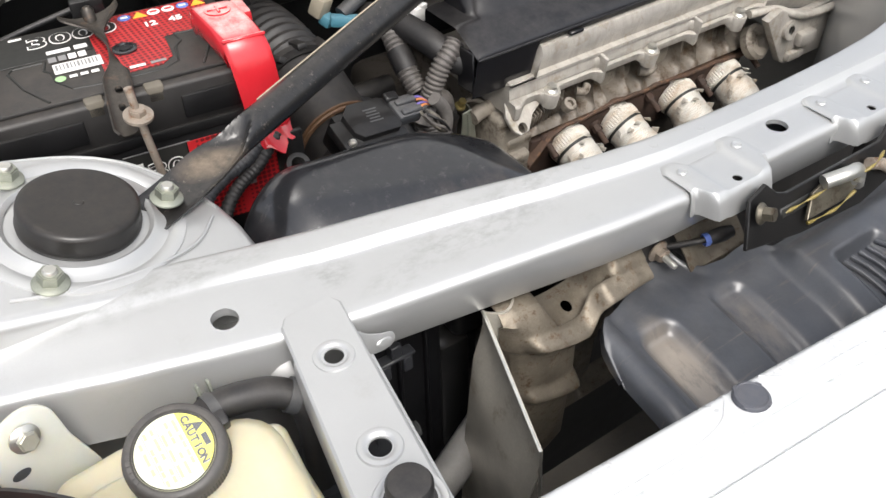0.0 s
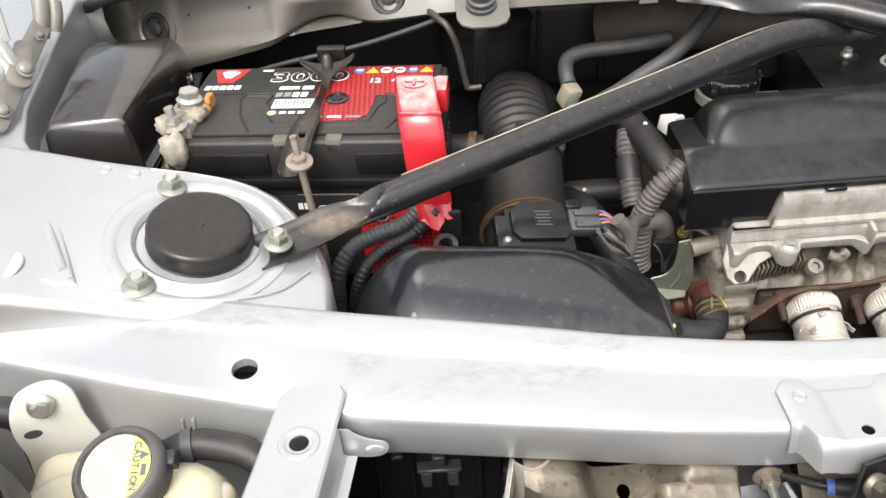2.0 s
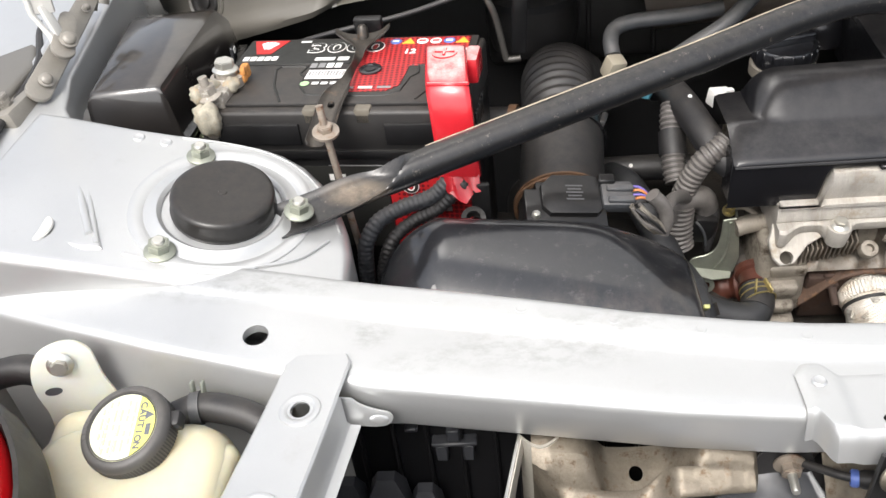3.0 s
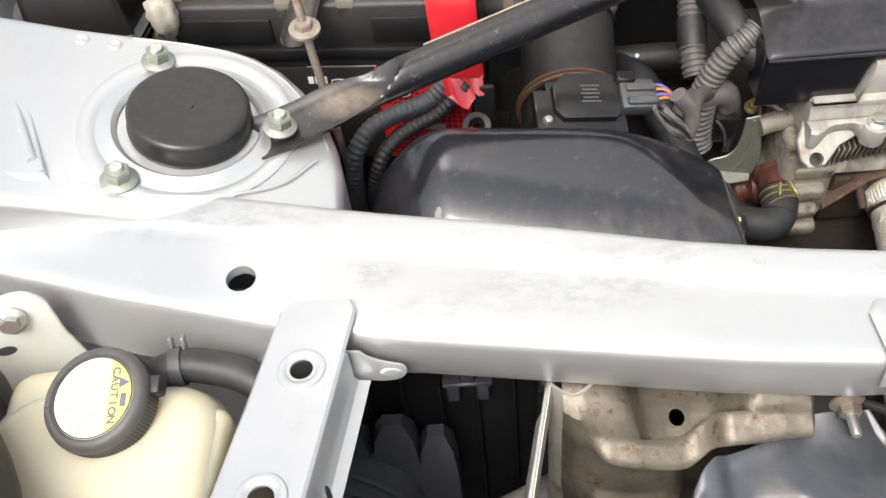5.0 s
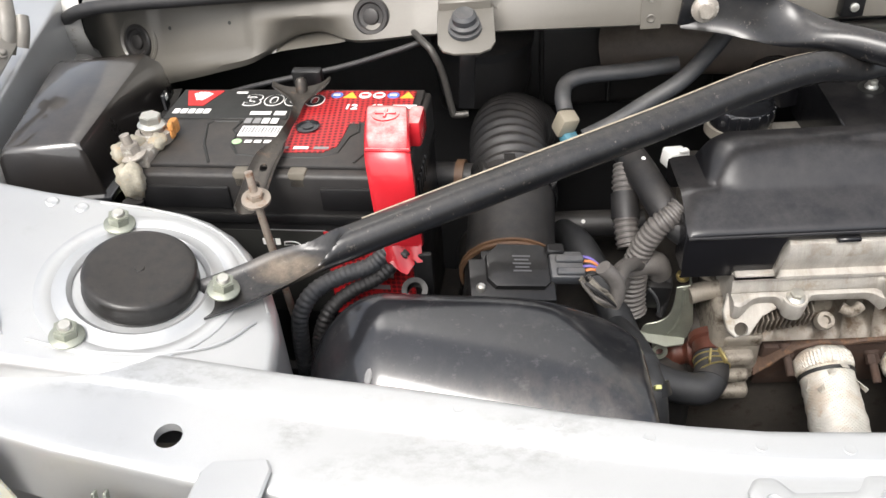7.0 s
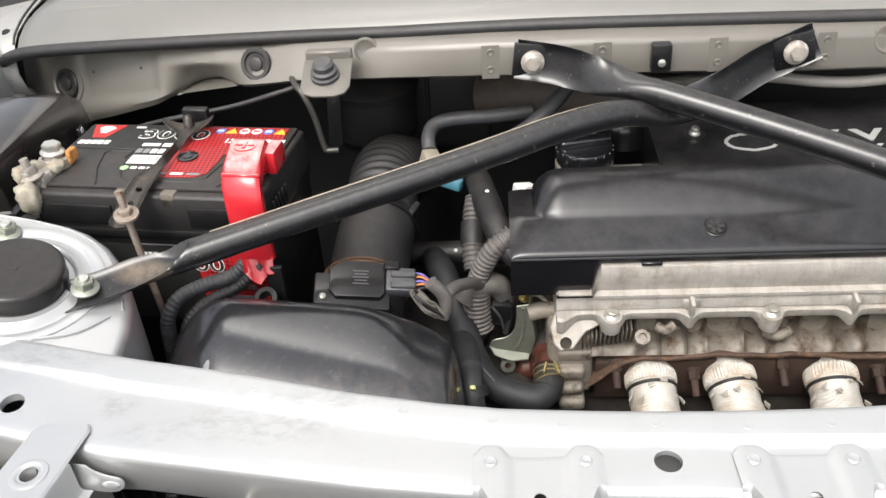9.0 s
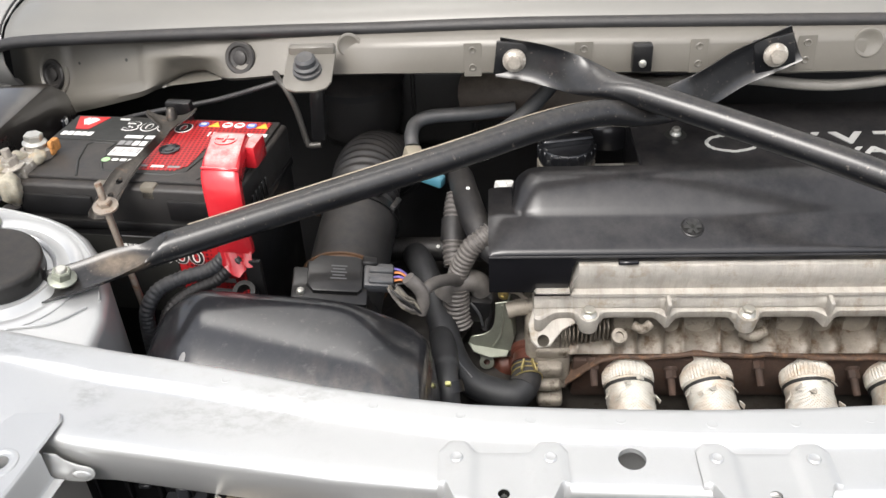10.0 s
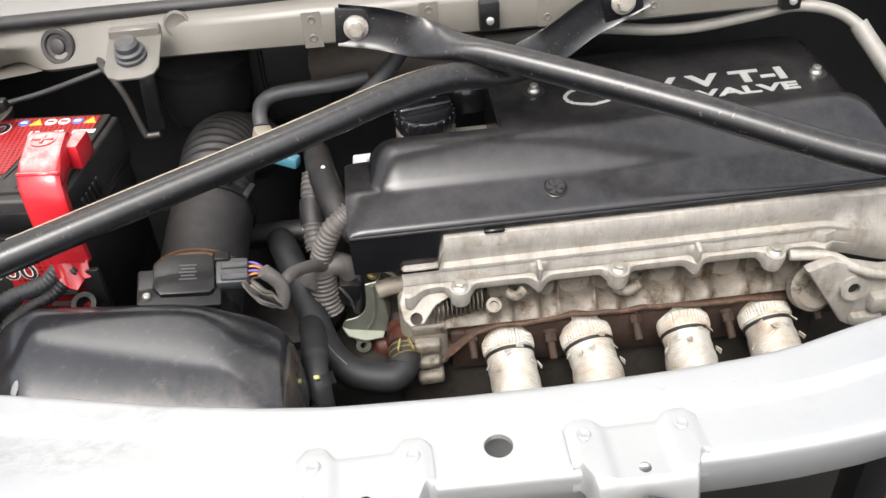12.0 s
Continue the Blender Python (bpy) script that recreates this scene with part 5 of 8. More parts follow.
bell = smoothed([(-0.219, 0.382, 0.687), (-0.220, 0.42, 0.695), (-0.220, 0.458, 0.696), (-0.214, 0.498, 0.684), (-0.198, 0.532, 0.660)], 20)
part("bellows", tube(bell, lambda u: 0.0355 + 0.0017 * math.cos(u * 2 * math.pi * 15), 32, 2), RUBBER, pipe)
part("collar", lathe([(0.0395, 0), (0.0425, 0.0003), (0.0428, 0.0022), (0.0405, 0.0028), (0.0405, 0.0042), (0.0428, 0.0048), (0.0425, 0.0068), (0.0395, 0.0072)], 40, aim((-0.2270, 0.290, 0.6630), (0.01, 0.95, 0.27))), BROWN_RUBBER, pipe, "browned ring")
part("hose_clamp", lathe([(0.0392, 0), (0.0410, 0), (0.0410, 0.009), (0.0392, 0.009)], 40, aim((-0.2205, 0.368, 0.6835), (0.06, 0.95, 0.26))), BLACK_PLASTIC, pipe)
for k in range(5):
    a = radians(20 + 34 * k)
    part("lug", box((-0.220 - 0.040 * math.cos(a), 0.372, 0.685 + 0.040 * math.sin(a)), (0.010, 0.022, 0.006), 0.0015, 2, (14, 90 - math.degrees(a) + 180, 0)), RUBBER, pipe)
part("side_nipple", tube([(-0.255, 0.40, 0.690), (-0.278, 0.405, 0.690), (-0.30, 0.41, 0.688)], 0.014, 16), RUBBER, pipe)
part("clamp_ring", lathe([(0.0145, 0), (0.0165, 0), (0.0165, 0.008), (0.0145, 0.008)], 24, aim((-0.262, 0.402, 0.690), (-1, 0.2, 0))), BROWN_RUBBER, pipe)
maf = thing("air_flow_sensor", (-0.23, 0.24, 0.66), "black air flow sensor with plugged connector", "sensor")
part("housing", tube([(-0.231, 0.205, 0.640), (-0.230, 0.235, 0.648), (-0.229, 0.266, 0.655)], 0.0375, 32), BLACK_PLASTIC, maf)
MT = pose(-0.2235, 0.2415, 0.7080, 22, 9, 6)
part("flange", moved(box((-0.004, -0.010, -0.004), (0.066, 0.036, 0.010), 0.002), MT), BLACK_PLASTIC, maf)
part("cap", moved(prism([(-0.024, -0.012), (-0.018, -0.019), (0.020, -0.019), (0.024, -0.015), (0.024, 0.015), (0.018, 0.018), (-0.014, 0.018), (-0.024, 0.008)], 0.0, 0.0068, 0.0012, 2), MT), BLACK_PLASTIC, maf)
part("base", moved(box((0, 0.0, -0.022), (0.052, 0.040, 0.034), 0.003), MT), BLACK_PLASTIC, maf)
part("screw", moved(hexagon(0.0026, 0.002, 0.0038), MT @ pose(-0.029, -0.018, 0.0012)), ZINC, maf)
for k in range(5):
    part("print_bar", moved(box((0.003, 0.007 - 0.0032 * k, 0.0070), (0.014 - 0.003 * (k % 2), 0.0014, 0.0002), 0), MT), FAINT_PRINT, maf)
plug = part("connector", moved(box((0.038, 0.000, 0.0020), (0.026, 0.024, 0.012), 0.002), MT), GREY_HOSE, maf, "dark grey connector")
for dy in (-0.007, 0.004):
    part("latch", moved(box((0.040, dy, 0.0090), (0.022, 0.006, 0.004), 0.001, 1), MT), GREY_HOSE, plug)
part("latch", moved(box((0.030, 0.013, 0.006), (0.014, 0.009, 0.010), 0.0015, 1), MT), BLACK_PLASTIC, plug)
for k, mt in enumerate((WIRE_PURPLE, WIRE_ORANGE, WIRE_PURPLE, WIRE_ORANGE, RUBBER)):
    part("wire", tube([MT @ Vector((0.049, 0.009 - 0.0045 * k, 0.004)), MT @ Vector((0.057, 0.006 - 0.0035 * k, 0.007 + 0.001 * (k % 2))), MT @ Vector((0.066, 0.000 - 0.0015 * k, 0.004))], 0.0011, 6), mt, plug)
SLEEVE = surface("grey_tape_sleeve", (0.095, 0.088, 0.083), 0.45, 0.0, 0.3, 500, 90, 0.3, dust=0.15)
solo("sensor_cable", tube([(-0.1585, 0.236, 0.7100), (-0.1560, 0.236, 0.7065), (-0.152, 0.236, 0.7020), (-0.1472, 0.236, 0.6930), (-0.1465, 0.2345, 0.6840), (-0.1500, 0.2325, 0.6740)], 0.0062, 14), SLEEVE, "grey split sleeve bending down from the sensor plug", "cable")
solo("sensor_cable", tube([(-0.148, 0.240, 0.689), (-0.144, 0.2445, 0.6915), (-0.137, 0.262, 0.6855), (-0.125, 0.285, 0.6720), (-0.116, 0.301, 0.658)], 0.0057, 14), SLEEVE, "grey taped cable joining the loom", "cable")
wires = thing("wire_bundle", (-0.160, 0.23, 0.66), "frayed bundle of thin wires beside the sensor", "wires")
BRAID = surface("dirty_braided_wire", (0.16, 0.145, 0.12), 0.6, 0.2, 0.35, 500, 90, 0.3)
for k in range(14):
    a = k * 0.78
    part("wire", tube([(-0.172 + 0.004 * math.cos(a), 0.230 + 0.004 * math.sin(a), 0.704), (-0.166 + 0.006 * math.cos(a + 0.4), 0.228 + 0.006 * math.sin(a), 0.696 + 0.002 * math.sin(3 * a)), (-0.159 + 0.006 * math.cos(a + 0.8), 0.227 + 0.006 * math.sin(a + 1), 0.688), (-0.152 + 0.004 * math.cos(a + 1.2), 0.227, 0.678)], 0.0014, 6), (BRAID, SLEEVE, RUBBER, BRAID)[k % 4], wires)
# ---- engine ----
engine = thing("engine", (0.14, 0.36, 0.22), "four-cylinder engine with dirty cast aluminium head and valve cover", "engine")
head = part("cylinder_head", box((0.150, 0.405, 0.588), (0.370, 0.230, 0.090), 0.006, 2), DARK_ALLOY, engine, "oil-stained cast aluminium head")
# scalloped pockets of the head between flange and ports: a wavy wall with rounded ribs
POCKETS = (-0.004, 0.030, 0.052, 0.0775, 0.096, 0.131, 0.1525, 0.182, 0.214, 0.241, 0.276, 0.300, 0.325)
# oil-stained alloy, also darkened to hold some of the pockets' shadow
WET_ALLOY = surface("oily_shaded_aluminium", (0.17, 0.148, 0.122), 0.52, 0.20, 0.3, 500, 45, 0.5, stain=0.55, stain_color=(0.075, 0.048, 0.027), stain_scale=60)
GRIME = surface("grimy_iron_casting", (0.050, 0.043, 0.036), 0.7, 0.1, 0.4, 500, 50, 0.6, stain=0.4, stain_color=(0.025, 0.018, 0.013), stain_scale=50)
GASKET = surface("orange_brown_rust", (0.080, 0.047, 0.031), 0.75, 0.1, 0.5, 500, 60, 0.6, stain=0.4, stain_color=(0.17, 0.09, 0.045), stain_scale=90)
part("block", box((0.15, 0.43, 0.40), (0.46, 0.26, 0.36), 0.02, 3), GRIME, engine)
rows = []
for i in range(247):
    x = -0.026 + 0.0015 * i
    before, after = max([p for p in POCKETS if p <= x] or [-0.05]), min([p for p in POCKETS if p > x] or [0.40])
    deep = 0.038 * math.sin(math.pi * (x - before) / (after - before)) ** 0.55
    wave = 0.0016 * math.sin(x * 210)
    rows.append([Vector((x, y + deep * d, z + wave * d)) for y, z, d in ((0.292, 0.643, 0), (0.276, 0.640, 0.15), (0.2735, 0.637, 0.55), (0.2735, 0.633, 0.90), (0.274, 0.626, 1.0), (0.273, 0.619, 1.0), (0.272, 0.612, 0.92), (0.271, 0.6075, 0.80), (0.2695, 0.6035, 0.50), (0.268, 0.6005, 0.18), (0.268, 0.594, 0), (0.290, 0.588, 0))])
part("pocket_wall", loft(rows), WET_ALLOY, engine, "pocketed cast face of the head", 70)
for x in (0.064, 0.1145, 0.167, 0.198, 0.228, 0.259):
    part("pocket_boss", lathe([(0, -0.004), (0.0058, -0.004), (0.0052, 0.001), (0.0035, 0.0022), (0, 0.0022)], 18, aim((x, 0.3035, 0.619), (0, -0.8, 0.55))), WET_ALLOY, engine)
# valve cover: a loft along the engine
rows = []
VS = 0.0085
VX = [-0.047, -0.045, -0.042] + [-0.039 + 0.0035 * i for i in range(106)] + [0.336, 0.345, 0.36, 0.38, 0.40, 0.425]
BOSSES, WEBS = (0.003, 0.1465, 0.290), (0.0745, 0.2180, 0.3360)
SECTION = ((0.254, 0.6350), (0.2515, 0.6400), (0.2510, 0.6480), (0.2530, 0.6500), (0.2590, 0.6505), (0.2620, 0.6525), (0.2630, 0.6620), (0.2640, 0.6640), (0.2600, 0.6660), (0.2600, 0.6690), (0.2660, 0.6710), (0.2680, 0.6900), (0.2710, 0.6990), (0.2760, 0.7020), (0.30, 0.7025), (0.40, 0.7025), (0.46, 0.70), (0.48, 0.64))
for x in sorted(v for v in VX):
    far = hump((x - 0.330) / 0.03)
    bulge = 0.030 * hump((x - 0.335) / 0.08)
    top = 0.6675 + 0.035 * hump((x + 0.014) / 0.006)
    lobe = max([math.exp(-((x - p) / 0.011) ** 4) for p in BOSSES] + [0.8 * math.exp(-((x - p) / 0.0065) ** 2) for p in WEBS] + [math.exp(-((x + 0.043) / 0.010) ** 2)])
    row = []
    for y, z in SECTION:
        yy = y + (VS if z < 0.651 else 0.5 * VS if z < 0.69 else -0.004) * (1 - far) + far * (0.262 - 0.35 * (z - 0.66) * (z < 0.66) - y if y < 0.272 else -0.002) - bulge * hump((0.70 - z) / 0.05)
        zz = z
        if z < 0.6505:
            yy += (0.0045 - 0.0095 * lobe) * (1 - far)
            zz += (0.0045 - 0.0085 * lobe) * (0.6505 - z) / 0.0155 * (1 - far)
        elif z < 0.663:
            yy -= 0.006 * max(math.exp(-((x - p) / 0.0035) ** 2) for p in WEBS) * (1 - far)
        row.append(Vector((x, yy, min(zz, top))))
    rows.append(row)
valve = part("valve_cover", loft(rows, False, True), BRIGHT_ALLOY, engine, "streaked cast aluminium valve cover")
for x in WEBS[:2]:
    part("web", box((x, 0.2625, 0.6575), (0.0045, 0.016, 0.018), 0.0020, 2, (12, 0, 0)), BRIGHT_ALLOY, valve)
for x in BOSSES:
    b = part("bolt_boss", lathe([(0.0, -0.016), (0.0090, -0.016), (0.0102, 0.0), (0.0094, 0.002), (0, 0.002)], 24, pose(x, 0.2600, 0.6480, 10, 0, 0)), BRIGHT_ALLOY, valve)
    part("bolt", moved(hexagon(0.0056, 0.0050, 0.0076), pose(x, 0.2598, 0.6498, 10, 0, 14)), ZINC, b, "small zinc bolt")
part("end_step", box((-0.0300, 0.2730, 0.6665), (0.0320, 0.0120, 0.0070), 0.0020, 2), BRIGHT_ALLOY, valve)
# lug plate at the gearbox end
lug = part("lug_plate", moved(prism([(-0.016, -0.010), (-0.010, -0.017), (0.002, -0.015), (0.014, 0.000), (0.034, 0.010), (0.038, 0.020), (0.010, 0.022), (-0.012, 0.024), (-0.018, 0.006)], -0.003, 0.003, 0.001, 1, True), pose(-0.034, 0.262, 0.629, 48, 0, 0)), BRIGHT_ALLOY, engine)
cut(lug, lathe([(0, -0.02), (0.0056, -0.02), (0.0056, 0.02), (0, 0.02)], 24, pose(-0.0385, 0.256, 0.621, 48, 0, 0)))
part("end_casting", box((-0.032, 0.305, 0.585), (0.044, 0.07, 0.085), 0.008, 3), DARK_ALLOY, engine)
for k in range(12):
    part("fin", box((-0.021 + 0.0040 * k, 0.2715, 0.6135 + 0.0008 * k), (0.0016, 0.012, 0.021), 0.0006, 1, (18, 0, 0)), WET_ALLOY, engine)
for c, size in (((-0.028, 0.2780, 0.594), (0.034, 0.020, 0.014)), ((-0.031, 0.2720, 0.5760), (0.026, 0.020, 0.015)), ((-0.031, 0.2720, 0.5550), (0.024, 0.020, 0.012)), ((-0.030, 0.2720, 0.5360), (0.026, 0.022, 0.014))):
    part("end_boss", box(c, size, 0.0042, 3, (10, 0, 0)), DARK_ALLOY, engine)
part("water_outlet", tube([(-0.045, 0.30, 0.628), (-0.060, 0.298, 0.628), (-0.072, 0.296, 0.626)], 0.0085, 18), DARK_ALLOY, engine)
part("small_boss", lathe([(0, -0.008), (0.007, -0.008), (0.0078, 0.0), (0.0070, 0.002), (0.0040, 0.002), (0.0040, -0.003), (0, -0.003)], 24, aim((0.033, 0.262, 0.6215), (0, -0.6, 0.8))), DARK_ALLOY, engine)
part("small_boss", tube([(0.046, 0.268, 0.630), (0.054, 0.264, 0.628), (0.062, 0.268, 0.631)], 0.0045, 14), DARK_ALLOY, engine)
part("small_boss", tube([(0.148, 0.274, 0.617), (0.158, 0.268, 0.616), (0.170, 0.274, 0.617)], 0.0055, 14), DARK_ALLOY, engine)
# timing cover end
timing = part("timing_cover", merge(moved(prism([(0.308, 0.646), (0.330, 0.655), (0.352, 0.648), (0.378, 0.640), (0.44, 0.640), (0.44, 0.574), (0.362, 0.574), (0.352, 0.580)], -0.006, 0.006, 0.003, 2, True), Matrix.Translation((0, 0.236, 0)) @ pose(0, 0, 0, 90, 0, 0)),
                                     tube([(0.300, 0.252, 0.650), (0.332, 0.243, 0.651), (0.350, 0.232, 0.645), (0.375, 0.226, 0.638), (0.43, 0.224, 0.636)], 0.0050, 12)), BRIGHT_ALLOY, engine, "cast aluminium timing cover")
part("ear", lathe([(0.0055, 0), (0.0120, 0), (0.0120, 0.006), (0.0055, 0.006)], 24, aim((0.352, 0.231, 0.624), (0, -1, 0.15))), BRIGHT_ALLOY, timing)
part("ear_hole", lathe([(0.0056, 0), (0.0056, 0.001), (0, 0.001)], 20, aim((0.352, 0.2298, 0.624), (0, -1, 0.15))), INK, timing)
part("boss", box((0.385, 0.226, 0.606), (0.030, 0.014, 0.018), 0.004, 2), BRIGHT_ALLOY, timing)
part("boss", box((0.372, 0.228, 0.586), (0.030, 0.012, 0.012), 0.004, 2), BRIGHT_ALLOY, timing)
part("round_boss", lathe([(0, 0), (0.021, 0), (0.022, 0.010), (0.018, 0.014), (0.008, 0.014), (0.006, 0.008), (0, 0.008)], 28, aim((0.330, 0.262, 0.600), (0.1, -0.8, 0.5))), DARK_ALLOY, engine)

# ---- exhaust manifold ----
exhaust = thing("exhaust_manifold", (0.17, 0.24, 0.40), "rusty exhaust manifold with four silver-wrapped pipes", "exhaust manifold")
rows = []
for i in range(142):
    x = -0.015 + 0.0025 * i
    w = 0.0012 * math.sin(x * 74) + 0.0005 * math.sin(x * 190)
    z = interp(x, [(-0.030, 0.545), (-0.012, 0.5600), (0.004, 0.573), (0.018, 0.5845), (0.036, 0.590), (0.10, 0.5925), (0.157, 0.593), (0.24, 0.5885), (0.31, 0.585), (0.34, 0.583)]) + w
    rows.append([Vector((x, 0.292, z + 0.0028)), Vector((x, 0.2670, z + 0.0024)), Vector((x, 0.2655, z + 0.0010)), Vector((x, 0.2655, z - 0.0012)), Vector((x, 0.2670, z - 0.0024)), Vector((x, 0.292, z - 0.0028))])
part("gasket", loft(rows), GASKET, exhaust, "brown rusted gasket edge")
part("flange", box((0.165, 0.2835, 0.553), (0.345, 0.010, 0.060), 0.003, 2, (12, 0, 0)), RUST, exhaust)
for k in range(4):
    x = (0.046, 0.1215, 0.2190, 0.299)[k]
    lean = 0.004 * math.sin(2.1 * k)
    start = Vector((x, 0.2800, 0.5640))
    pts = [start + Vector((0, 0.010, 0.001)), start, start + Vector((0.001 + 0.5 * lean, -0.024, -0.010)), start + Vector((0.003 + lean, -0.052, -0.028)), start + Vector((0.008, -0.096, -0.064)), start + Vector((0.012, -0.114, -0.12)), start + Vector((0.020 - 0.01 * k, -0.118, -0.22))]
    seed = k * 1.7
    runner = part("wrapped_pipe", tube(pts, lambda u: 0.0228 + 0.0005 * math.sin(55 * u + seed) + 0.0004 * math.sin(131 * u) + 0.0010 * (u > 0.17), 36, 12), WRAP, exhaust, "pipe wound with silver heat wrap")
    d = (pts[2] - pts[1]).normalized()
    rim = bmesh.new()
    bands = ((-0.0085, 0.0224), (-0.0075, 0.0239), (-0.003, 0.0244), (0.002, 0.0244), (0.0045, 0.0237), (0.0052, 0.0224))
    cm = aim(start + d * 0.012, d)
    knurl = [[rim.verts.new(cm @ Vector(((r + (0.0009 if j % 2 else 0)) * math.cos(2 * math.pi * j / 96), (r + (0.0009 if j % 2 else 0)) * math.sin(2 * math.pi * j / 96), h))) for j in range(96)] for h, r in bands]
    for lower, upper in zip(knurl, knurl[1:]):
        for j in range(96):
            rim.faces.new((lower[j], lower[(j + 1) % 96], upper[(j + 1) % 96], upper[j]))
    part("collar", rim, WRAP, runner, "knurled end of the heat wrap", 20)
    part("strap", lathe([(0.0222, 0), (0.0243, 0), (0.0243, 0.0034), (0.0222, 0.0030)], 36, aim(start + d * 0.0195, d)), INK, runner, "thin dark metal strap")
    for j in range(6):
        flap = bmesh.new()
        a0 = 0.1 + j * 0.5
        p0 = start + d * (0.034 + 0.007 * math.sin(j * 2 + k))
        q = [p0 + Vector((0.0244 * math.cos(a0 + w) * g, 0.004 * math.sin(j) - h, 0.0244 * math.sin(a0 + w) * g)) for w, h, g in ((0, 0, 1), (0.3, 0.002, 1.0), (0.25 + 0.1 * math.sin(j + k), 0.010, 1.14), (0.05, 0.008, 1.08))]
        flap.faces.new([flap.verts.new(v) for v in q])
        part("loose_wrap", thick(flap, 0.0008), WRAP, runner)
for k, x in enumerate((0.012, 0.088, 0.170, 0.262, 0.345)):
    m = aim((x, 0.2765, 0.580 - 0.012 * (k % 2)), (0, -0.75, -0.45))
    stud = part("stud", lathe([(0, 0), (0.0036, 0), (0.0036, 0.026), (0.003, 0.028), (0, 0.028)], 14, m), RUST, exhaust)
    part("nut", moved(hexagon(0.0058, 0.009, 0.0072), m), RUST, stud)
part("lower_pipe", tube([(0.0, 0.20, 0.42), (0.1, 0.19, 0.40), (0.2, 0.19, 0.40), (0.3, 0.2, 0.42)], 0.03, 20), RUST, exhaust)

# ---- engine cover ----
cover = thing("engine_cover", (0.156, 0.365, 0.668), "satin black plastic engine cover with raised lettering", "engine cover")


def cover_z(x, y):
    """The height of the cover: a sloping front band, a rounded hump and a flat panel behind."""
    a = max(0.0, min(1.0, (x + 0.066) / 0.027))
    b = max(0.0, min(1.0, (0.402 - x) / 0.045))
    ends = math.sqrt(1 - (1 - a) ** 2) * math.sqrt(1 - (1 - b) ** 2)
    z = 0.7145 + 0.50 * (min(y, 0.302) - 0.266)
    t = max(0.0, min(1.0, (y - 0.300 - 0.010 * (1 - ends)) / 0.042))
    z += 0.0250 * math.sin(t * math.pi / 2) * ends
    z -= 0.0120 * hump((y - 0.347) / 0.007) * (ends if x < 0.05 else 1.0)
    return z + 0.10 * max(0.0, y - 0.352)


CX = [-0.0885, -0.0875, -0.085, -0.076, -0.070, -0.0665] + [-0.0658 + 0.0012 * i for i in range(6)] + [-0.058 + 0.003 * i for i in range(38)] + [0.0552, 0.0562, 0.0580] + [0.062 + 0.010 * i for i in range(29)] + [0.346 + 0.005 * i for i in range(10)] + [0.395, 0.398, 0.403, 0.4045]
rows = []
for x in CX:
    back = 0.3525 if x < 0.056 else 0.474
    edge = 1 - hump((x + 0.0885) / 0.006)
    edge2 = hump((x - 0.398) / 0.006)
    low = 0.6635 + 0.0385 * hump((x + 0.016) / 0.004)
    row = [Vector((x, 0.2775 - 0.006 * (low > 0.69), low)), Vector((x, 0.2740 - 0.006 * (low > 0.69), low + 0.001)), Vector((x, 0.2655, max(low + 0.002, 0.7085))), Vector((x, 0.2656, 0.7120)), Vector((x, 0.2672, 0.7145 - 0.002 * edge))]
    for j in range(30):
        y = 0.2695 + (0.352 - 0.2695) * j / 29
        row.append(Vector((x, y, cover_z(x, y) - 0.0025 * (edge + edge2))))
    for j in range(8):
        y = 0.352 + (back - 0.352) * (j + 1) / 8
        row.append(Vector((x, y, cover_z(x, y) - 0.0025 * (edge + edge2))))
    row += [Vector((x, back + 0.0012, row[-1].z - 0.004)), Vector((x, back + 0.0015, 0.700))]
    rows.append(row)
shell = part("shell", loft(rows), COVER_BLACK, cover)
part("side_wall", box((-0.0868, 0.286, 0.692), (0.003, 0.026, 0.044), 0.001, 1), COVER_BLACK, cover)
part("step_wall", box((0.0570, 0.406, 0.722), (0.003, 0.108, 0.055), 0.001, 1), COVER_BLACK, cover)
part("front_lip", tube([(-0.088, 0.2652, 0.7100), (0.0, 0.2652, 0.7100), (0.2, 0.2652, 0.7100), (0.404, 0.2652, 0.7100)], 0.0014, 8), COVER_BLACK, cover)
part("fastener", lathe([(0.0105, 0), (0.0105, 0.0006), (0.0095, 0.0010), (0.0088, 0.0004), (0.004, 0.0002), (0, 0.0008)], 28, aim((0.0935, 0.2880, cover_z(0.09, 0.2880) - 0.0002), (0, -0.42, 1))), BLACK_PLASTIC, cover, "round push fastener")
for k in range(3):
    part("fastener_slot", moved(box((0, 0, 0.0008), (0.0155, 0.0036, 0.0009), 0.0002, 1), aim((0.0935, 0.2880, cover_z(0.09, 0.2880)), (0, -0.42, 1)) @ pose(0, 0, 0, 0, 0, 60 * k)), INK, cover)
part("clip_tab", box((0.036, 0.2660, 0.7035), (0.018, 0.006, 0.004), 0.001, 1), COVER_BLACK, cover)
for bx, by in ((0.0985, 0.418), (0.372, 0.402)):
    part("recess", lathe([(0.011, 0.0002), (0.0095, 0.0007), (0, 0.0007)], 24, pose(bx, by, cover_z(bx, by), 6, 0, 0)), INK, cover)
    part("bolt", moved(hexagon(0.0044, 0.005, 0.0058), pose(bx, by, cover_z(bx, by) + 0.0006, 6, 0, 20)), ZINC, cover, "zinc cover bolt")
LZ = pose(0.276, 0.405, cover_z(0.27, 0.405) + 0.0004, 6, 0, 0)
CAST_LETTER = surface("silver_print", (0.44, 0.44, 0.425), 0.4, 0.3, 0.08, 800, 60, 0.05, dust=0.15)
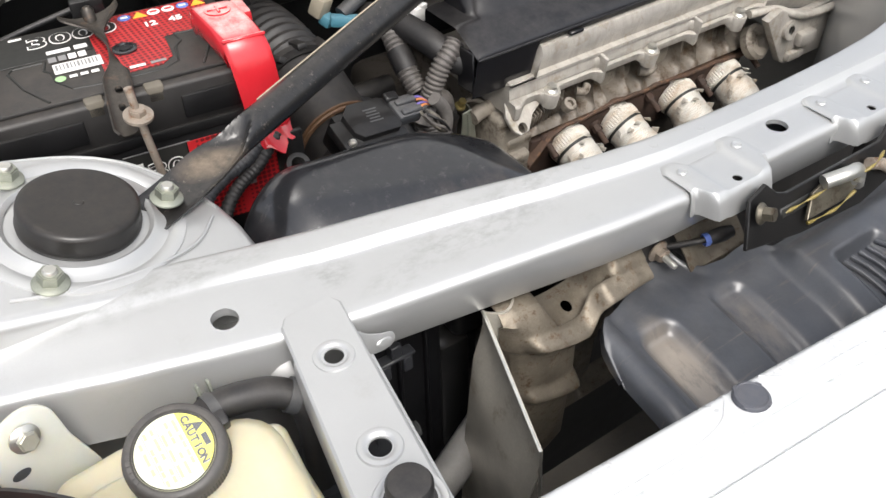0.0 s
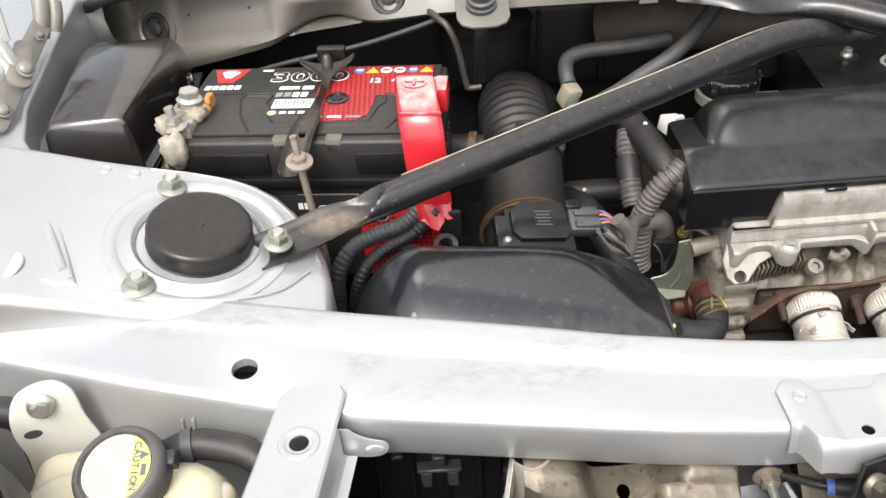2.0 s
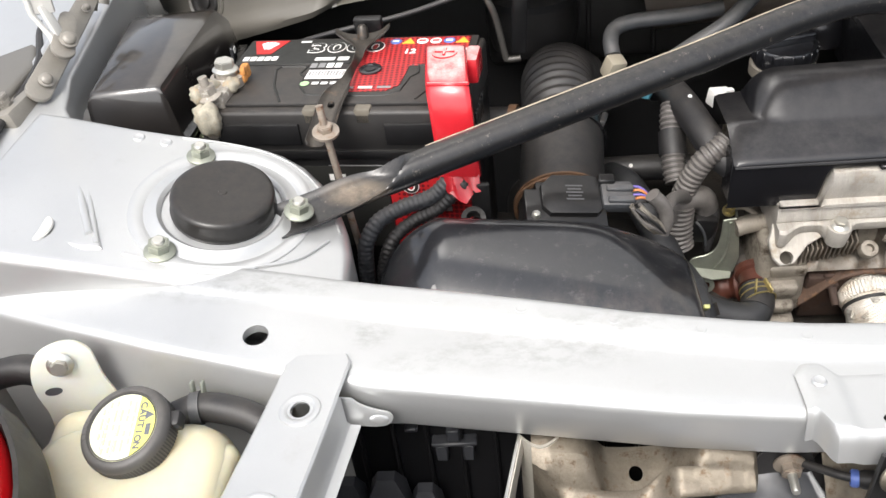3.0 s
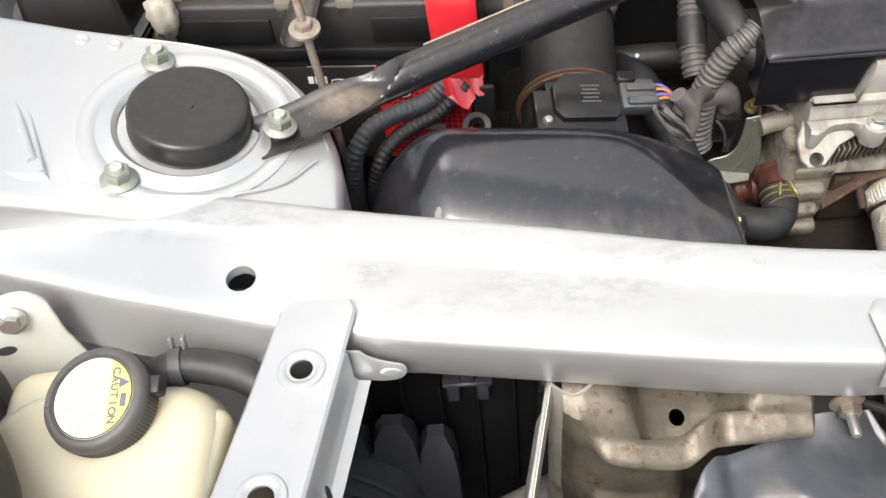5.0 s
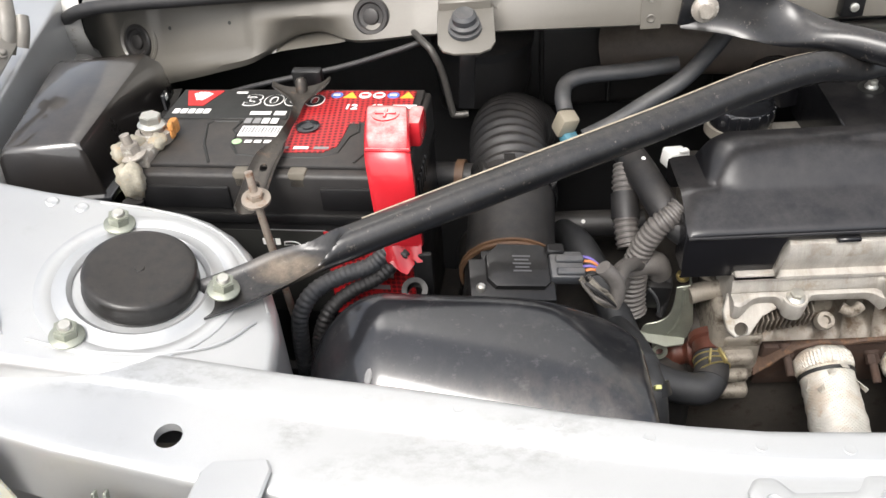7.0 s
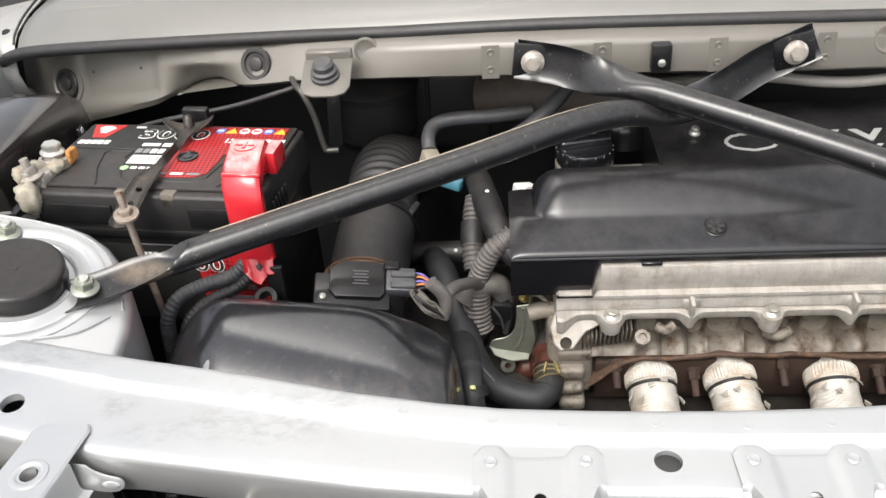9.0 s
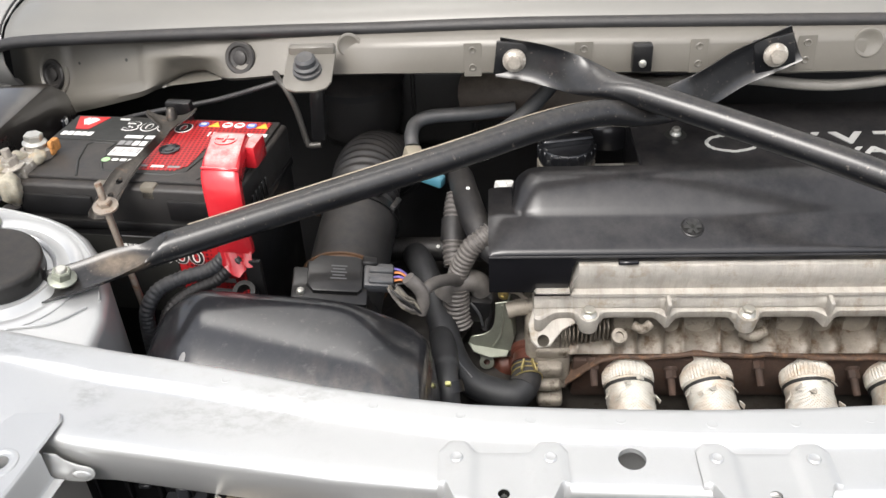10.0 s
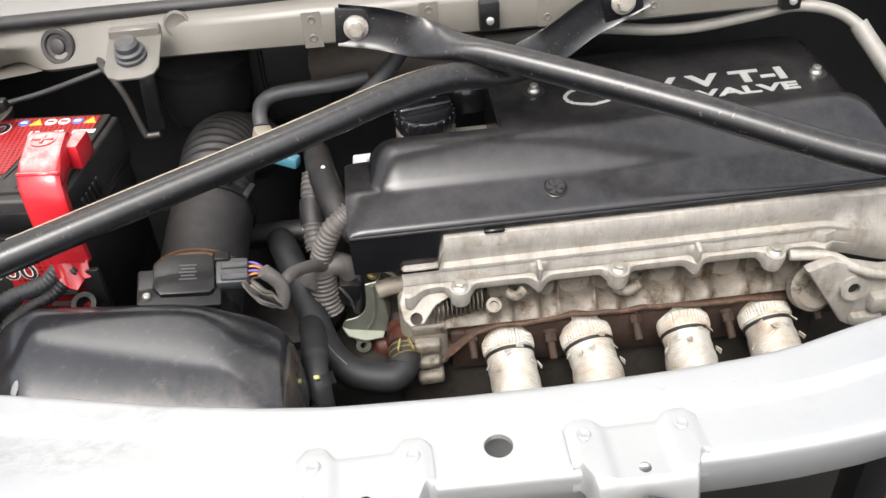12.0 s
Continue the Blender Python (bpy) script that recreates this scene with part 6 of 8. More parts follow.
lettering("V V T-I", 0.027, LZ, CAST_LETTER, cover, "letters", 0.0006, 0.0008, "silver letters", width=0.136)
lettering("16 VALVE", 0.0165, LZ @ pose(0.000, -0.0225, 0), CAST_LETTER, cover, "letters", 0.0006, 0.0005, "silver letters", width=0.136)
ov = bmesh.new()
for k in range(40):
    a0, a1 = 2 * math.pi * k / 40, 2 * math.pi * (k + 1) / 40
    w0 = [(0.026 * math.cos(a), 0.016 * math.sin(a)) for a in (a0, a1)] + [(0.0225 * math.cos(a), 0.0125 * math.sin(a)) for a in (a1, a0)]
    ov.faces.new([ov.verts.new(pose(0.150, 0.400, cover_z(0.150, 0.400) + 0.0006, 6, 0, 0) @ Vector((x, y, 0))) for x, y in w0])
part("badge_ring", thick(ov, 0.0005), CAST_LETTER, cover, "silver oval ring")

# oil filler cap
oil = thing("oil_cap", (-0.008, 0.430, 0.70), "black plastic oil filler cap with grip ribs", "oil cap")
part("cap", lathe([(0.0, 0), (0.0280, 0.0), (0.0292, 0.004), (0.0292, 0.0155), (0.0270, 0.0190), (0.0245, 0.0196), (0.0235, 0.0180), (0, 0.0180)], 48, pose(-0.008, 0.430, 0.7205, 4, 0, 0)), SMOOTH_BLACK, oil)
part("grip", box((-0.008, 0.430, 0.7410), (0.054, 0.013, 0.012), 0.003, 3, (4, 0, 12)), SMOOTH_BLACK, oil)
part("neck", lathe([(0.030, 0), (0.030, 0.010), (0.026, 0.014)], 32, pose(-0.008, 0.432, 0.708)), DARK_ALLOY, oil)
for k in range(20):
    a = 2 * math.pi * k / 20
    part("rib", box((-0.008 + 0.0292 * math.cos(a), 0.430 + 0.0292 * math.sin(a), 0.7310), (0.0022, 0.0030, 0.013), 0.0006, 1, (0, 0, math.degrees(a))), SMOOTH_BLACK, oil)
breather = solo("breather_dome", lathe([(0.028, 0), (0.027, 0.018), (0.022, 0.030), (0.012, 0.036), (0, 0.037)], 32, pose(0.040, 0.490, 0.712)), COVER_BLACK, "black rounded plastic dome beside the oil cap", "engine part")

# ---- hoses and loom ----
def hose(name, pts, r, mt, label, category="hose", seg=16, group=""):
    return solo(name, tube(pts, r, seg, 8), mt, label, category, group=group)


hose("breather_hose", [(-0.122, 0.450, 0.690), (-0.118, 0.415, 0.708), (-0.112, 0.370, 0.716), (-0.102, 0.330, 0.710), (-0.090, 0.308, 0.697), (-0.072, 0.298, 0.688), (-0.05, 0.298, 0.685)], 0.0135, RUBBER, "thick black breather hose beside the engine cover")
solo("paint_dot", lathe([(0.0020, 0), (0.0018, 0.0006), (0, 0.0008)], 12, aim((-0.1085, 0.357, 0.7288), (0.1, -0.5, 0.9))), WHITE_PRINT, "white paint dot on the breather hose", "paint mark")
hose("coolant_pipe", [(-0.225, 0.445, 0.598), (-0.18, 0.443, 0.600), (-0.13, 0.440, 0.602), (-0.085, 0.438, 0.602)], 0.0140, RUBBER, "black straight coolant pipe behind the loom", "pipe")
solo("paint_dot", lathe([(0.0022, 0), (0.0018, 0.0005), (0, 0.0007)], 12, aim((-0.147, 0.4305, 0.6120), (0, -0.7, 0.75))), WHITE_PRINT, "white paint dot on the coolant pipe", "paint mark")
DUSTY_HOSE = surface("dusty_black_rubber", (0.020, 0.021, 0.023), 0.52, 0.0, 0.3, 500, 30, 0.2, dust=0.12, dust_color=(0.17, 0.16, 0.15))
RAD = [(-0.170, 0.405, 0.618), (-0.158, 0.360, 0.633), (-0.142, 0.315, 0.619), (-0.133, 0.285, 0.606), (-0.122, 0.262, 0.588), (-0.106, 0.250, 0.573), (-0.082, 0.2450, 0.565), (-0.064, 0.2460, 0.5625), (-0.0545, 0.257, 0.565), (-0.0525, 0.276, 0.572)]
rad_hose = thing("radiator_hose", (-0.12, 0.30, 0.56), "thick black radiator hose with an elbow and cuff", "hose")
part("hose", tube(RAD, 0.0142, 22, 8), DUSTY_HOSE, rad_hose)
part("cuff", tube([(-0.0570, 0.2530, 0.5640), (-0.0535, 0.262, 0.5668), (-0.0525, 0.274, 0.5713)], 0.0149, 24), RUBBER, rad_hose, "thicker moulded end of the hose")
part("paint_line", tube([Vector(p) + Vector((0.002, -0.0075, 0.0119)) for p in ((-0.131, 0.280, 0.603), (-0.122, 0.262, 0.588), (-0.108, 0.251, 0.5745))], 0.0007, 6), GREY_PRINT, rad_hose, "faint moulding line")
hose("bypass_hose", [(-0.136, 0.275, 0.609), (-0.131, 0.245, 0.622), (-0.128, 0.215, 0.632), (-0.1255, 0.192, 0.636), (-0.124, 0.178, 0.630), (-0.122, 0.166, 0.60), (-0.121, 0.160, 0.56)], lambda u: 0.0120 if u < 0.45 else 0.0098, DUSTY_HOSE, "black rubber branch hose beside the filter housing", seg=20)
PALE_MARK = surface("faded_yellow_paint", (0.55, 0.54, 0.22), 0.6, 0.0, 0.2)
clampc = thing("hose_clamp", (-0.123, 0.184, 0.632), "spring hose clamp with a yellow paint mark", "hose clamp")
part("band", lathe([(0.0095, 0), (0.0118, 0), (0.0118, 0.010), (0.0095, 0.010)], 24, aim((-0.1235, 0.1855, 0.6345), (0.2, -0.6, -0.7))), BLACK_PLASTIC, clampc)
part("paint_mark", box((-0.1235, 0.1745, 0.6420), (0.0048, 0.0034, 0.015), 0.0006, 1, (38, 0, 0)), PALE_MARK, clampc, "yellow paint mark")
outlet = thing("coolant_outlet", (-0.05, 0.275, 0.55), "rust-brown coolant outlet with wire clamps", "coolant outlet")
part("housing", merge(tube([(-0.092, 0.312, 0.541), (-0.078, 0.309, 0.545), (-0.060, 0.304, 0.551), (-0.048, 0.299, 0.556)], lambda u: 0.0135 + 0.0016 * math.sin(19 * u) + 0.002 * (u > 0.7), 20), lathe([(0, 0), (0.0180, 0), (0.0180, 0.006), (0.0150, 0.008), (0.0158, 0.020), (0, 0.020)], 28, aim((-0.050, 0.294, 0.577), (-0.10, -0.95, -0.25)))), RED_RUST, outlet, "rust-brown cast housing")
for d in (0.0, 0.005, 0.011):
    part("wire_clamp", lathe([(0.0146, 0), (0.0156, 0.0008), (0.0146, 0.0016)], 28, aim((-0.0528, 0.272 - d, 0.5715 - 0.25 * d), (-0.05 + 18 * d, -0.95, -0.25))), BRASS, outlet)
part("clamp_ear", box((-0.046, 0.263, 0.584), (0.002, 0.014, 0.006), 0.0006, 1, (20, 0, 20)), BRASS, outlet)
part("clamp_ear", box((-0.057, 0.262, 0.5855), (0.002, 0.012, 0.006), 0.0006, 1, (20, 0, -15)), BRASS, outlet)
part("plug_body", lathe([(0, 0), (0.0120, 0), (0.0128, 0.010), (0.0105, 0.012), (0.0105, 0.022), (0.007, 0.024), (0, 0.024)], 24, aim((-0.103, 0.322, 0.524), (-0.05, -0.75, 0.5))), GREY_HOSE, outlet, "grey sensor plug")
for k in range(5):
    part("plug_rib", moved(box((0.0112 * math.cos(k * 1.25), 0.0112 * math.sin(k * 1.25), 0.016), (0.003, 0.003, 0.012), 0.0006, 1), aim((-0.103, 0.322, 0.524), (-0.05, -0.75, 0.5))), GREY_HOSE, outlet)
gb = thing("bracket", (-0.085, 0.298, 0.555), "greenish zinc-plated steel bracket beside the head", "bracket")
GBX = smoothed([(-0.0830, 0.634, 0), (-0.0835, 0.617, 0), (-0.0865, 0.603, 0), (-0.0940, 0.5955, 0), (-0.1065, 0.592, 0), (-0.1100, 0.585, 0)], 4)
plate = [(p.x, p.y) for p in GBX] + [(-0.100, 0.577), (-0.085, 0.569), (-0.0685, 0.5735), (-0.0645, 0.590), (-0.0670, 0.612), (-0.0715, 0.636)]
part("plate", merge(moved(prism(plate, -0.0010, 0.0010, 0.0005, 1, True), pose(0, 0.298, 0, 90, 0, 0) @ Matrix.Diagonal((1, 1, 1, 1))),
                    thick(loft([[Vector((x, 0.2985, z)), Vector((x + 0.002, 0.306, z + 0.001)), Vector((x + 0.003, 0.318, z + 0.002))] for x, z in ((-0.0645, 0.588), (-0.0670, 0.612), (-0.0705, 0.634))]), 0.0018)), GREEN_ZINC, gb)
part("foot", moved(prism([(-0.026, 0.006), (-0.020, -0.004), (-0.004, -0.009), (0.014, -0.006), (0.017, 0.004), (0.0, 0.008)], 0, 0.002, 0.0006, 1, True), pose(-0.086, 0.2965, 0.5745, 28, 10, 4)), GREEN_ZINC, gb)
part("eyelet", merge(lathe([(0.0034, 0), (0.0074, 0), (0.0074, 0.002), (0.0034, 0.002), (0.0034, 0)], 28, aim((-0.0925, 0.2945, 0.5610), (0.05, -0.9, 0.3))), box((-0.0925, 0.2955, 0.5695), (0.0135, 0.0020, 0.010), 0.0005, 1, (15, 0, 0))), GREEN_ZINC, gb)
part("rib", tube([(-0.0765, 0.2965, 0.632), (-0.0760, 0.2962, 0.612), (-0.0790, 0.2962, 0.592), (-0.086, 0.2962, 0.580)], 0.0016, 8), GREEN_ZINC, gb)
part("stud", moved(hexagon(0.0045, 0.009, 0.006), aim((-0.0745, 0.314, 0.632), (0, -0.5, 0.85))), BRASS, gb, "yellow passivated bolt")
solo("gasket_tongue", tube([(-0.071, 0.315, 0.634), (-0.062, 0.311, 0.637), (-0.053, 0.302, 0.634), (-0.047, 0.292, 0.626)], 0.0024, 10), DARK_ALLOY, "thin curved steel tongue beside the valve cover", "bracket")
solo("loom_conduit", corrugated([(-0.086, 0.306, 0.712), (-0.095, 0.302, 0.706), (-0.104, 0.301, 0.698), (-0.112, 0.301, 0.684), (-0.118, 0.302, 0.668), (-0.1205, 0.304, 0.655)], 0.0104, 0.0046, 0.15), SLEEVE, "grey corrugated wiring conduit", "cable", group="wiring loom")
solo("loom_conduit", corrugated([(-0.1205, 0.304, 0.652), (-0.1215, 0.3045, 0.636), (-0.1205, 0.305, 0.618), (-0.1185, 0.306, 0.604)], 0.0138, 0.0050, 0.13, 16), SLEEVE, "wide grey corrugated conduit end", "cable", group="wiring loom")
solo("loom_conduit", corrugated([(-0.120, 0.372, 0.712), (-0.1225, 0.360, 0.703), (-0.1235, 0.345, 0.690), (-0.124, 0.332, 0.678), (-0.1225, 0.318, 0.664)], 0.0112, 0.0046, 0.13), SLEEVE, "grey corrugated conduit branch with a taped band", "cable", group="wiring loom")
hose("loom_tape", [(-0.1232, 0.352, 0.6965), (-0.1238, 0.343, 0.689), (-0.124, 0.336, 0.6815)], 0.0122, RUBBER, "black tape wound round the conduit", "cable")
hose("loom_sleeve", [(-0.133, 0.300, 0.640), (-0.126, 0.303, 0.650), (-0.112, 0.305, 0.656), (-0.101, 0.308, 0.652), (-0.096, 0.312, 0.640)], 0.0112, SLEEVE, "taped grey junction of the wiring loom", "cable")
lc = thing("connector", (-0.098, 0.305, 0.60), "black plastic loom connector with a curved latch", "connector")
part("body", box((-0.0985, 0.309, 0.622), (0.022, 0.020, 0.030), 0.003, 2, (10, 8, 0)), BLACK_PLASTIC, lc)
part("latch", tube([(-0.107, 0.298, 0.634), (-0.1025, 0.2965, 0.628), (-0.098, 0.297, 0.618), (-0.096, 0.298, 0.606)], 0.0014, 8), GREY_HOSE, lc)
hose("thin_wire_loom", [(-0.090, 0.31, 0.645), (-0.088, 0.306, 0.632), (-0.090, 0.304, 0.615), (-0.094, 0.302, 0.598)], 0.0036, RUBBER, "thin black wire sleeve looping beside the head", "cable", 10)
white = thing("plug", (-0.072, 0.398, 0.69), "small white plastic electrical plug", "connector")
part("body", box((-0.072, 0.396, 0.704), (0.020, 0.016, 0.016), 0.002, 2, (0, 10, 20)), WHITE_PRINT, white)
part("latch", box((-0.066, 0.392, 0.713), (0.010, 0.006, 0.004), 0.001, 1, (0, 10, 20)), WHITE_PRINT, white)
solo("coil_cover", box((-0.045, 0.392, 0.692), (0.030, 0.04, 0.02), 0.004), DUSTY_BLACK, "small black plastic housing beside the oil cap", "engine part")
valve2 = thing("vacuum_valve", (-0.165, 0.425, 0.71), "beige and teal plastic vacuum valve with hoses", "valve")
part("body", box((-0.168, 0.424, 0.729), (0.018, 0.016, 0.022), 0.003, 2, (20, 10, 25)), surface("beige_plastic", (0.27, 0.24, 0.185), 0.5, 0.0, 0.1), valve2)
part("cap", box((-0.1645, 0.4185, 0.7150), (0.015, 0.014, 0.012), 0.003, 2, (20, 10, 25)), TEAL, valve2, "teal plastic end")
part("band", box((-0.150, 0.405, 0.715), (0.034, 0.012, 0.012), 0.003, 2, (0, 8, -24)), TEAL, valve2, "teal plastic band")
hose("vacuum_hose", [(-0.168, 0.430, 0.738), (-0.169, 0.442, 0.747), (-0.164, 0.456, 0.753), (-0.146, 0.462, 0.757), (-0.10, 0.465, 0.758), (-0.06, 0.470, 0.760)], 0.0076, GREY_HOSE, "grey vacuum hose looping behind the brace")
hose("vacuum_hose", [(-0.152, 0.412, 0.720), (-0.125, 0.418, 0.730), (-0.095, 0.430, 0.742), (-0.062, 0.440, 0.758), (-0.035, 0.455, 0.778), (-0.012, 0.47, 0.80)], 0.0078, GREY_HOSE, "grey vacuum hose rising towards the cowl")
hose("heater_pipe", [(-0.11, 0.56, 0.735), (-0.06, 0.54, 0.748), (0.02, 0.53, 0.748), (0.09, 0.535, 0.735)], 0.030, surface("brown_rubber", (0.07, 0.055, 0.045), 0.6, 0.0, 0.2, 400, 40, 0.2, dust=0.3), "brownish thick intake hose below the cowl")
PALE_PIPE = surface("pale_grey_pipe", (0.21, 0.20, 0.18), 0.45, 0.1, 0.15, 500, 40, 0.1, dust=0.15)
hose("vacuum_hose", [(0.06, 0.46, 0.79), (0.10, 0.44, 0.800), (0.16, 0.428, 0.806), (0.216, 0.425, 0.800), (0.258, 0.425, 0.799), (0.309, 0.424, 0.805), (0.349, 0.415, 0.814), (0.385, 0.40, 0.808), (0.41, 0.375, 0.785), (0.43, 0.345, 0.75)], 0.0055, PALE_PIPE, "slim grey pipe running below the cowl to the far side")
hose("vacuum_hose", [(0.398, 0.392, 0.800), (0.410, 0.372, 0.780), (0.432, 0.340, 0.745)], 0.0082, PALE_PIPE, "grey rubber sleeve on the slim pipe")
canister = thing("canister", (-0.24, 0.56, 0.70), "black round canister below the cowl", "canister")
part("body", lathe([(0, 0), (0.045, 0), (0.05, 0.02), (0.05, 0.052), (0, 0.052)], 32, pose(-0.24, 0.56, 0.70)), DUSTY_BLACK, canister)
part("lid", lathe([(0.052, 0.052), (0.053, 0.060), (0.030, 0.075), (0, 0.078)], 32, pose(-0.24, 0.56, 0.70)), RUBBER, canister)
part("spout", tube([(-0.24, 0.555, 0.775), (-0.235, 0.54, 0.785), (-0.22, 0.525, 0.785)], 0.006, 12), RUBBER, canister)
hbox = thing("heater_duct", (-0.14, 0.60, 0.66), "black plastic duct on the bulkhead", "duct")
part("body", box((-0.14, 0.60, 0.715), (0.30, 0.05, 0.105), 0.012, 3), DUSTY_BLACK, hbox)
part("lid", box((-0.14, 0.599, 0.7725), (0.304, 0.054, 0.010), 0.003, 2), DUSTY_BLACK, hbox)
for k in range(4):
    part("rib", box((-0.25 + 0.072 * k, 0.5735, 0.715), (0.005, 0.005, 0.09), 0.0015, 1), DUSTY_BLACK, hbox)
# dark clutter deep between pipe and engine
gearbox = thing("gearbox", (-0.17, 0.40, 0.33), "dark dirty gearbox casing deep in the bay", "gearbox")
part("casing", box((-0.17, 0.40, 0.44), (0.22, 0.28, 0.22), 0.03, 3), DUSTY_BLACK, gearbox)
part("round_cover", lathe([(0, 0), (0.05, 0), (0.05, 0.03), (0.03, 0.04), (0, 0.04)], 28, pose(-0.16, 0.36, 0.53)), DUSTY_BLACK, gearbox)

# bump stop and clip on the cowl
stop = thing("bonnet_stop", (-0.256, 0.390, 0.825), "black rubber bonnet stop on a grey steel tab", "bump stop")
part("tab", moved(prism([(-0.023, 0.026), (-0.023, -0.014), (-0.019, -0.022), (-0.010, -0.026), (0.010, -0.026), (0.019, -0.022), (0.023, -0.014), (0.023, 0.026)], -0.0012, 0.0014, 0.0008, 2, True), pose(-0.254, 0.380, 0.8425, 20, 0, 0)), SHADED_GREY, stop)
part("tab_wall", box((-0.254, 0.4065, 0.854), (0.044, 0.010, 0.011), 0.0015, 1), SHADED_GREY, stop)
part("buffer", lathe([(0.0135, 0), (0.0135, 0.0035), (0.0110, 0.0045), (0.0122, 0.0065), (0.0122, 0.0085), (0.0098, 0.010), (0.0098, 0.015), (0.0075, 0.0175), (0.004, 0.0165), (0, 0.0165)], 32, pose(-0.255, 0.380, 0.8435, 18, 0, 0)), GREY_HOSE, stop)
hose("cowl_cable", [(-0.56, 0.470, 0.735), (-0.50, 0.446, 0.762), (-0.439, 0.428, 0.783), (-0.366, 0.424, 0.797), (-0.315, 0.420, 0.8115), (-0.29, 0.425, 0.817)], 0.0027, RUBBER, "black sheathed cable running below the cowl", "cable", 12)
solo("stay_rod", tube([(-0.303, 0.440, 0.822), (-0.292, 0.412, 0.822), (-0.284, 0.402, 0.817), (-0.276, 0.400, 0.796), (-0.270, 0.399, 0.762), (-0.267, 0.399, 0.7575), (-0.256, 0.399, 0.7580)], 0.0031, 10), surface("dull_grey_rod", (0.07, 0.066, 0.060), 0.4, 0.4, 0.2), "bent grey steel stay rod below the cowl", "rod")
solo("bracket", box((-0.2555, 0.402, 0.793), (0.014, 0.008, 0.060), 0.002, 2, (-3, 4, 0)), BLACK_PLASTIC, "black steel bracket under the bonnet stop", "bracket")
for cx, cz in ((0.0545, 0.8435), (0.334, 0.830)):
    cl = thing("clip", (cx, face_y(cx) - 0.008, cz - 0.012), "black plastic clip with a bright pin on the cowl", "clip", group="cowl clips")
    part("body", box((cx, face_y(cx) - 0.006, cz), (0.018, 0.012, 0.026), 0.002), BLACK_PLASTIC, cl)
    part("pin", lathe([(0.0035, 0), (0.0035, 0.002), (0, 0.003)], 14, aim((cx, face_y(cx) - 0.012, cz - 0.004), (0, -1, 0.1))), ZINC, cl)

# ---- front bracket ----
br = thing("support_bracket", (-0.40, -0.06, 0.70), "silver pressed steel channel bracket with two holes", "bracket")
top_rows, left_rows, right_rows = [], [], []
for i in range(41):
    u = i / 40
    y = 0.034 - 0.260 * u
    c = -0.3875 - 0.045 * u
    h = (0.0200 + 0.0035 * u) * (0.80 + 0.20 * hump(u / 0.02))
    z = 0.7478 - 0.0012 * hump(u * 4)
    top_rows.append([Vector((c + h * s, y, z - (0.0012 if abs(s) == 1 else 0))) for s in (-1, -0.93, -0.5, 0, 0.5, 0.93, 1)])
    if u > 0.11:
        d = 0.026 * hump((u - 0.105) / 0.02)
        left_rows.append([Vector((c - h + 0.0006, y, z - 0.0008)), Vector((c - h - 0.0008, y, z - 0.003)), Vector((c - h - 0.001, y, z - max(0.004, d)))])
        right_rows.append([Vector((c + h - 0.0006, y, z - 0.0008)), Vector((c + h + 0.0008, y, z - 0.003)), Vector((c + h + 0.001, y, z - max(0.0035, d * 0.9))), Vector((c + h + 0.003, y, z - max(0.0038, d))), Vector((c + h + 0.009, y, z - max(0.004, d + 0.001)))])
plate = part("channel", thick(loft(top_rows), 0.0014), SILVER, br)
part("flange", thick(loft(left_rows), 0.0012), SILVER, br)
part("flange", thick(loft(right_rows), 0.0012), SILVER, br)
cut(plate, *[lathe([(0, -0.02), (r, -0.02), (r, 0.02), (0, 0.02)], 28, pose(x, y, 0.746)) for x, y, r in ((-0.3935, -0.0085, 0.0058), (-0.4045, -0.0760, 0.0062))])
for x, y in ((-0.3935, -0.0085), (-0.4045, -0.0760)):
    part("pressed_ring", lathe([(0.0125, 0.0), (0.0118, 0.0013), (0.0100, 0.0018), (0.0085, 0.0013), (0.0070, 0.0002)], 36, pose(x, y, 0.7465)), SILVER, br)
EAR = smoothed([(-0.016, 0.012, 0), (-0.014, -0.004, 0), (-0.004, -0.0075, 0), (0.006, -0.0085, 0), (0.0135, -0.0070, 0), (0.0165, -0.0025, 0), (0.0140, 0.0020, 0), (0.006, 0.0040, 0), (-0.003, 0.0075, 0), (-0.008, 0.0115, 0)], 4)
part("ear", moved(prism([(p.x, p.y) for p in EAR], 0, 0.0016, 0.0006, 2, True), pose(-0.3610, 0.0070, 0.7240, 76, 8, 4)), SILVER, br)
part("ear_dimple", lathe([(0.0042, 0), (0.0034, 0.0010), (0.002, 0.0013), (0, 0.0013)], 18, pose(-0.3610, 0.0070, 0.7240, 76, 8, 4) @ pose(0.008, -0.003, 0.0014) @ Matrix.Diagonal((1.5, 0.8, 1, 1))), SILVER, br)
part("side_slot", moved(lathe([(0.0042, 0), (0.0040, 0.0005), (0, 0.0005)], 18), pose(-0.3775, -0.0690, 0.7335, 0, 84, 8) @ Matrix.Diagonal((1.5, 0.8, 1, 1))), INK, br, "dark punched slot")
part("ear", thick(loft([[Vector((-0.409, 0.022, 0.728)), Vector((-0.409, 0.014, 0.716))], [Vector((-0.418, 0.0215, 0.724)), Vector((-0.419, 0.013, 0.714))], [Vector((-0.426, 0.0225, 0.718)), Vector((-0.4275, 0.017, 0.710))], [Vector((-0.431, 0.0240, 0.711)), Vector((-0.4315, 0.021, 0.706))]]), 0.0016), SILVER, br)
bump = thing("bump_stop", (-0.4095, -0.112, 0.7465), "black rubber bump stop on the bracket", "bump stop")
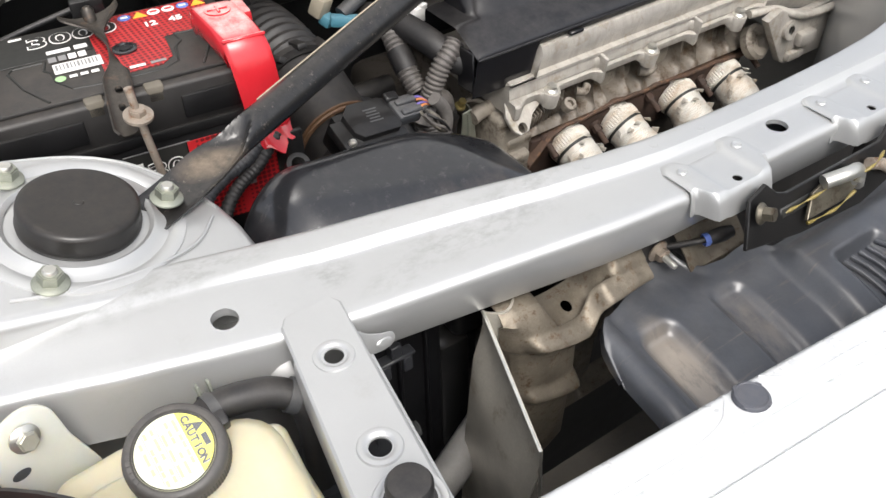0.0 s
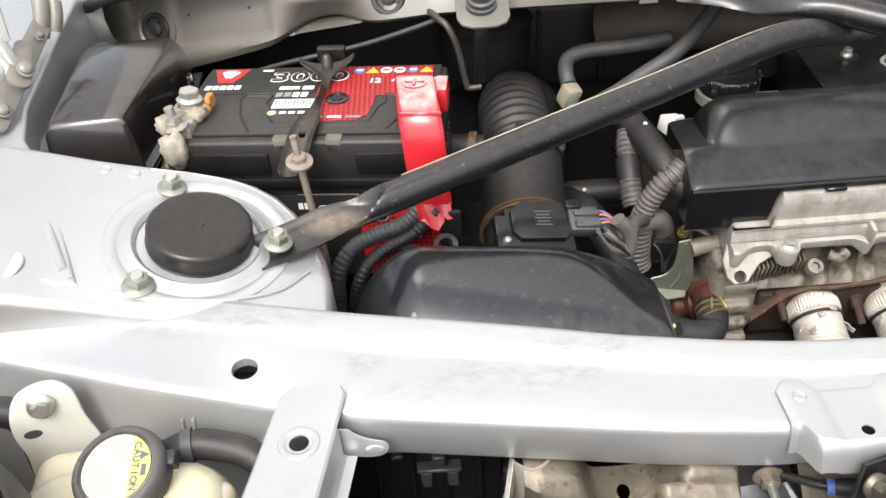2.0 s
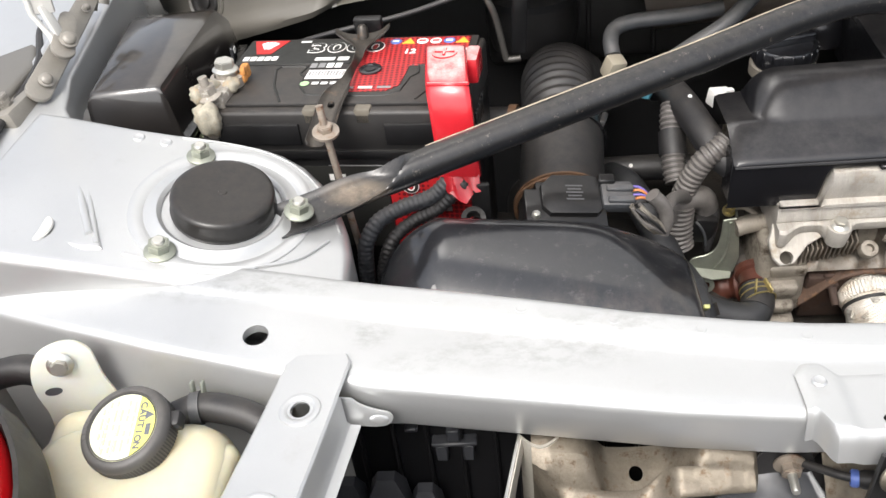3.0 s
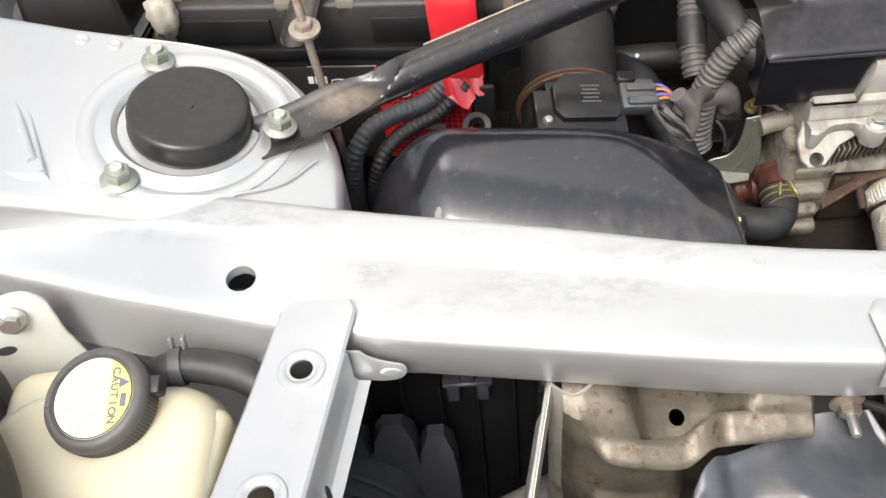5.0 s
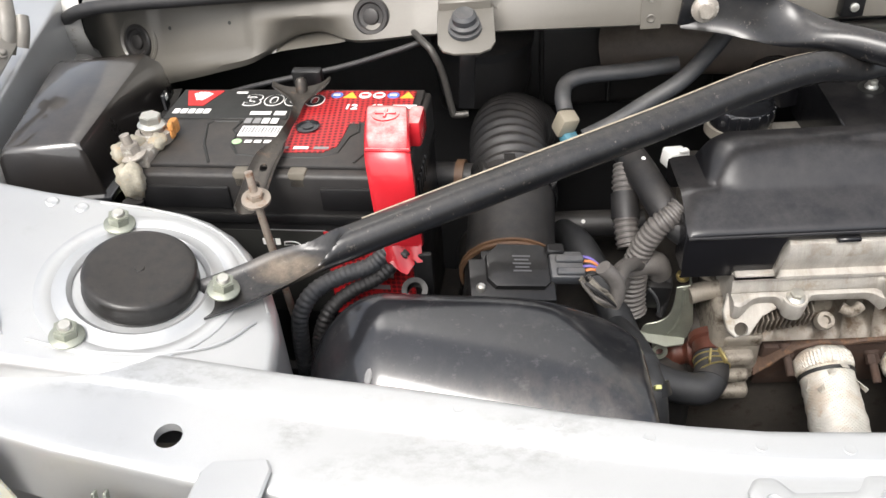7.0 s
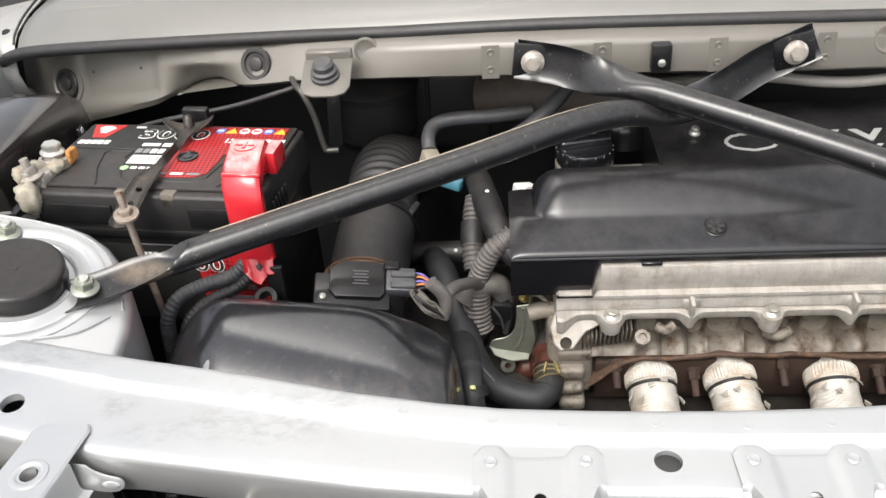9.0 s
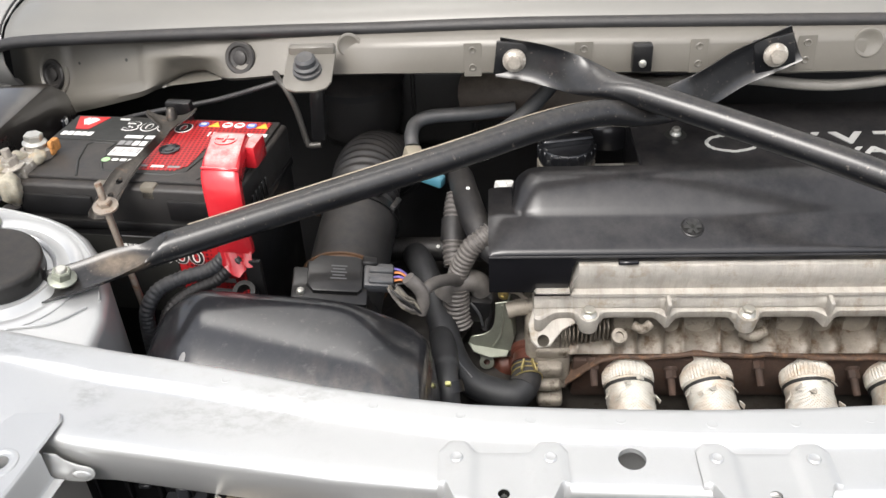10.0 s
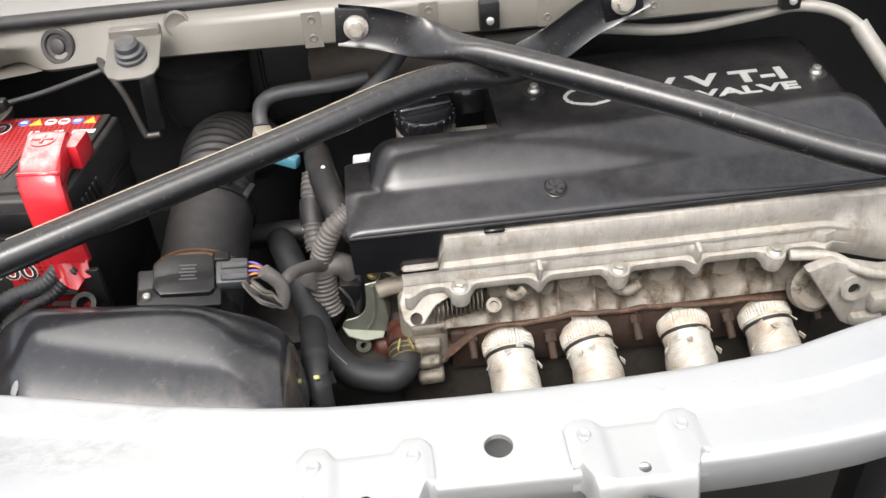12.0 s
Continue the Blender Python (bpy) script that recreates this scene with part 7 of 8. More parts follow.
part("buffer", lathe([(0.0135, 0), (0.0135, 0.002), (0.0118, 0.004), (0.0118, 0.016), (0.0105, 0.0185), (0.007, 0.0195), (0, 0.0190)], 36, pose(-0.4095, -0.112, 0.7465)), RUBBER, bump)
part("seat_ring", lathe([(0.0195, 0.0), (0.0188, 0.0012), (0.0165, 0.0012), (0.0150, 0.0002)], 36, pose(-0.4095, -0.112, 0.7466)), SILVER, bump)

# ---- coolant reservoir ----
PALE_YELLOW = surface("pale_yellow_print", (0.86, 0.85, 0.58), 0.25, 0.15, 0.06, 900, 60, 0.0, dust=0.08, coat=0.3, coat_rough=0.08)
CAP_GREY = surface("greyed_black_plastic", (0.058, 0.056, 0.055), 0.45, 0.0, 0.2, 500, 40, 0.15, dust=0.15)
OLIVE_PRINT = surface("olive_print", (0.50, 0.48, 0.24), 0.4, 0.0, 0.1, 900, 60, 0.0)
FOIL_YELLOW = surface("yellow_printed_foil", (0.72, 0.66, 0.06), 0.3, 0.2, 0.05, 900, 60, 0.0)
FOIL_BLACK = surface("black_printed_foil", (0.03, 0.03, 0.025), 0.3, 0.2, 0.05, 900, 60, 0.0)
for foil in (PALE_YELLOW, OLIVE_PRINT, FOIL_YELLOW, FOIL_BLACK):
    foil.node_tree.nodes["Principled BSDF"].inputs["Coat Weight"].default_value = 1.0
    foil.node_tree.nodes["Principled BSDF"].inputs["Coat Roughness"].default_value = 0.2
    foil.node_tree.nodes["Principled BSDF"].inputs["Coat IOR"].default_value = 3.0
tank = thing("coolant_reservoir", (-0.495, -0.05, 0.55), "yellowed translucent plastic coolant reservoir", "coolant tank")
def rounded(cx, cy, hx, hy, r, n=5):
    out = []
    for k, (sx, sy) in enumerate(((1, 1), (-1, 1), (-1, -1), (1, -1))):
        for j in range(n + 1):
            a = radians(90 * k + 90 * j / n)
            out.append((cx + sx * (hx - r) + r * math.cos(a), cy + sy * (hy - r) + r * math.sin(a)))
    return out
rows = []
for z, grow, r in ((0.54, -0.004, 0.02), (0.55, 0.0, 0.02), (0.70, 0.0, 0.022), (0.716, -0.001, 0.024), (0.726, -0.005, 0.024), (0.7315, -0.012, 0.022), (0.7335, -0.022, 0.018)):
    rows.append([Vector((x, y, z + 0.10 * (y + 0.06) * hump((z - 0.69) / 0.03))) for x, y in rounded(-0.496, -0.058, 0.062 + grow, 0.060 + grow, r)])
body = part("tank", loft(rows, True, True), TANK, tank)
part("tank_shoulder", box((-0.457, -0.050, 0.694), (0.042, 0.080, 0.070), 0.009, 5, (0, 0, -6)), TANK, tank)
part("rear_shoulder", box((-0.526, -0.006, 0.7150), (0.056, 0.048, 0.038), 0.015, 6, (0, 0, 6)), TANK, tank)
CAPM = aim((-0.4905, -0.0175, 0.7385), (-0.10, -0.30, 1), 18) @ Matrix.Scale(0.955, 4)
part("neck", lathe([(0.023, -0.012), (0.0215, 0.002), (0.020, 0.004)], 32, CAPM), TANK, tank)
cap = part("cap", lathe([(0.0250, 0.0), (0.0276, 0.001), (0.0278, 0.012), (0.0268, 0.0155), (0.0245, 0.0172), (0.0225, 0.0172), (0.0218, 0.0160), (0, 0.0160)], 56, CAPM), CAP_GREY, tank, "dark grey ribbed screw cap")
part("cap_tab", moved(box((0.028, 0.006, 0.006), (0.008, 0.010, 0.010), 0.002), CAPM), RUBBER, cap)
for k in range(90):
    a = 2 * math.pi * k / 90
    part("rib", moved(box((0.0274 * math.cos(a), 0.0274 * math.sin(a), 0.0060), (0.0010, 0.0009, 0.010), 0, 1, (0, 0, math.degrees(a))), CAPM), RUBBER, cap)
for k in range(5):
    a = radians(158 + 9 * k)
    part("moulded_mark", moved(box((0.0236 * math.cos(a), 0.0236 * math.sin(a), 0.0174), (0.0022, 0.0024, 0.0006), 0, 1, (0, 0, math.degrees(a))), CAPM), CAP_GREY, cap)
disc = part("sticker", lathe([(0.0215, 0.0160), (0.0213, 0.0164), (0, 0.0164)], 48, CAPM), PALE_YELLOW, cap, "pale yellow caution sticker")
seg = [(0.0206 * math.cos(v), 0.0206 * math.sin(v)) for v in [radians(-66 + 132 * k / 20) for k in range(21)]]
part("caution_field", moved(prism(seg, 0.0164, 0.0166, 0), CAPM), FOIL_YELLOW, disc, "yellow caution panel")
part("caution_band", moved(prism([(0.0088, 0.0178), (0.0088, -0.0178), (0.0142, -0.0140), (0.0142, 0.0140)], 0.0165, 0.0167, 0), CAPM), FOIL_YELLOW, disc, "yellow caution band")
part("sticker_ring", lathe([(0.0206, 0.01645), (0.0211, 0.01655), (0.0213, 0.0165)], 48, CAPM), INK, disc)
for k, c in enumerate("CAUTION"):
    lettering(c, 0.0058, CAPM @ pose(0.0115, 0.0125 - 0.0042 * k, 0.0168, 0, 0, -90), FOIL_BLACK, disc, "letter", 0.0001, 0.0002)
part("warning_triangle", moved(prism([(-0.0022, -0.0022), (0.0022, -0.0022), (0, 0.0022)], 0, 0.0002, 0), CAPM @ pose(0.0168, 0.006, 0.0167, 0, 0, -90) @ Matrix.Scale(1.3, 4)), FOIL_BLACK, disc)
part("print_bar", moved(box((0.0168, -0.003, 0.0167), (0.0030, 0.007, 0.0002), 0), CAPM), FOIL_BLACK, disc)
for k in range(6):
    for j in range(7):
        yy = -0.0145 + 0.0048 * j + 0.0006 * math.sin(3 * j + k)
        if math.hypot(yy, 0.006 - 0.0040 * k) < 0.0185 and (j * 3 + k * 5) % 7:
            part("print_bar", moved(box((0.0060 - 0.0040 * k, yy, 0.01655), (0.0016, 0.0038, 0.0002), 0), CAPM), OLIVE_PRINT, disc)
for k in range(2):
    part("print_line", moved(box((-0.0035 - 0.0080 * k, 0, 0.01655), (0.0004, 0.038 - 0.008 * k, 0.0002), 0), CAPM), OLIVE_PRINT, disc)
EARM = pose(-0.549, 0.0330, 0.738, 76, 0, 22)
TABX = smoothed([(0.024, -0.030, 0), (0.0200, -0.014, 0), (0.0175, -0.004, 0), (0.0165, 0.008, 0), (0.0150, 0.017, 0), (0.0085, 0.0245, 0), (-0.001, 0.0268, 0), (-0.012, 0.0245, 0), (-0.019, 0.018, 0), (-0.023, 0.008, 0), (-0.024, -0.004, 0), (-0.0215, -0.018, 0), (-0.022, -0.032, 0)], 4)
ear = part("mount_tab", moved(prism([(p.x, p.y) for p in TABX] + [(-0.024, -0.038), (0.024, -0.038)], -0.002, 0.002, 0.0012, 2, True), EARM), TAB, tank, "milky plastic mounting ear")
part("slot", lathe([(0.0036, 0), (0.0034, 0.0004), (0, 0.0004)], 20, EARM @ pose(-0.0135, -0.0045, 0.0018, 0, 0, -8) @ Matrix.Diagonal((1.5, 0.80, 1, 1))), GREY_HOSE, ear, "dark slot")
screw = part("bolt", moved(hexagon(0.0055, 0.004, 0.0080), aim((-0.552, 0.0315, 0.7515), (0.3, -0.92, 0.25))), ZINC, ear, "zinc bolt")
hose("overflow_hose", [(-0.475, 0.004, 0.731), (-0.462, 0.0095, 0.7320), (-0.445, 0.0080, 0.7310), (-0.428, 0.0040, 0.7270), (-0.4170, -0.002, 0.7190), (-0.4130, -0.006, 0.703), (-0.4130, -0.006, 0.64)], 0.0092, RUBBER, "thick black hose bending down from the reservoir")
hose("overflow_hose", [(-0.62, 0.045, 0.728), (-0.59, 0.048, 0.732), (-0.575, 0.046, 0.72), (-0.572, 0.04, 0.68)], 0.010, RUBBER, "black hose end beside the reservoir ear")
hclip = thing("hose_clamp", (-0.466, 0.0085, 0.7320), "dark spring clamp with two ears on the overflow hose", "hose clamp")
part("band", lathe([(0.0094, 0), (0.0104, 0), (0.0104, 0.006), (0.0094, 0.006)], 24, aim((-0.466, 0.0085, 0.7320), (1, 0.15, 0.0))), GREY_HOSE, hclip)
for x in (-0.4655, -0.4590):
    part("ear", box((x, 0.0165, 0.741), (0.0020, 0.005, 0.010), 0.0006, 1, (-20, 0, 0)), GREEN_ZINC, hclip)
solo("hose_clamp", lathe([(0.0094, 0), (0.0106, 0), (0.0106, 0.007), (0.0094, 0.007)], 24, aim((-0.4215, 0.0012, 0.7235), (1, -0.5, -0.6))), GREY_HOSE, "grey band clamp where the overflow hose bends down", "hose clamp")

# ---- red lamp and its bracket ----
lamp = thing("lamp", (-0.66, -0.12, 0.60), "glossy red lamp lens with a black rim", "lamp")
def lamp_ring(r, z, dx=0.0):
    return [Vector((-0.643 + dx + 0.143 * r * math.cos(a), -0.160 + 0.168 * r * math.sin(a), z)) for a in [2 * math.pi * k / 64 for k in range(64)]]
part("lens", loft([lamp_ring(r, z) for r, z in ((0.985, 0.70), (0.985, 0.770), (0.975, 0.779), (0.93, 0.786), (0.82, 0.793), (0.60, 0.799), (0.30, 0.803), (0.02, 0.804))], True, True), LENS, lamp)
part("inner_ring", loft([lamp_ring(r, z) for r, z in ((0.66, 0.7972), (0.64, 0.7990), (0.61, 0.7998), (0.60, 0.7985))], True), LENS_GLOW, lamp)
part("rim", loft([lamp_ring(r, z) for r, z in ((0.983, 0.772), (0.995, 0.781), (1.010, 0.780), (1.055, 0.756), (1.060, 0.752), (1.050, 0.744))], True), DUSTY_BLACK, lamp, "matt black rim")
arm = part("bracket", prism([(-0.526, -0.070), (-0.510, -0.074), (-0.490, -0.087), (-0.474, -0.098), (-0.467, -0.112), (-0.468, -0.140), (-0.524, -0.140)], 0.742, 0.749, 0.002, 2, True), CAP_GREY, lamp, "grey-black plastic lamp bracket")
part("bracket_wall", tube([(-0.516, -0.072, 0.752), (-0.507, -0.0765, 0.7515), (-0.489, -0.086, 0.750), (-0.472, -0.097, 0.749), (-0.465, -0.113, 0.748), (-0.467, -0.140, 0.747)], 0.0022, 10), DUSTY_BLACK, lamp)
part("screw", moved(hexagon(0.0052, 0.004, 0.0085), pose(-0.482, -0.107, 0.7488)), RUSTY_ZINC, arm, "cross-head screw")

# ---- bumper ----
BUMPER_EDGE = [(-0.80, -0.136), (-0.45, -0.146), (-0.362, -0.1535), (-0.317, -0.1570), (-0.243, -0.1620), (-0.180, -0.1665), (-0.110, -0.1725), (0.0, -0.178), (0.3, -0.186), (0.9, -0.180)]
bumper = thing("bumper", (-0.10, -0.30, 0.42), "pale silver painted bumper with moulded lines along its top edge", "bumper")
rows = []
for i in range(57):
    x = -0.80 + 0.03 * i
    e = interp(x, BUMPER_EDGE) + 0.55 * max(0, -x - 0.42) ** 1.6
    rows.append([Vector((x, e + 0.006, 0.742)), Vector((x, e + 0.003, 0.7555)), Vector((x, e, 0.7630)), Vector((x, e - 0.003, 0.7655)), Vector((x, e - 0.020, 0.7670)), Vector((x, e - 0.0222, 0.7640)), Vector((x, e - 0.025, 0.7672)), Vector((x, e - 0.040, 0.7675)), Vector((x, e - 0.0415, 0.7655)), Vector((x, e - 0.0435, 0.7690)),
                 Vector((x, e - 0.060, 0.7695)), Vector((x, e - 0.12, 0.762)), Vector((x, e - 0.20, 0.735)), Vector((x, e - 0.26, 0.68)), Vector((x, e - 0.30, 0.58)), Vector((x, e - 0.30, 0.40))])
part("skin", thick(loft(rows), 0.003), BUMPER, bumper)
for pts in ([(-0.227, -0.1645, 0.7640), (-0.222, -0.171, 0.7660), (-0.214, -0.1775, 0.7665), (-0.200, -0.1805, 0.7665), (-0.170, -0.1830, 0.7668), (-0.120, -0.1890, 0.7668), (-0.05, -0.193, 0.7668), (0.1, -0.199, 0.7668)], [(-0.252, -0.1630, 0.7640), (-0.258, -0.169, 0.7660), (-0.267, -0.1745, 0.7665), (-0.285, -0.1770, 0.7665), (-0.320, -0.1755, 0.7665), (-0.37, -0.1720, 0.7668), (-0.44, -0.166, 0.7668)]):
    part("moulded_bead", tube(pts, 0.0010, 8), BUMPER, bumper)
CLIP_GREY = surface("faded_slate_plastic", (0.060, 0.065, 0.080), 0.45, 0.0, 0.2, 500, 60, 0.1, dust=0.1)
push = thing("push_clip", (-0.243, -0.1725, 0.766), "black plastic push clip in the bumper edge", "clip")
part("head", lathe([(0.0098, 0), (0.0098, 0.0014), (0.0088, 0.0028), (0.0080, 0.0030), (0.0076, 0.0026), (0, 0.0030)], 32, pose(-0.243, -0.1725, 0.7660)), CLIP_GREY, push)
for k in range(4):
    part("notch", moved(box((0.0088, 0, 0.0016), (0.0024, 0.0034, 0.0024), 0.0005, 1), pose(-0.243, -0.1725, 0.7660, 0, 0, 90 * k + 20)), CLIP_GREY, push)

# ---- below the support: heat shield, baffle, splash shield ----
heat = thing("heat_shield", (-0.205, 0.0, 0.45), "heat-stained pressed steel exhaust shield with rust spots", "heat shield")
rows = []
for i in range(75):
    u = i / 74
    x = -0.264 + 0.185 * u
    right = hump((x + 0.200) / 0.024)
    barrel = 0.016 * math.sqrt(max(0.0, 1 - min(1.0, abs((x + 0.224) / 0.038)) ** 2.2)) * (1 - right)
    gone = hump((x + 0.134) / 0.010)
    face = 0.004 - barrel - 0.010 * right + 0.030 * gone
    low = 0.035 * right
    dip = 0.026 * hump((x + 0.236) / 0.020) * (1 - hump((x + 0.184) / 0.024))
    ends = hump((x + 0.254) / 0.012)
    lift = 0.014 * right - 0.20 * (x + 0.22) * (1 - right)
    r1, r2 = 0.657 + lift, 0.598 - 0.25 * (x + 0.22)
    bulge = (0.0125 + 0.0015 * math.sin(60 * x)) * ends * (1 - gone)
    top = 0.692 - dip + 0.0015 * math.sin(70 * x)
    row = [Vector((x, 0.026 + 0.016 * gone, top - 0.003)), Vector((x, 0.012 + 0.024 * gone, top)), Vector((x, 0.004 - barrel * 0.3 + 0.028 * gone, top - 0.003)), Vector((x, -0.001 - barrel * 0.5 + 0.030 * gone, min(top - 0.005, r1 + 0.017)))]
    for c, y0, g in ((r1, face, bulge), (r2, face + low, bulge * 0.75 * (1 - right))):
        row += [Vector((x, y0 - 0.5 * g * (1 + math.cos(math.pi * v)) + 0.002 * (v > 0.9), c - 0.0115 * v)) for v in [-1 + q / 6 for q in range(13)]]
    row += [Vector((x, face + 0.003 + low, 0.56)), Vector((x, face + 0.005 + low, 0.52)), Vector((x, face + 0.018 + low, 0.485)), Vector((x, 0.045, 0.46))]
    rows.append(row)
hs = part("shell", thick(loft(rows), 0.0012), SHIELD_METAL, heat, "", 75)
cut(hs, lathe([(0, -0.03), (0.0044, -0.03), (0.0044, 0.03), (0, 0.03)], 20, aim((-0.2005, -0.006, 0.673), (0, -0.7, 0.7))))
for x, y, z in ((-0.2385, 0.008, 0.684), (-0.229, 0.002, 0.671), (-0.240, -0.006, 0.652)):
    part("dimple", lathe([(0.0066, -0.002), (0.0046, 0.0022), (0.002, 0.0036), (0, 0.0038)], 16, aim((x, y, z), (0, -0.7, 0.7))), SHIELD_METAL, heat)
part("bolt", moved(hexagon(0.006, 0.005, 0.012), aim((-0.252, -0.012, 0.530), (0.1, -0.9, 0.4))), RUSTY_ZINC, heat)
rows = []
for i in range(25):
    u = i / 24
    y = 0.014 - 0.094 * u
    x = -0.271 - 0.0245 * u
    top = 0.691 - 0.034 * u
    crease = 0.016 * hump((u - 0.05) / 0.3) * (1 - 0.6 * u)
    rows.append([Vector((x, y, top)), Vector((x + 0.001, y, top - 0.010)), Vector((x - 0.002, y, top - 0.024 - crease)), Vector((x - 0.007, y, top - 0.040 - crease)), Vector((x - 0.011, y, 0.610 - 0.02 * u)), Vector((x - 0.015, y, 0.56)), Vector((x - 0.018, y, 0.48)), Vector((x - 0.020, y, 0.40))])
baffle = thing("baffle_plate", (-0.28, -0.03, 0.40), "dull galvanised steel baffle plate beside the exhaust shield", "baffle plate")
part("plate", thick(loft(rows), 0.0019), BAFFLE, baffle, "", 60)
rows = []
for i in range(13):
    w = i / 12
    rows.append([Vector((-0.271 + 0.024 * w, 0.0135 - 0.008 * math.sin(w * 3.1) - 0.004 * w, z + 0.004 * w)) for z in (0.690, 0.672, 0.650, 0.62, 0.58, 0.52, 0.44)])
part("flange", thick(loft(rows), 0.0016), BAFFLE, baffle, "bent fixing flange", 60)
part("edge", tube([(-0.271 - 0.0245 * u, 0.014 - 0.094 * u, 0.6915 - 0.034 * u) for u in (0, 0.25, 0.5, 0.75, 1)] + [(-0.2950, -0.0815, 0.64), (-0.2925, -0.0812, 0.60)], 0.0012, 8, smooth=False), ZINC, baffle, "bare bright cut edge")
part("stud", lathe([(0, 0), (0.0036, 0), (0.0036, 0.010), (0.003, 0.0115), (0, 0.0115)], 14, aim((-0.2500, 0.010, 0.681), (0.1, -0.7, 0.5))), ZINC, baffle, "bright fixing stud")
splash = thing("splash_shield", (0.05, -0.10, 0.60), "weathered black plastic splash shield with pressed ribs", "splash shield")
def sunk(x, y, cx, y0, w, long):
    """How far inside a round-cornered recess a point lies, 0 to 1."""
    dx, dy = max(0.0, abs(x - cx) - w + 0.010), max(0.0, abs(y - y0 + long) - long + 0.010)
    return hump((0.012 - math.hypot(dx, dy)) / 0.009)


RECESSES = ((-0.1545, -0.041, 0.0185, 0.060), (-0.0800, -0.041, 0.0170, 0.060))


def shield_z(x, y):
    z = 0.652 + 0.18 * (y + 0.03) - 0.02 * hump((-y - 0.09) / 0.1)
    z += 0.004 * hump((0.012 - abs(x + 0.188)) / 0.010) - 0.004 * hump((-x - 0.194) / 0.010)
    for k, (rx, ry, w, n) in enumerate(RECESSES):
        z -= (0.008 if k == 0 else 0.0055) * sunk(x, y, rx, ry, w, n)
    z += 0.006 * hump((0.030 - abs(x + 0.110)) / 0.024) * hump((y + 0.020) / 0.030)
    z += 0.016 * hump((x + 0.030) / 0.02) * hump((-0.028 - y) / 0.03)
    z -= 0.010 * hump((0.030 - abs(x - 0.035)) / 0.010) * hump((0.030 - abs(y + 0.10)) / 0.008)
    return z
rows = []
for i in range(205):
    x = -0.203 + 0.0025 * i
    rear = interp(x, [(-0.203, -0.060), (-0.199, -0.037), (-0.192, -0.026), (-0.184, -0.019), (-0.166, -0.0145), (-0.150, -0.009), (-0.137, 0.000), (-0.122, 0.010), (-0.116, 0.013), (-0.099, 0.013), (-0.0945, -0.004), (-0.088, -0.014), (-0.080, -0.020), (-0.060, -0.023), (-0.045, -0.021), (-0.028, -0.020), (-0.015, -0.036), (0.3, -0.036)])
    row = [Vector((x, rear + 0.002, shield_z(x, rear) - 0.008)), Vector((x, rear + 0.001, shield_z(x, rear) - 0.002))]
    for j in range(71):
        y = rear + (-0.185 - rear) * j / 70
        row.append(Vector((x, y, shield_z(x, y) + 0.002 * (1 - hump(j / 4)) - (0.006 if i == 0 else 0.0015 if i == 1 else 0))))
    rows.append(row)
part("panel", thick(loft(rows), 0.002), SHIELD_BLACK, splash)
for k, (rx, ry, w, n) in enumerate(RECESSES):
    layered(SHIELD_BLACK, (0.33, 0.285, 0.235) if k == 0 else (0.20, 0.175, 0.15), (70, 26, 30), 0.24 if k == 0 else 0.36, 0.50 if k == 0 else 0.62, 0.9 if k == 0 else 0.6, (rx, ry - 0.042, 0.640), (w * 1.25, 0.058 if k == 0 else 0.05, 0.05))
layered(SHIELD_BLACK, (0.24, 0.19, 0.15), (12, 150, 60), 0.60, 0.74, 0.5)
for k in range(5):
    part("moulded_bar", tube([(0.018 + 0.010 * k, -0.078, shield_z(0.018 + 0.01 * k, -0.078) + 0.001), (0.022 + 0.010 * k, -0.095, shield_z(0.02 + 0.01 * k, -0.095) + 0.001), (0.026 + 0.010 * k, -0.118, shield_z(0.026 + 0.01 * k, -0.118) + 0.001)], 0.0022, 8), SHIELD_BLACK, splash)
pin = part("stud", lathe([(0, 0), (0.0030, 0), (0.0027, 0.019), (0.0022, 0.0205), (0, 0.0205)], 14, aim((-0.110, 0.003, 0.6705), (-0.05, -1, -0.06))), ZINC, splash)
part("nut", moved(hexagon(0.0062, 0.006, 0.0095), aim((-0.110, 0.003, 0.6705), (-0.05, -1, -0.06))), RUSTY_ZINC, pin)

part("mounting_tab", moved(prism([(-0.033, -0.018), (-0.024, -0.002), (-0.013, 0.014), (-0.009, 0.016), (0.007, 0.016), (0.011, 0.013), (0.018, -0.006), (0.030, -0.018)], -0.001, 0.001, 0.0006, 1, True), pose(-0.110, 0.0045, 0.6690, 78, 0, 0)), RUBBER, splash, "dark upright mounting tab")

# hood latch in the middle
OLD_STEEL = surface("dirty_olive_steel", (0.15, 0.135, 0.105), 0.42, 0.7, 0.3, 700, 70, 0.3, stain=0.35, stain_color=(0.06, 0.04, 0.025), stain_scale=90)
latch = thing("bonnet_latch", (0.0, -0.055, 0.70), "black bonnet latch smeared with yellow grease", "latch")
part("plate", moved(prism([(-0.098, -0.022), (-0.088, 0.012), (-0.070, 0.018), (-0.060, 0.008), (-0.050, 0.004), (0.060, 0.004), (0.075, 0.015), (0.090, 0.010), (0.095, -0.024), (0.030, -0.036), (-0.040, -0.032)], -0.0018, 0.0018, 0.0006, 1, True), pose(0.0, -0.052, 0.730, 66, 0, 0)), BLACK_PLASTIC, latch)
part("bolt", moved(hexagon(0.0056, 0.008, 0.0078), aim((-0.085, -0.057, 0.735), (0.25, -0.9, 0.35))), OLD_STEEL, latch, "dirty hexagon bolt")
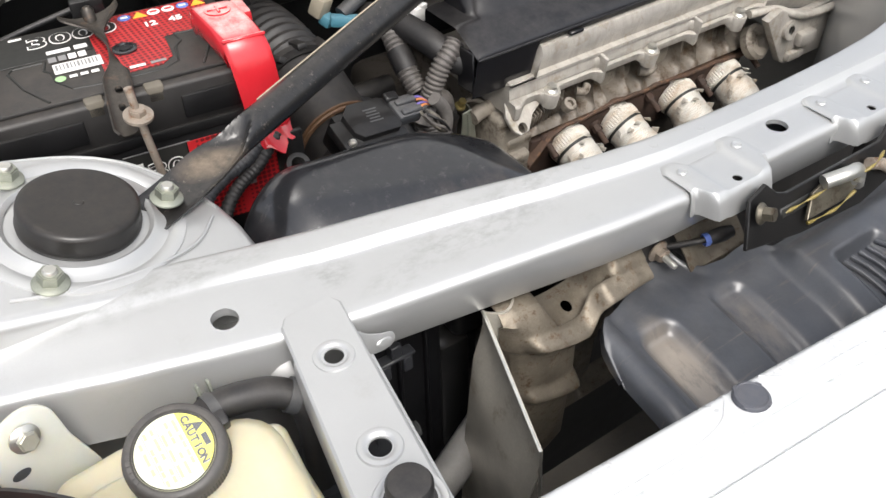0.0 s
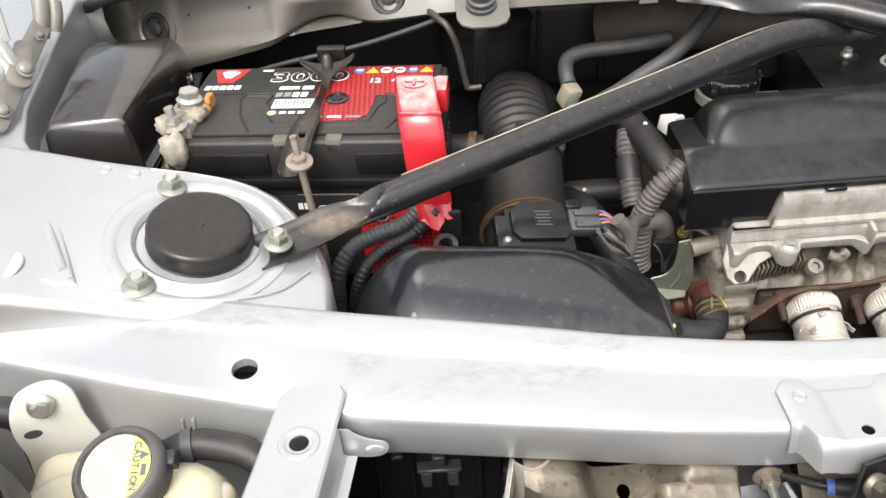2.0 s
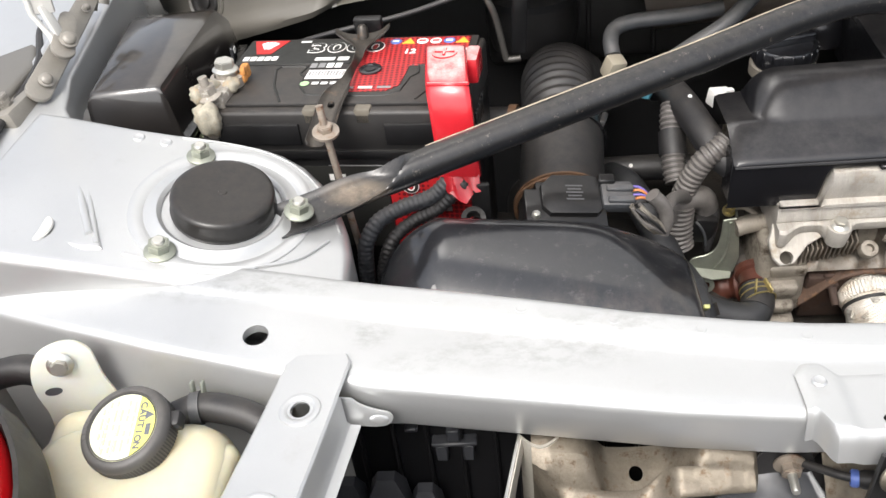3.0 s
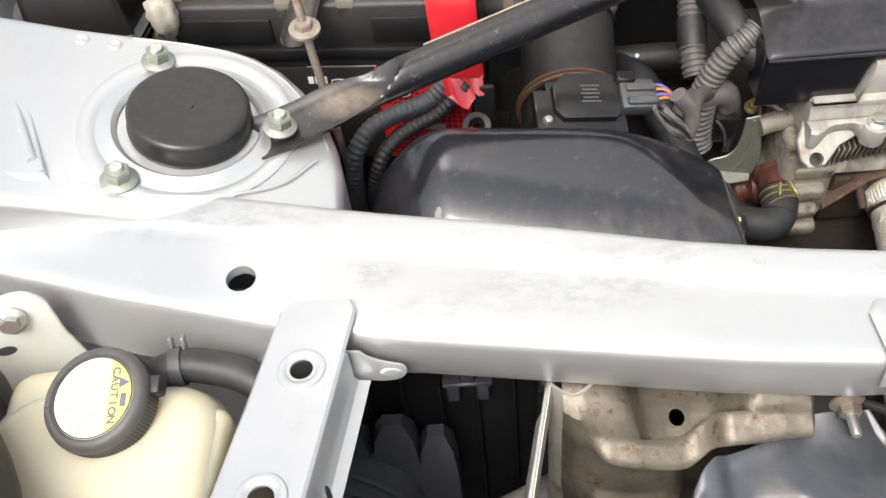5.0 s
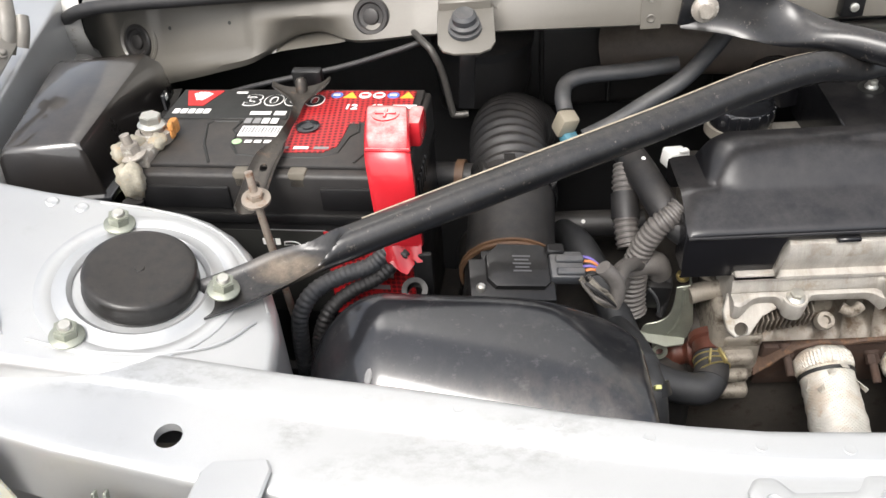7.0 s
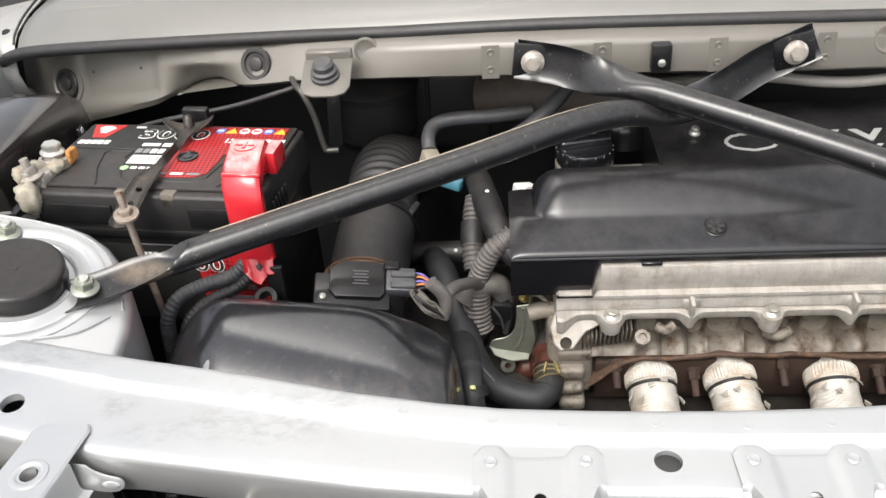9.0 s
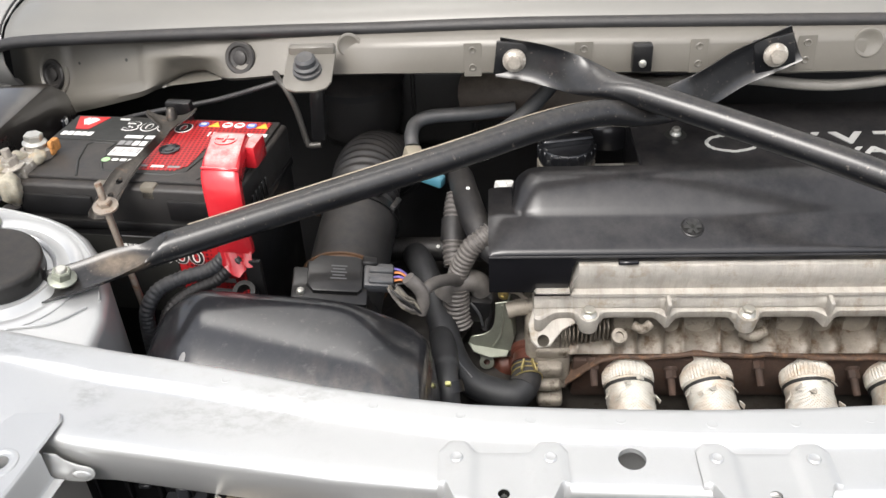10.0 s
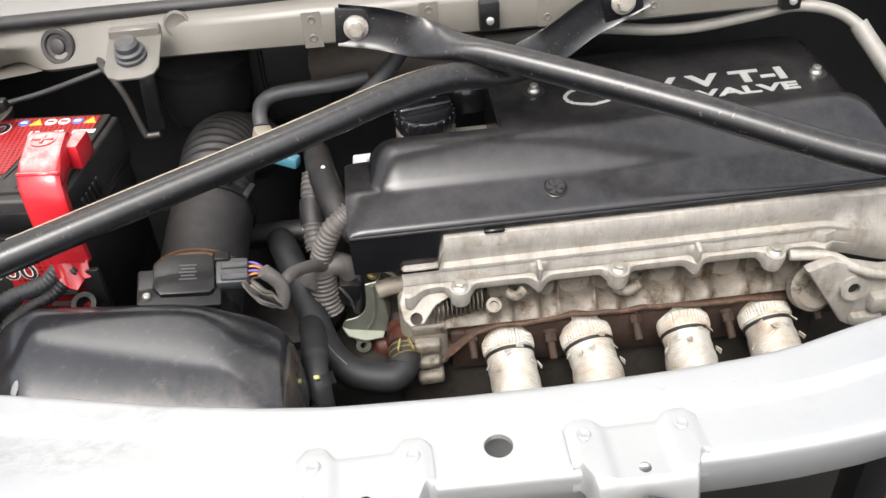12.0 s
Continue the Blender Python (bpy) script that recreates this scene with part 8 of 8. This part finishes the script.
part("bolt", moved(hexagon(0.0068, 0.008, 0.0095), aim((0.080, -0.052, 0.724), (0.1, -0.9, 0.35))), RUSTY_ZINC, latch, "rusty hexagon bolt")
part("hook", tube([(-0.020, -0.060, 0.735), (0.0, -0.066, 0.738), (0.020, -0.062, 0.730), (0.030, -0.06, 0.712)], 0.0055, 10), ZINC, latch, "bright steel catch")
for k, pts in enumerate(([(-0.055, -0.058, 0.722), (-0.030, -0.062, 0.728), (-0.012, -0.066, 0.735)], [(-0.035, -0.066, 0.708), (-0.010, -0.070, 0.712), (0.010, -0.070, 0.720)], [(0.010, -0.066, 0.728), (0.03, -0.068, 0.735), (0.045, -0.064, 0.738)])):
    part("grease", tube(pts, lambda u: 0.0009 + 0.0006 * math.sin(14 * u + k), 10), GREASE, latch, "yellow grease smear")
part("lever", moved(prism([(-0.040, -0.010), (-0.028, 0.006), (0.000, 0.010), (0.020, 0.004), (0.034, -0.008), (0.010, -0.014)], -0.0015, 0.0015, 0.0005, 1, True), pose(-0.002, -0.060, 0.724, 62, 0, 4)), OLD_STEEL, latch, "brown steel latch lever")
part("spring", corrugated([(0.034, -0.062, 0.730), (0.050, -0.064, 0.724), (0.064, -0.064, 0.714)], 0.0048, 0.0032, 0.35, 10), RUSTY_ZINC, latch)
part("slot", moved(box((0, 0, 0), (0.040, 0.008, 0.004), 0.001, 1), pose(-0.040, -0.0565, 0.722, 66, 0, 0)), INK, latch)
part("rivet", moved(hexagon(0.0048, 0.004, 0.0070), aim((0.022, -0.060, 0.722), (0.1, -0.9, 0.35))), ZINC, latch)
release = thing("latch_cable", (-0.10, -0.01, 0.68), "thin black release cable with a pale ferrule and blue band", "cable")
part("cable", tube([(-0.103, 0.002, 0.672), (-0.095, -0.006, 0.676), (-0.086, -0.014, 0.680), (-0.074, -0.019, 0.682)], 0.0026, 10), RUBBER, release)
part("ferrule", lathe([(0, 0), (0.0040, 0), (0.0055, 0.004), (0.0060, 0.014), (0.0045, 0.022), (0, 0.022)], 18, aim((-0.080, -0.0175, 0.6815), (1, -0.25, 0.1))), RUBBER, release)
part("band", lathe([(0.0044, 0), (0.0052, 0.001), (0.0052, 0.004), (0.0044, 0.005)], 18, aim((-0.083, -0.0165, 0.6810), (1, -0.25, 0.1))), BLUE_PRINT, release, "blue band")
solo("cable_bracket", thick(loft([[Vector((x, 0.016, 0.690)), Vector((x, 0.004 - 0.002 * math.sin(90 * x), 0.6790)), Vector((x, -0.008 - 0.002 * math.sin(120 * x), 0.6660)), Vector((x, -0.0185, 0.6545)), Vector((x, -0.0200, 0.640))] for x in [-0.092 + 0.005 * q for q in range(14)]]), 0.0012), SHIELD_METAL, "dull thin steel bracket below the latch", "bracket")

# dark parts deep in front of the engine
DEEP_BLACK = surface("matt_black_plastic", (0.006, 0.006, 0.007), 0.5, 0.0, 0.3, 600, 40, 0.15, spec=0.25)
DEEP_GREY = surface("dusty_charcoal_plastic", (0.034, 0.036, 0.042), 0.42, 0.0, 0.25, 500, 30, 0.12, dust=0.10, dust_color=(0.12, 0.11, 0.10))
shroud = thing("fan_shroud", (-0.34, 0.06, 0.40), "black plastic fan shroud deep behind the bracket", "fan shroud")
part("wall", box((-0.335, 0.068, 0.55), (0.125, 0.010, 0.27), 0.004), DEEP_BLACK, shroud)
part("top_lip", box((-0.335, 0.057, 0.688), (0.125, 0.020, 0.006), 0.002), DEEP_BLACK, shroud)
for k in range(5):
    part("rib", box((-0.385 + 0.024 * k, 0.0605, 0.575), (0.003, 0.006, 0.20), 0.001, 1), DEEP_BLACK, shroud)
clips = part("clip", box((-0.318, 0.0585, 0.6340), (0.032, 0.010, 0.0035), 0.001, 1), DEEP_GREY, shroud, "charcoal double clip")
part("clip_lug", box((-0.3180, 0.0580, 0.6430), (0.009, 0.009, 0.012), 0.001, 1), DEEP_GREY, clips)
for dx in (-0.0095, 0.0095):
    part("clip_leg", box((-0.318 + dx, 0.0580, 0.6245), (0.008, 0.008, 0.016), 0.001, 1), DEEP_GREY, clips)
part("small_tab", box((-0.3470, 0.0590, 0.6480), (0.009, 0.006, 0.004), 0.001, 1), DEEP_GREY, shroud)
horn = thing("resonator", (-0.37, 0.04, 0.45), "charcoal plastic resonator with stepped flutes", "resonator")
for k, (x0, half, top) in enumerate(((-0.397, 0.0125, 0.610), (-0.3685, 0.0150, 0.614), (-0.3415, 0.0125, 0.602))):
    part("flute", loft([[Vector((x0 + sx * half * w + 0.004 * (0.62 - z), 0.046 + sy * 0.010 * w - 0.16 * (0.62 - z), z)) for sx, sy in ((-1, -1), (1, -1), (1, 1), (-1, 1))] for z, w in ((0.47, 1.05), (top - 0.030, 1.0), (top - 0.012, 0.85), (top, 0.42))], True, True), DEEP_GREY, horn, "", 25)
duct = thing("air_duct", (-0.40, -0.02, 0.42), "charcoal round plastic air duct below the bracket", "air duct")
part("duct", tube([(-0.445, -0.13, 0.515), (-0.425, -0.06, 0.540), (-0.408, -0.01, 0.548), (-0.398, 0.035, 0.545)], 0.046, 36), DEEP_GREY, duct)
part("rib", lathe([(0.046, 0), (0.0495, 0.001), (0.0495, 0.005), (0.046, 0.006)], 40, aim((-0.404, 0.005, 0.5480), (0.25, 0.95, 0.0))), DEEP_GREY, duct)
part("rib", lathe([(0.046, 0), (0.0490, 0.001), (0.0490, 0.004), (0.046, 0.005)], 40, aim((-0.402, 0.016, 0.5475), (0.25, 0.95, 0.0))), DEEP_GREY, duct)
PIPE_GREY = surface("grey_painted_tube", (0.26, 0.255, 0.25), 0.4, 0.2, 0.2, 500, 40, 0.15, dust=0.2)
solo("crash_tube", tube([(-0.42, -0.05, 0.540), (-0.35, -0.012, 0.541), (-0.30, 0.008, 0.542), (-0.24, 0.036, 0.544)], 0.0145, 18), PIPE_GREY, "dark grey steel crash tube low behind the bumper", "tube")
radiator = thing("radiator", (0.02, 0.075, 0.26), "black radiator core and tanks behind the support", "radiator")
part("core", box((0.02, 0.075, 0.44), (0.50, 0.022, 0.34), 0.003), DUSTY_BLACK, radiator)
part("top_tank", box((0.02, 0.078, 0.635), (0.56, 0.036, 0.048), 0.008, 3), BLACK_PLASTIC, radiator)
for sx in (-0.26, 0.30):
    part("side_tank", box((sx, 0.078, 0.43), (0.030, 0.034, 0.36), 0.006, 2), BLACK_PLASTIC, radiator)
for k in range(24):
    part("tank_rib", box((-0.235 + 0.022 * k, 0.0585, 0.635), (0.003, 0.004, 0.040), 0.001, 1), BLACK_PLASTIC, radiator)
UNDERTRAY = surface("dusty_undertray", (0.10, 0.092, 0.082), 0.7, 0.0, 0.3, 400, 14, 0.3, dust=0.4, dust_color=(0.20, 0.17, 0.13))
solo("undertray_front", box((-0.1, -0.20, 0.50), (1.0, 0.36, 0.01), 0.003), UNDERTRAY, "dusty plastic front undertray behind the bumper", "undertray")
